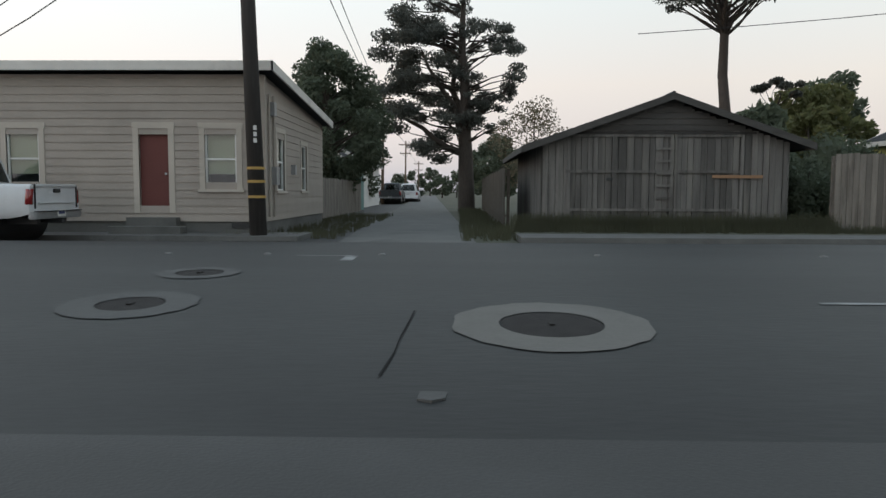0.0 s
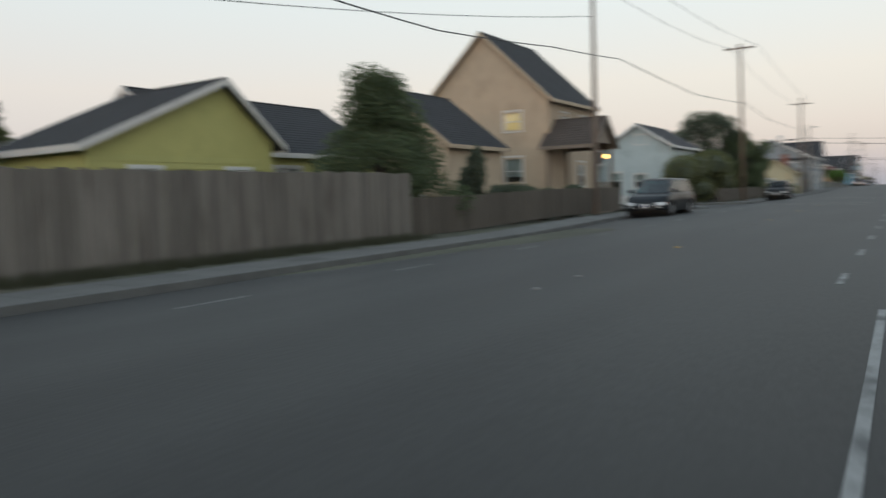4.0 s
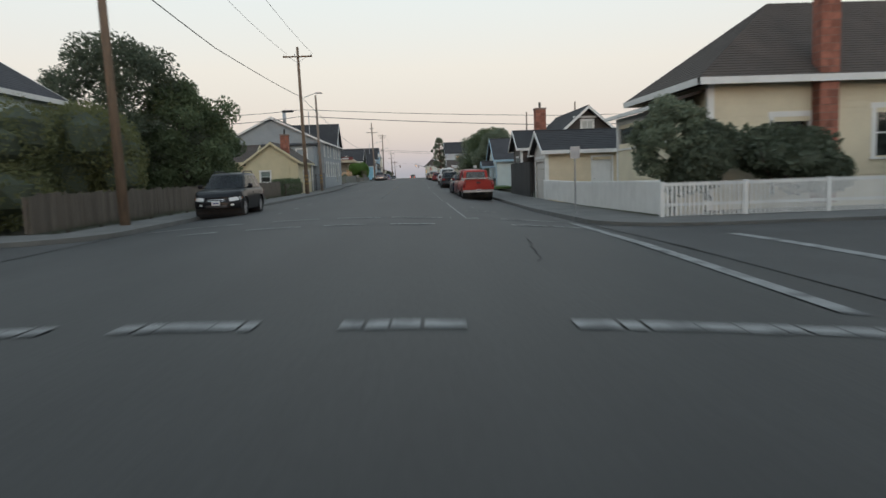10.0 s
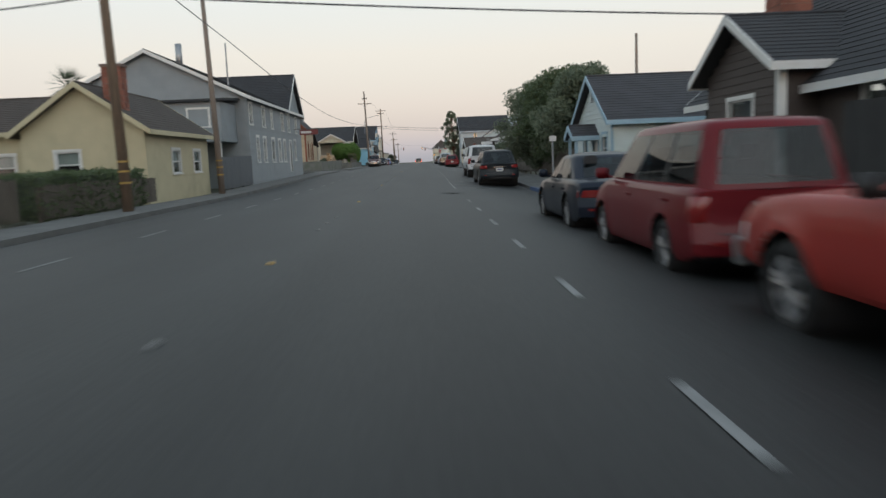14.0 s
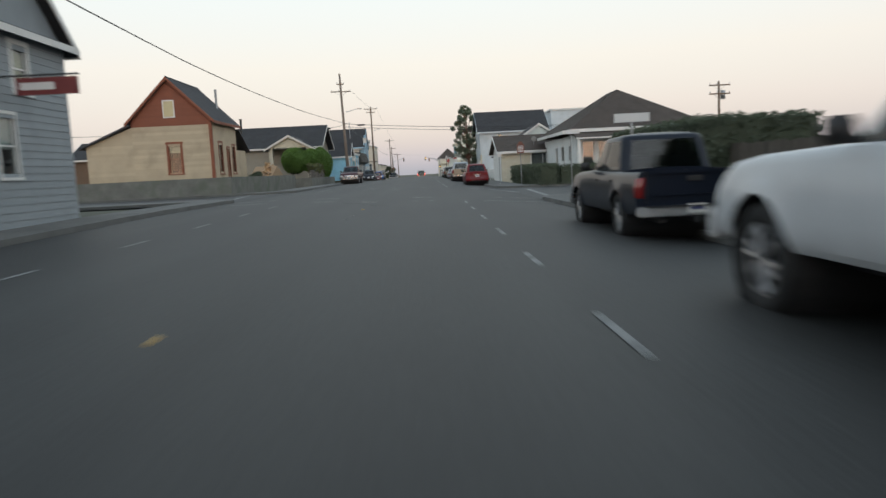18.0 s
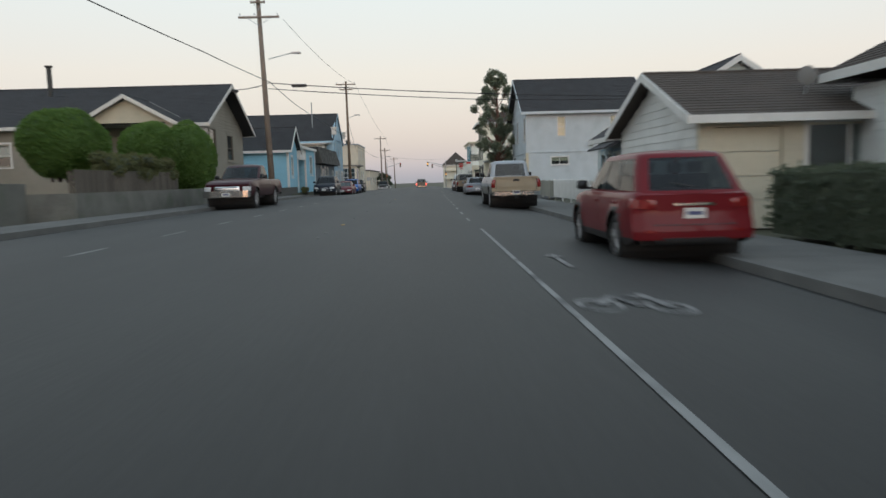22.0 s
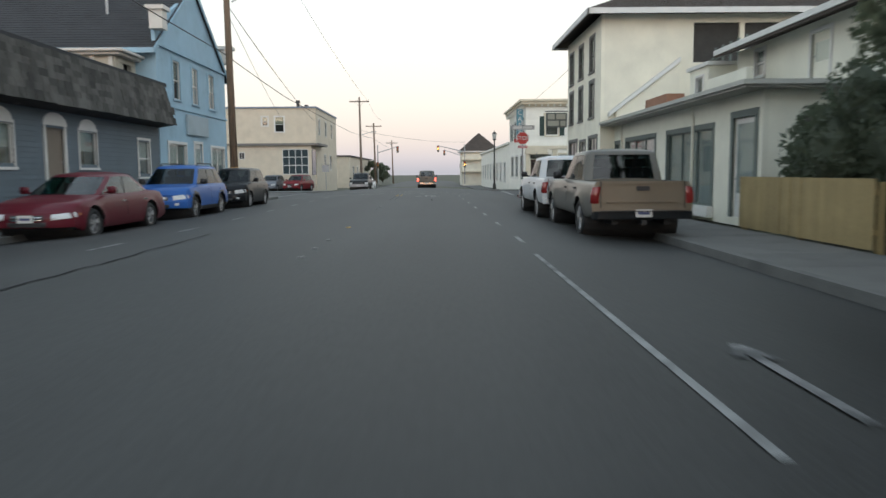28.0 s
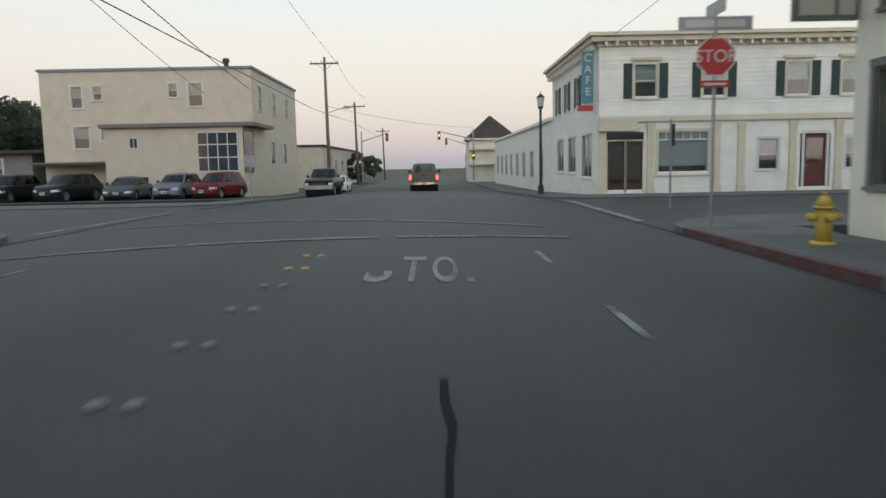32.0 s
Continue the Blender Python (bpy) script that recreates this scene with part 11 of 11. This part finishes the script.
for k, (xx, rx, h_) in enumerate(((36.3, 1.3, 0.8), (34.9, 1.2, 0.95), (33.4, 1.4, 0.75), (31.6, 1.3, 0.85), (29.8, 1.2, 0.7))):
    bush("planting", "straggly grey-green planting against the shop wall", xx, -2.65, side_z(xx, 0), rx, 0.34, h_ * 0.8, LEAF_GREY, 150 + k, 5200, 0.06, 30)
for k, (xx, yy_, rx, ry, h_, z_) in enumerate(((67.3, -6.2, 1.2, 2.3, 2.0, 0.25), (67.5, -12.4, 1.2, 2.6, 2.4, 0.3), (67.0, -3.4, 1.2, 1.3, 2.2, 0.2))):
    bush("garden_shrub", "dark rounded shrub in the corner garden", xx, yy_, z_, rx, ry, h_, LEAF_DARK, 60 + k, 8000, 0.1, 16)
tree("corner_tree", "small grey-green tree behind the picket fence", 67.7, -2.7, GZ, 3.3, 1.35, LEAF_GREY, 64, 0.1, 0.35, 30, 11000, 0.07, None, (0, 0), "round", 0.8, 0.1, 0.8)
for k, (xx, yy_, hh, sp, mm) in enumerate(((124.7, -4.4, 5.9, 2.6, LEAF_GREY), (128.4, -4.0, 6.1, 2.9, LEAF_MID), (132.6, -3.2, 6.0, 2.9, LEAF_GREY))):
    tree("street_side_tree", "leafy grey-green tree leaning over the pavement", xx, yy_, GZ, hh, sp, mm, 70 + k, 0.2, 0.12, 50, 26000, 0.095, None, (0, 0.5), "round", 0.8, 0.1, 0.8)
bush("tall_hedge", "tall dark clipped hedge on the corner", 148.9, -3.3, GZ, 4.1, 1.55, 2.2, LEAF_DARK, 75, 26000, 0.07, square=True, category="hedge")
bush("clipped_hedge", "low dark clipped hedge round the white house", 179.6, -2.7, GZ, 7.6, 0.55, 1.25, LEAF_DARK, 76, 14000, 0.07, square=True, category="hedge")
bush("clipped_hedge", "low dark clipped hedge along the side street", 172.6, -9.0, GZ, 0.55, 5.6, 1.15, LEAF_DARK, 77, 9000, 0.07, square=True, category="hedge")
tree("eucalyptus", "tall open eucalyptus beside the pale house", 238.3, -1.9, GZ, 10.8, 2.3, LEAF_GREY, 80, 0.24, 0.3, 70, 15000, 0.1, BARK_RED, (-0.2, 0.4), "round", 1.0, 0.05, 0.5)
bush("dark_shrub", "large dark shrub spilling over the board fence", 242.0, -3.1, GZ, 2.9, 1.1, 3.1, LEAF_DARK, 81, 16000, 0.08, 26)
board_fence("short_fence", "short yellow-tan board fence by the tree", "+y", -1.7, 239.6, 244.4, lambda u: side_z(u, 0), 1.1, mat("ochre boards", (0.30, 0.23, 0.11), 0.85, 0.2, 2, 20, 0.3, island=0.1), 0.2, 0.004, 82, 0.0)
for k in range(5):
    tree("cypress_tree", "dark wind-shaped cypress behind the car park", 312 + k * 5, 44 + 3 * (k % 2), GZ, 8.5 - 0.5 * k, 4.0, LEAF_DARK, 90 + k, 0.3, 0.35, 14, 7000, 0.22, None, (1, 0), "top")
for k, (xx, yy_) in enumerate(((360, 16), (395, -3), (410, 18))):
    tree("far_tree", "small dark tree far down the street", xx, yy_, -1.5, 4.5, 2.2, LEAF_DARK, 120 + k, 0.15, 0.2, 10, 2500, 0.2)
# grass tufts along the walls
def tufts(name, pts, material, seed, h=0.16, label="dry grass tufts along the edge"):
    rng = np.random.default_rng(seed)
    v, f = [], []
    for x, y, z in pts:
        for _ in range(7):
            a, b = rng.uniform(-0.08, 0.08, 2)
            hh = h * rng.uniform(0.5, 1.3)
            k = len(v)
            v += [(x + a - 0.008, y + b, z), (x + a + 0.008, y + b, z), (x + a + rng.uniform(-0.06, 0.06), y + b + rng.uniform(-0.06, 0.06), z + hh)]
            f.append((k, k + 1, k + 2))
    me = bpy.data.meshes.new(name)
    me.from_pydata(v, [], f)
    tagged(part(name, me, material), label, "grass", kind="stuff")


rng = random.Random(9)
tufts("grass", [(rng.uniform(0.6, 23), rng.uniform(15.3, 16.4), -0.17) for _ in range(1500)], GRASS, 1, 0.2)
tufts("grass", [(rng.uniform(1.0, 9.3), rng.uniform(15.9, 16.42), -0.17) for _ in range(1200)], GRASS, 31, 0.42, "tall dry weeds along the shed wall")
tufts("grass", [(rng.uniform(228.3, 228.95), rng.uniform(-11.5, -2.9), side_z(228.5, 0)) for _ in range(500)], GRASS, 9, 0.2)
tufts("grass", [(rng.uniform(-0.3, 0.9), rng.uniform(13.6, 40), -0.27) for _ in range(700)], GRASS, 2, 0.22)
tufts("grass", [(rng.uniform(-6, -3.3), rng.uniform(14.2, 30), -0.27) for _ in range(500)], GRASS, 3, 0.2)
tufts("grass", [(rng.uniform(228.3, 228.95), rng.uniform(-12, -3), -0.2) for _ in range(300)], GRASS, 4, 0.25)
tufts("grass", [(rng.uniform(66, 104), rng.uniform(15.2, 15.9), side_z(80, 14)) for _ in range(500)], GRASS, 5, 0.18)
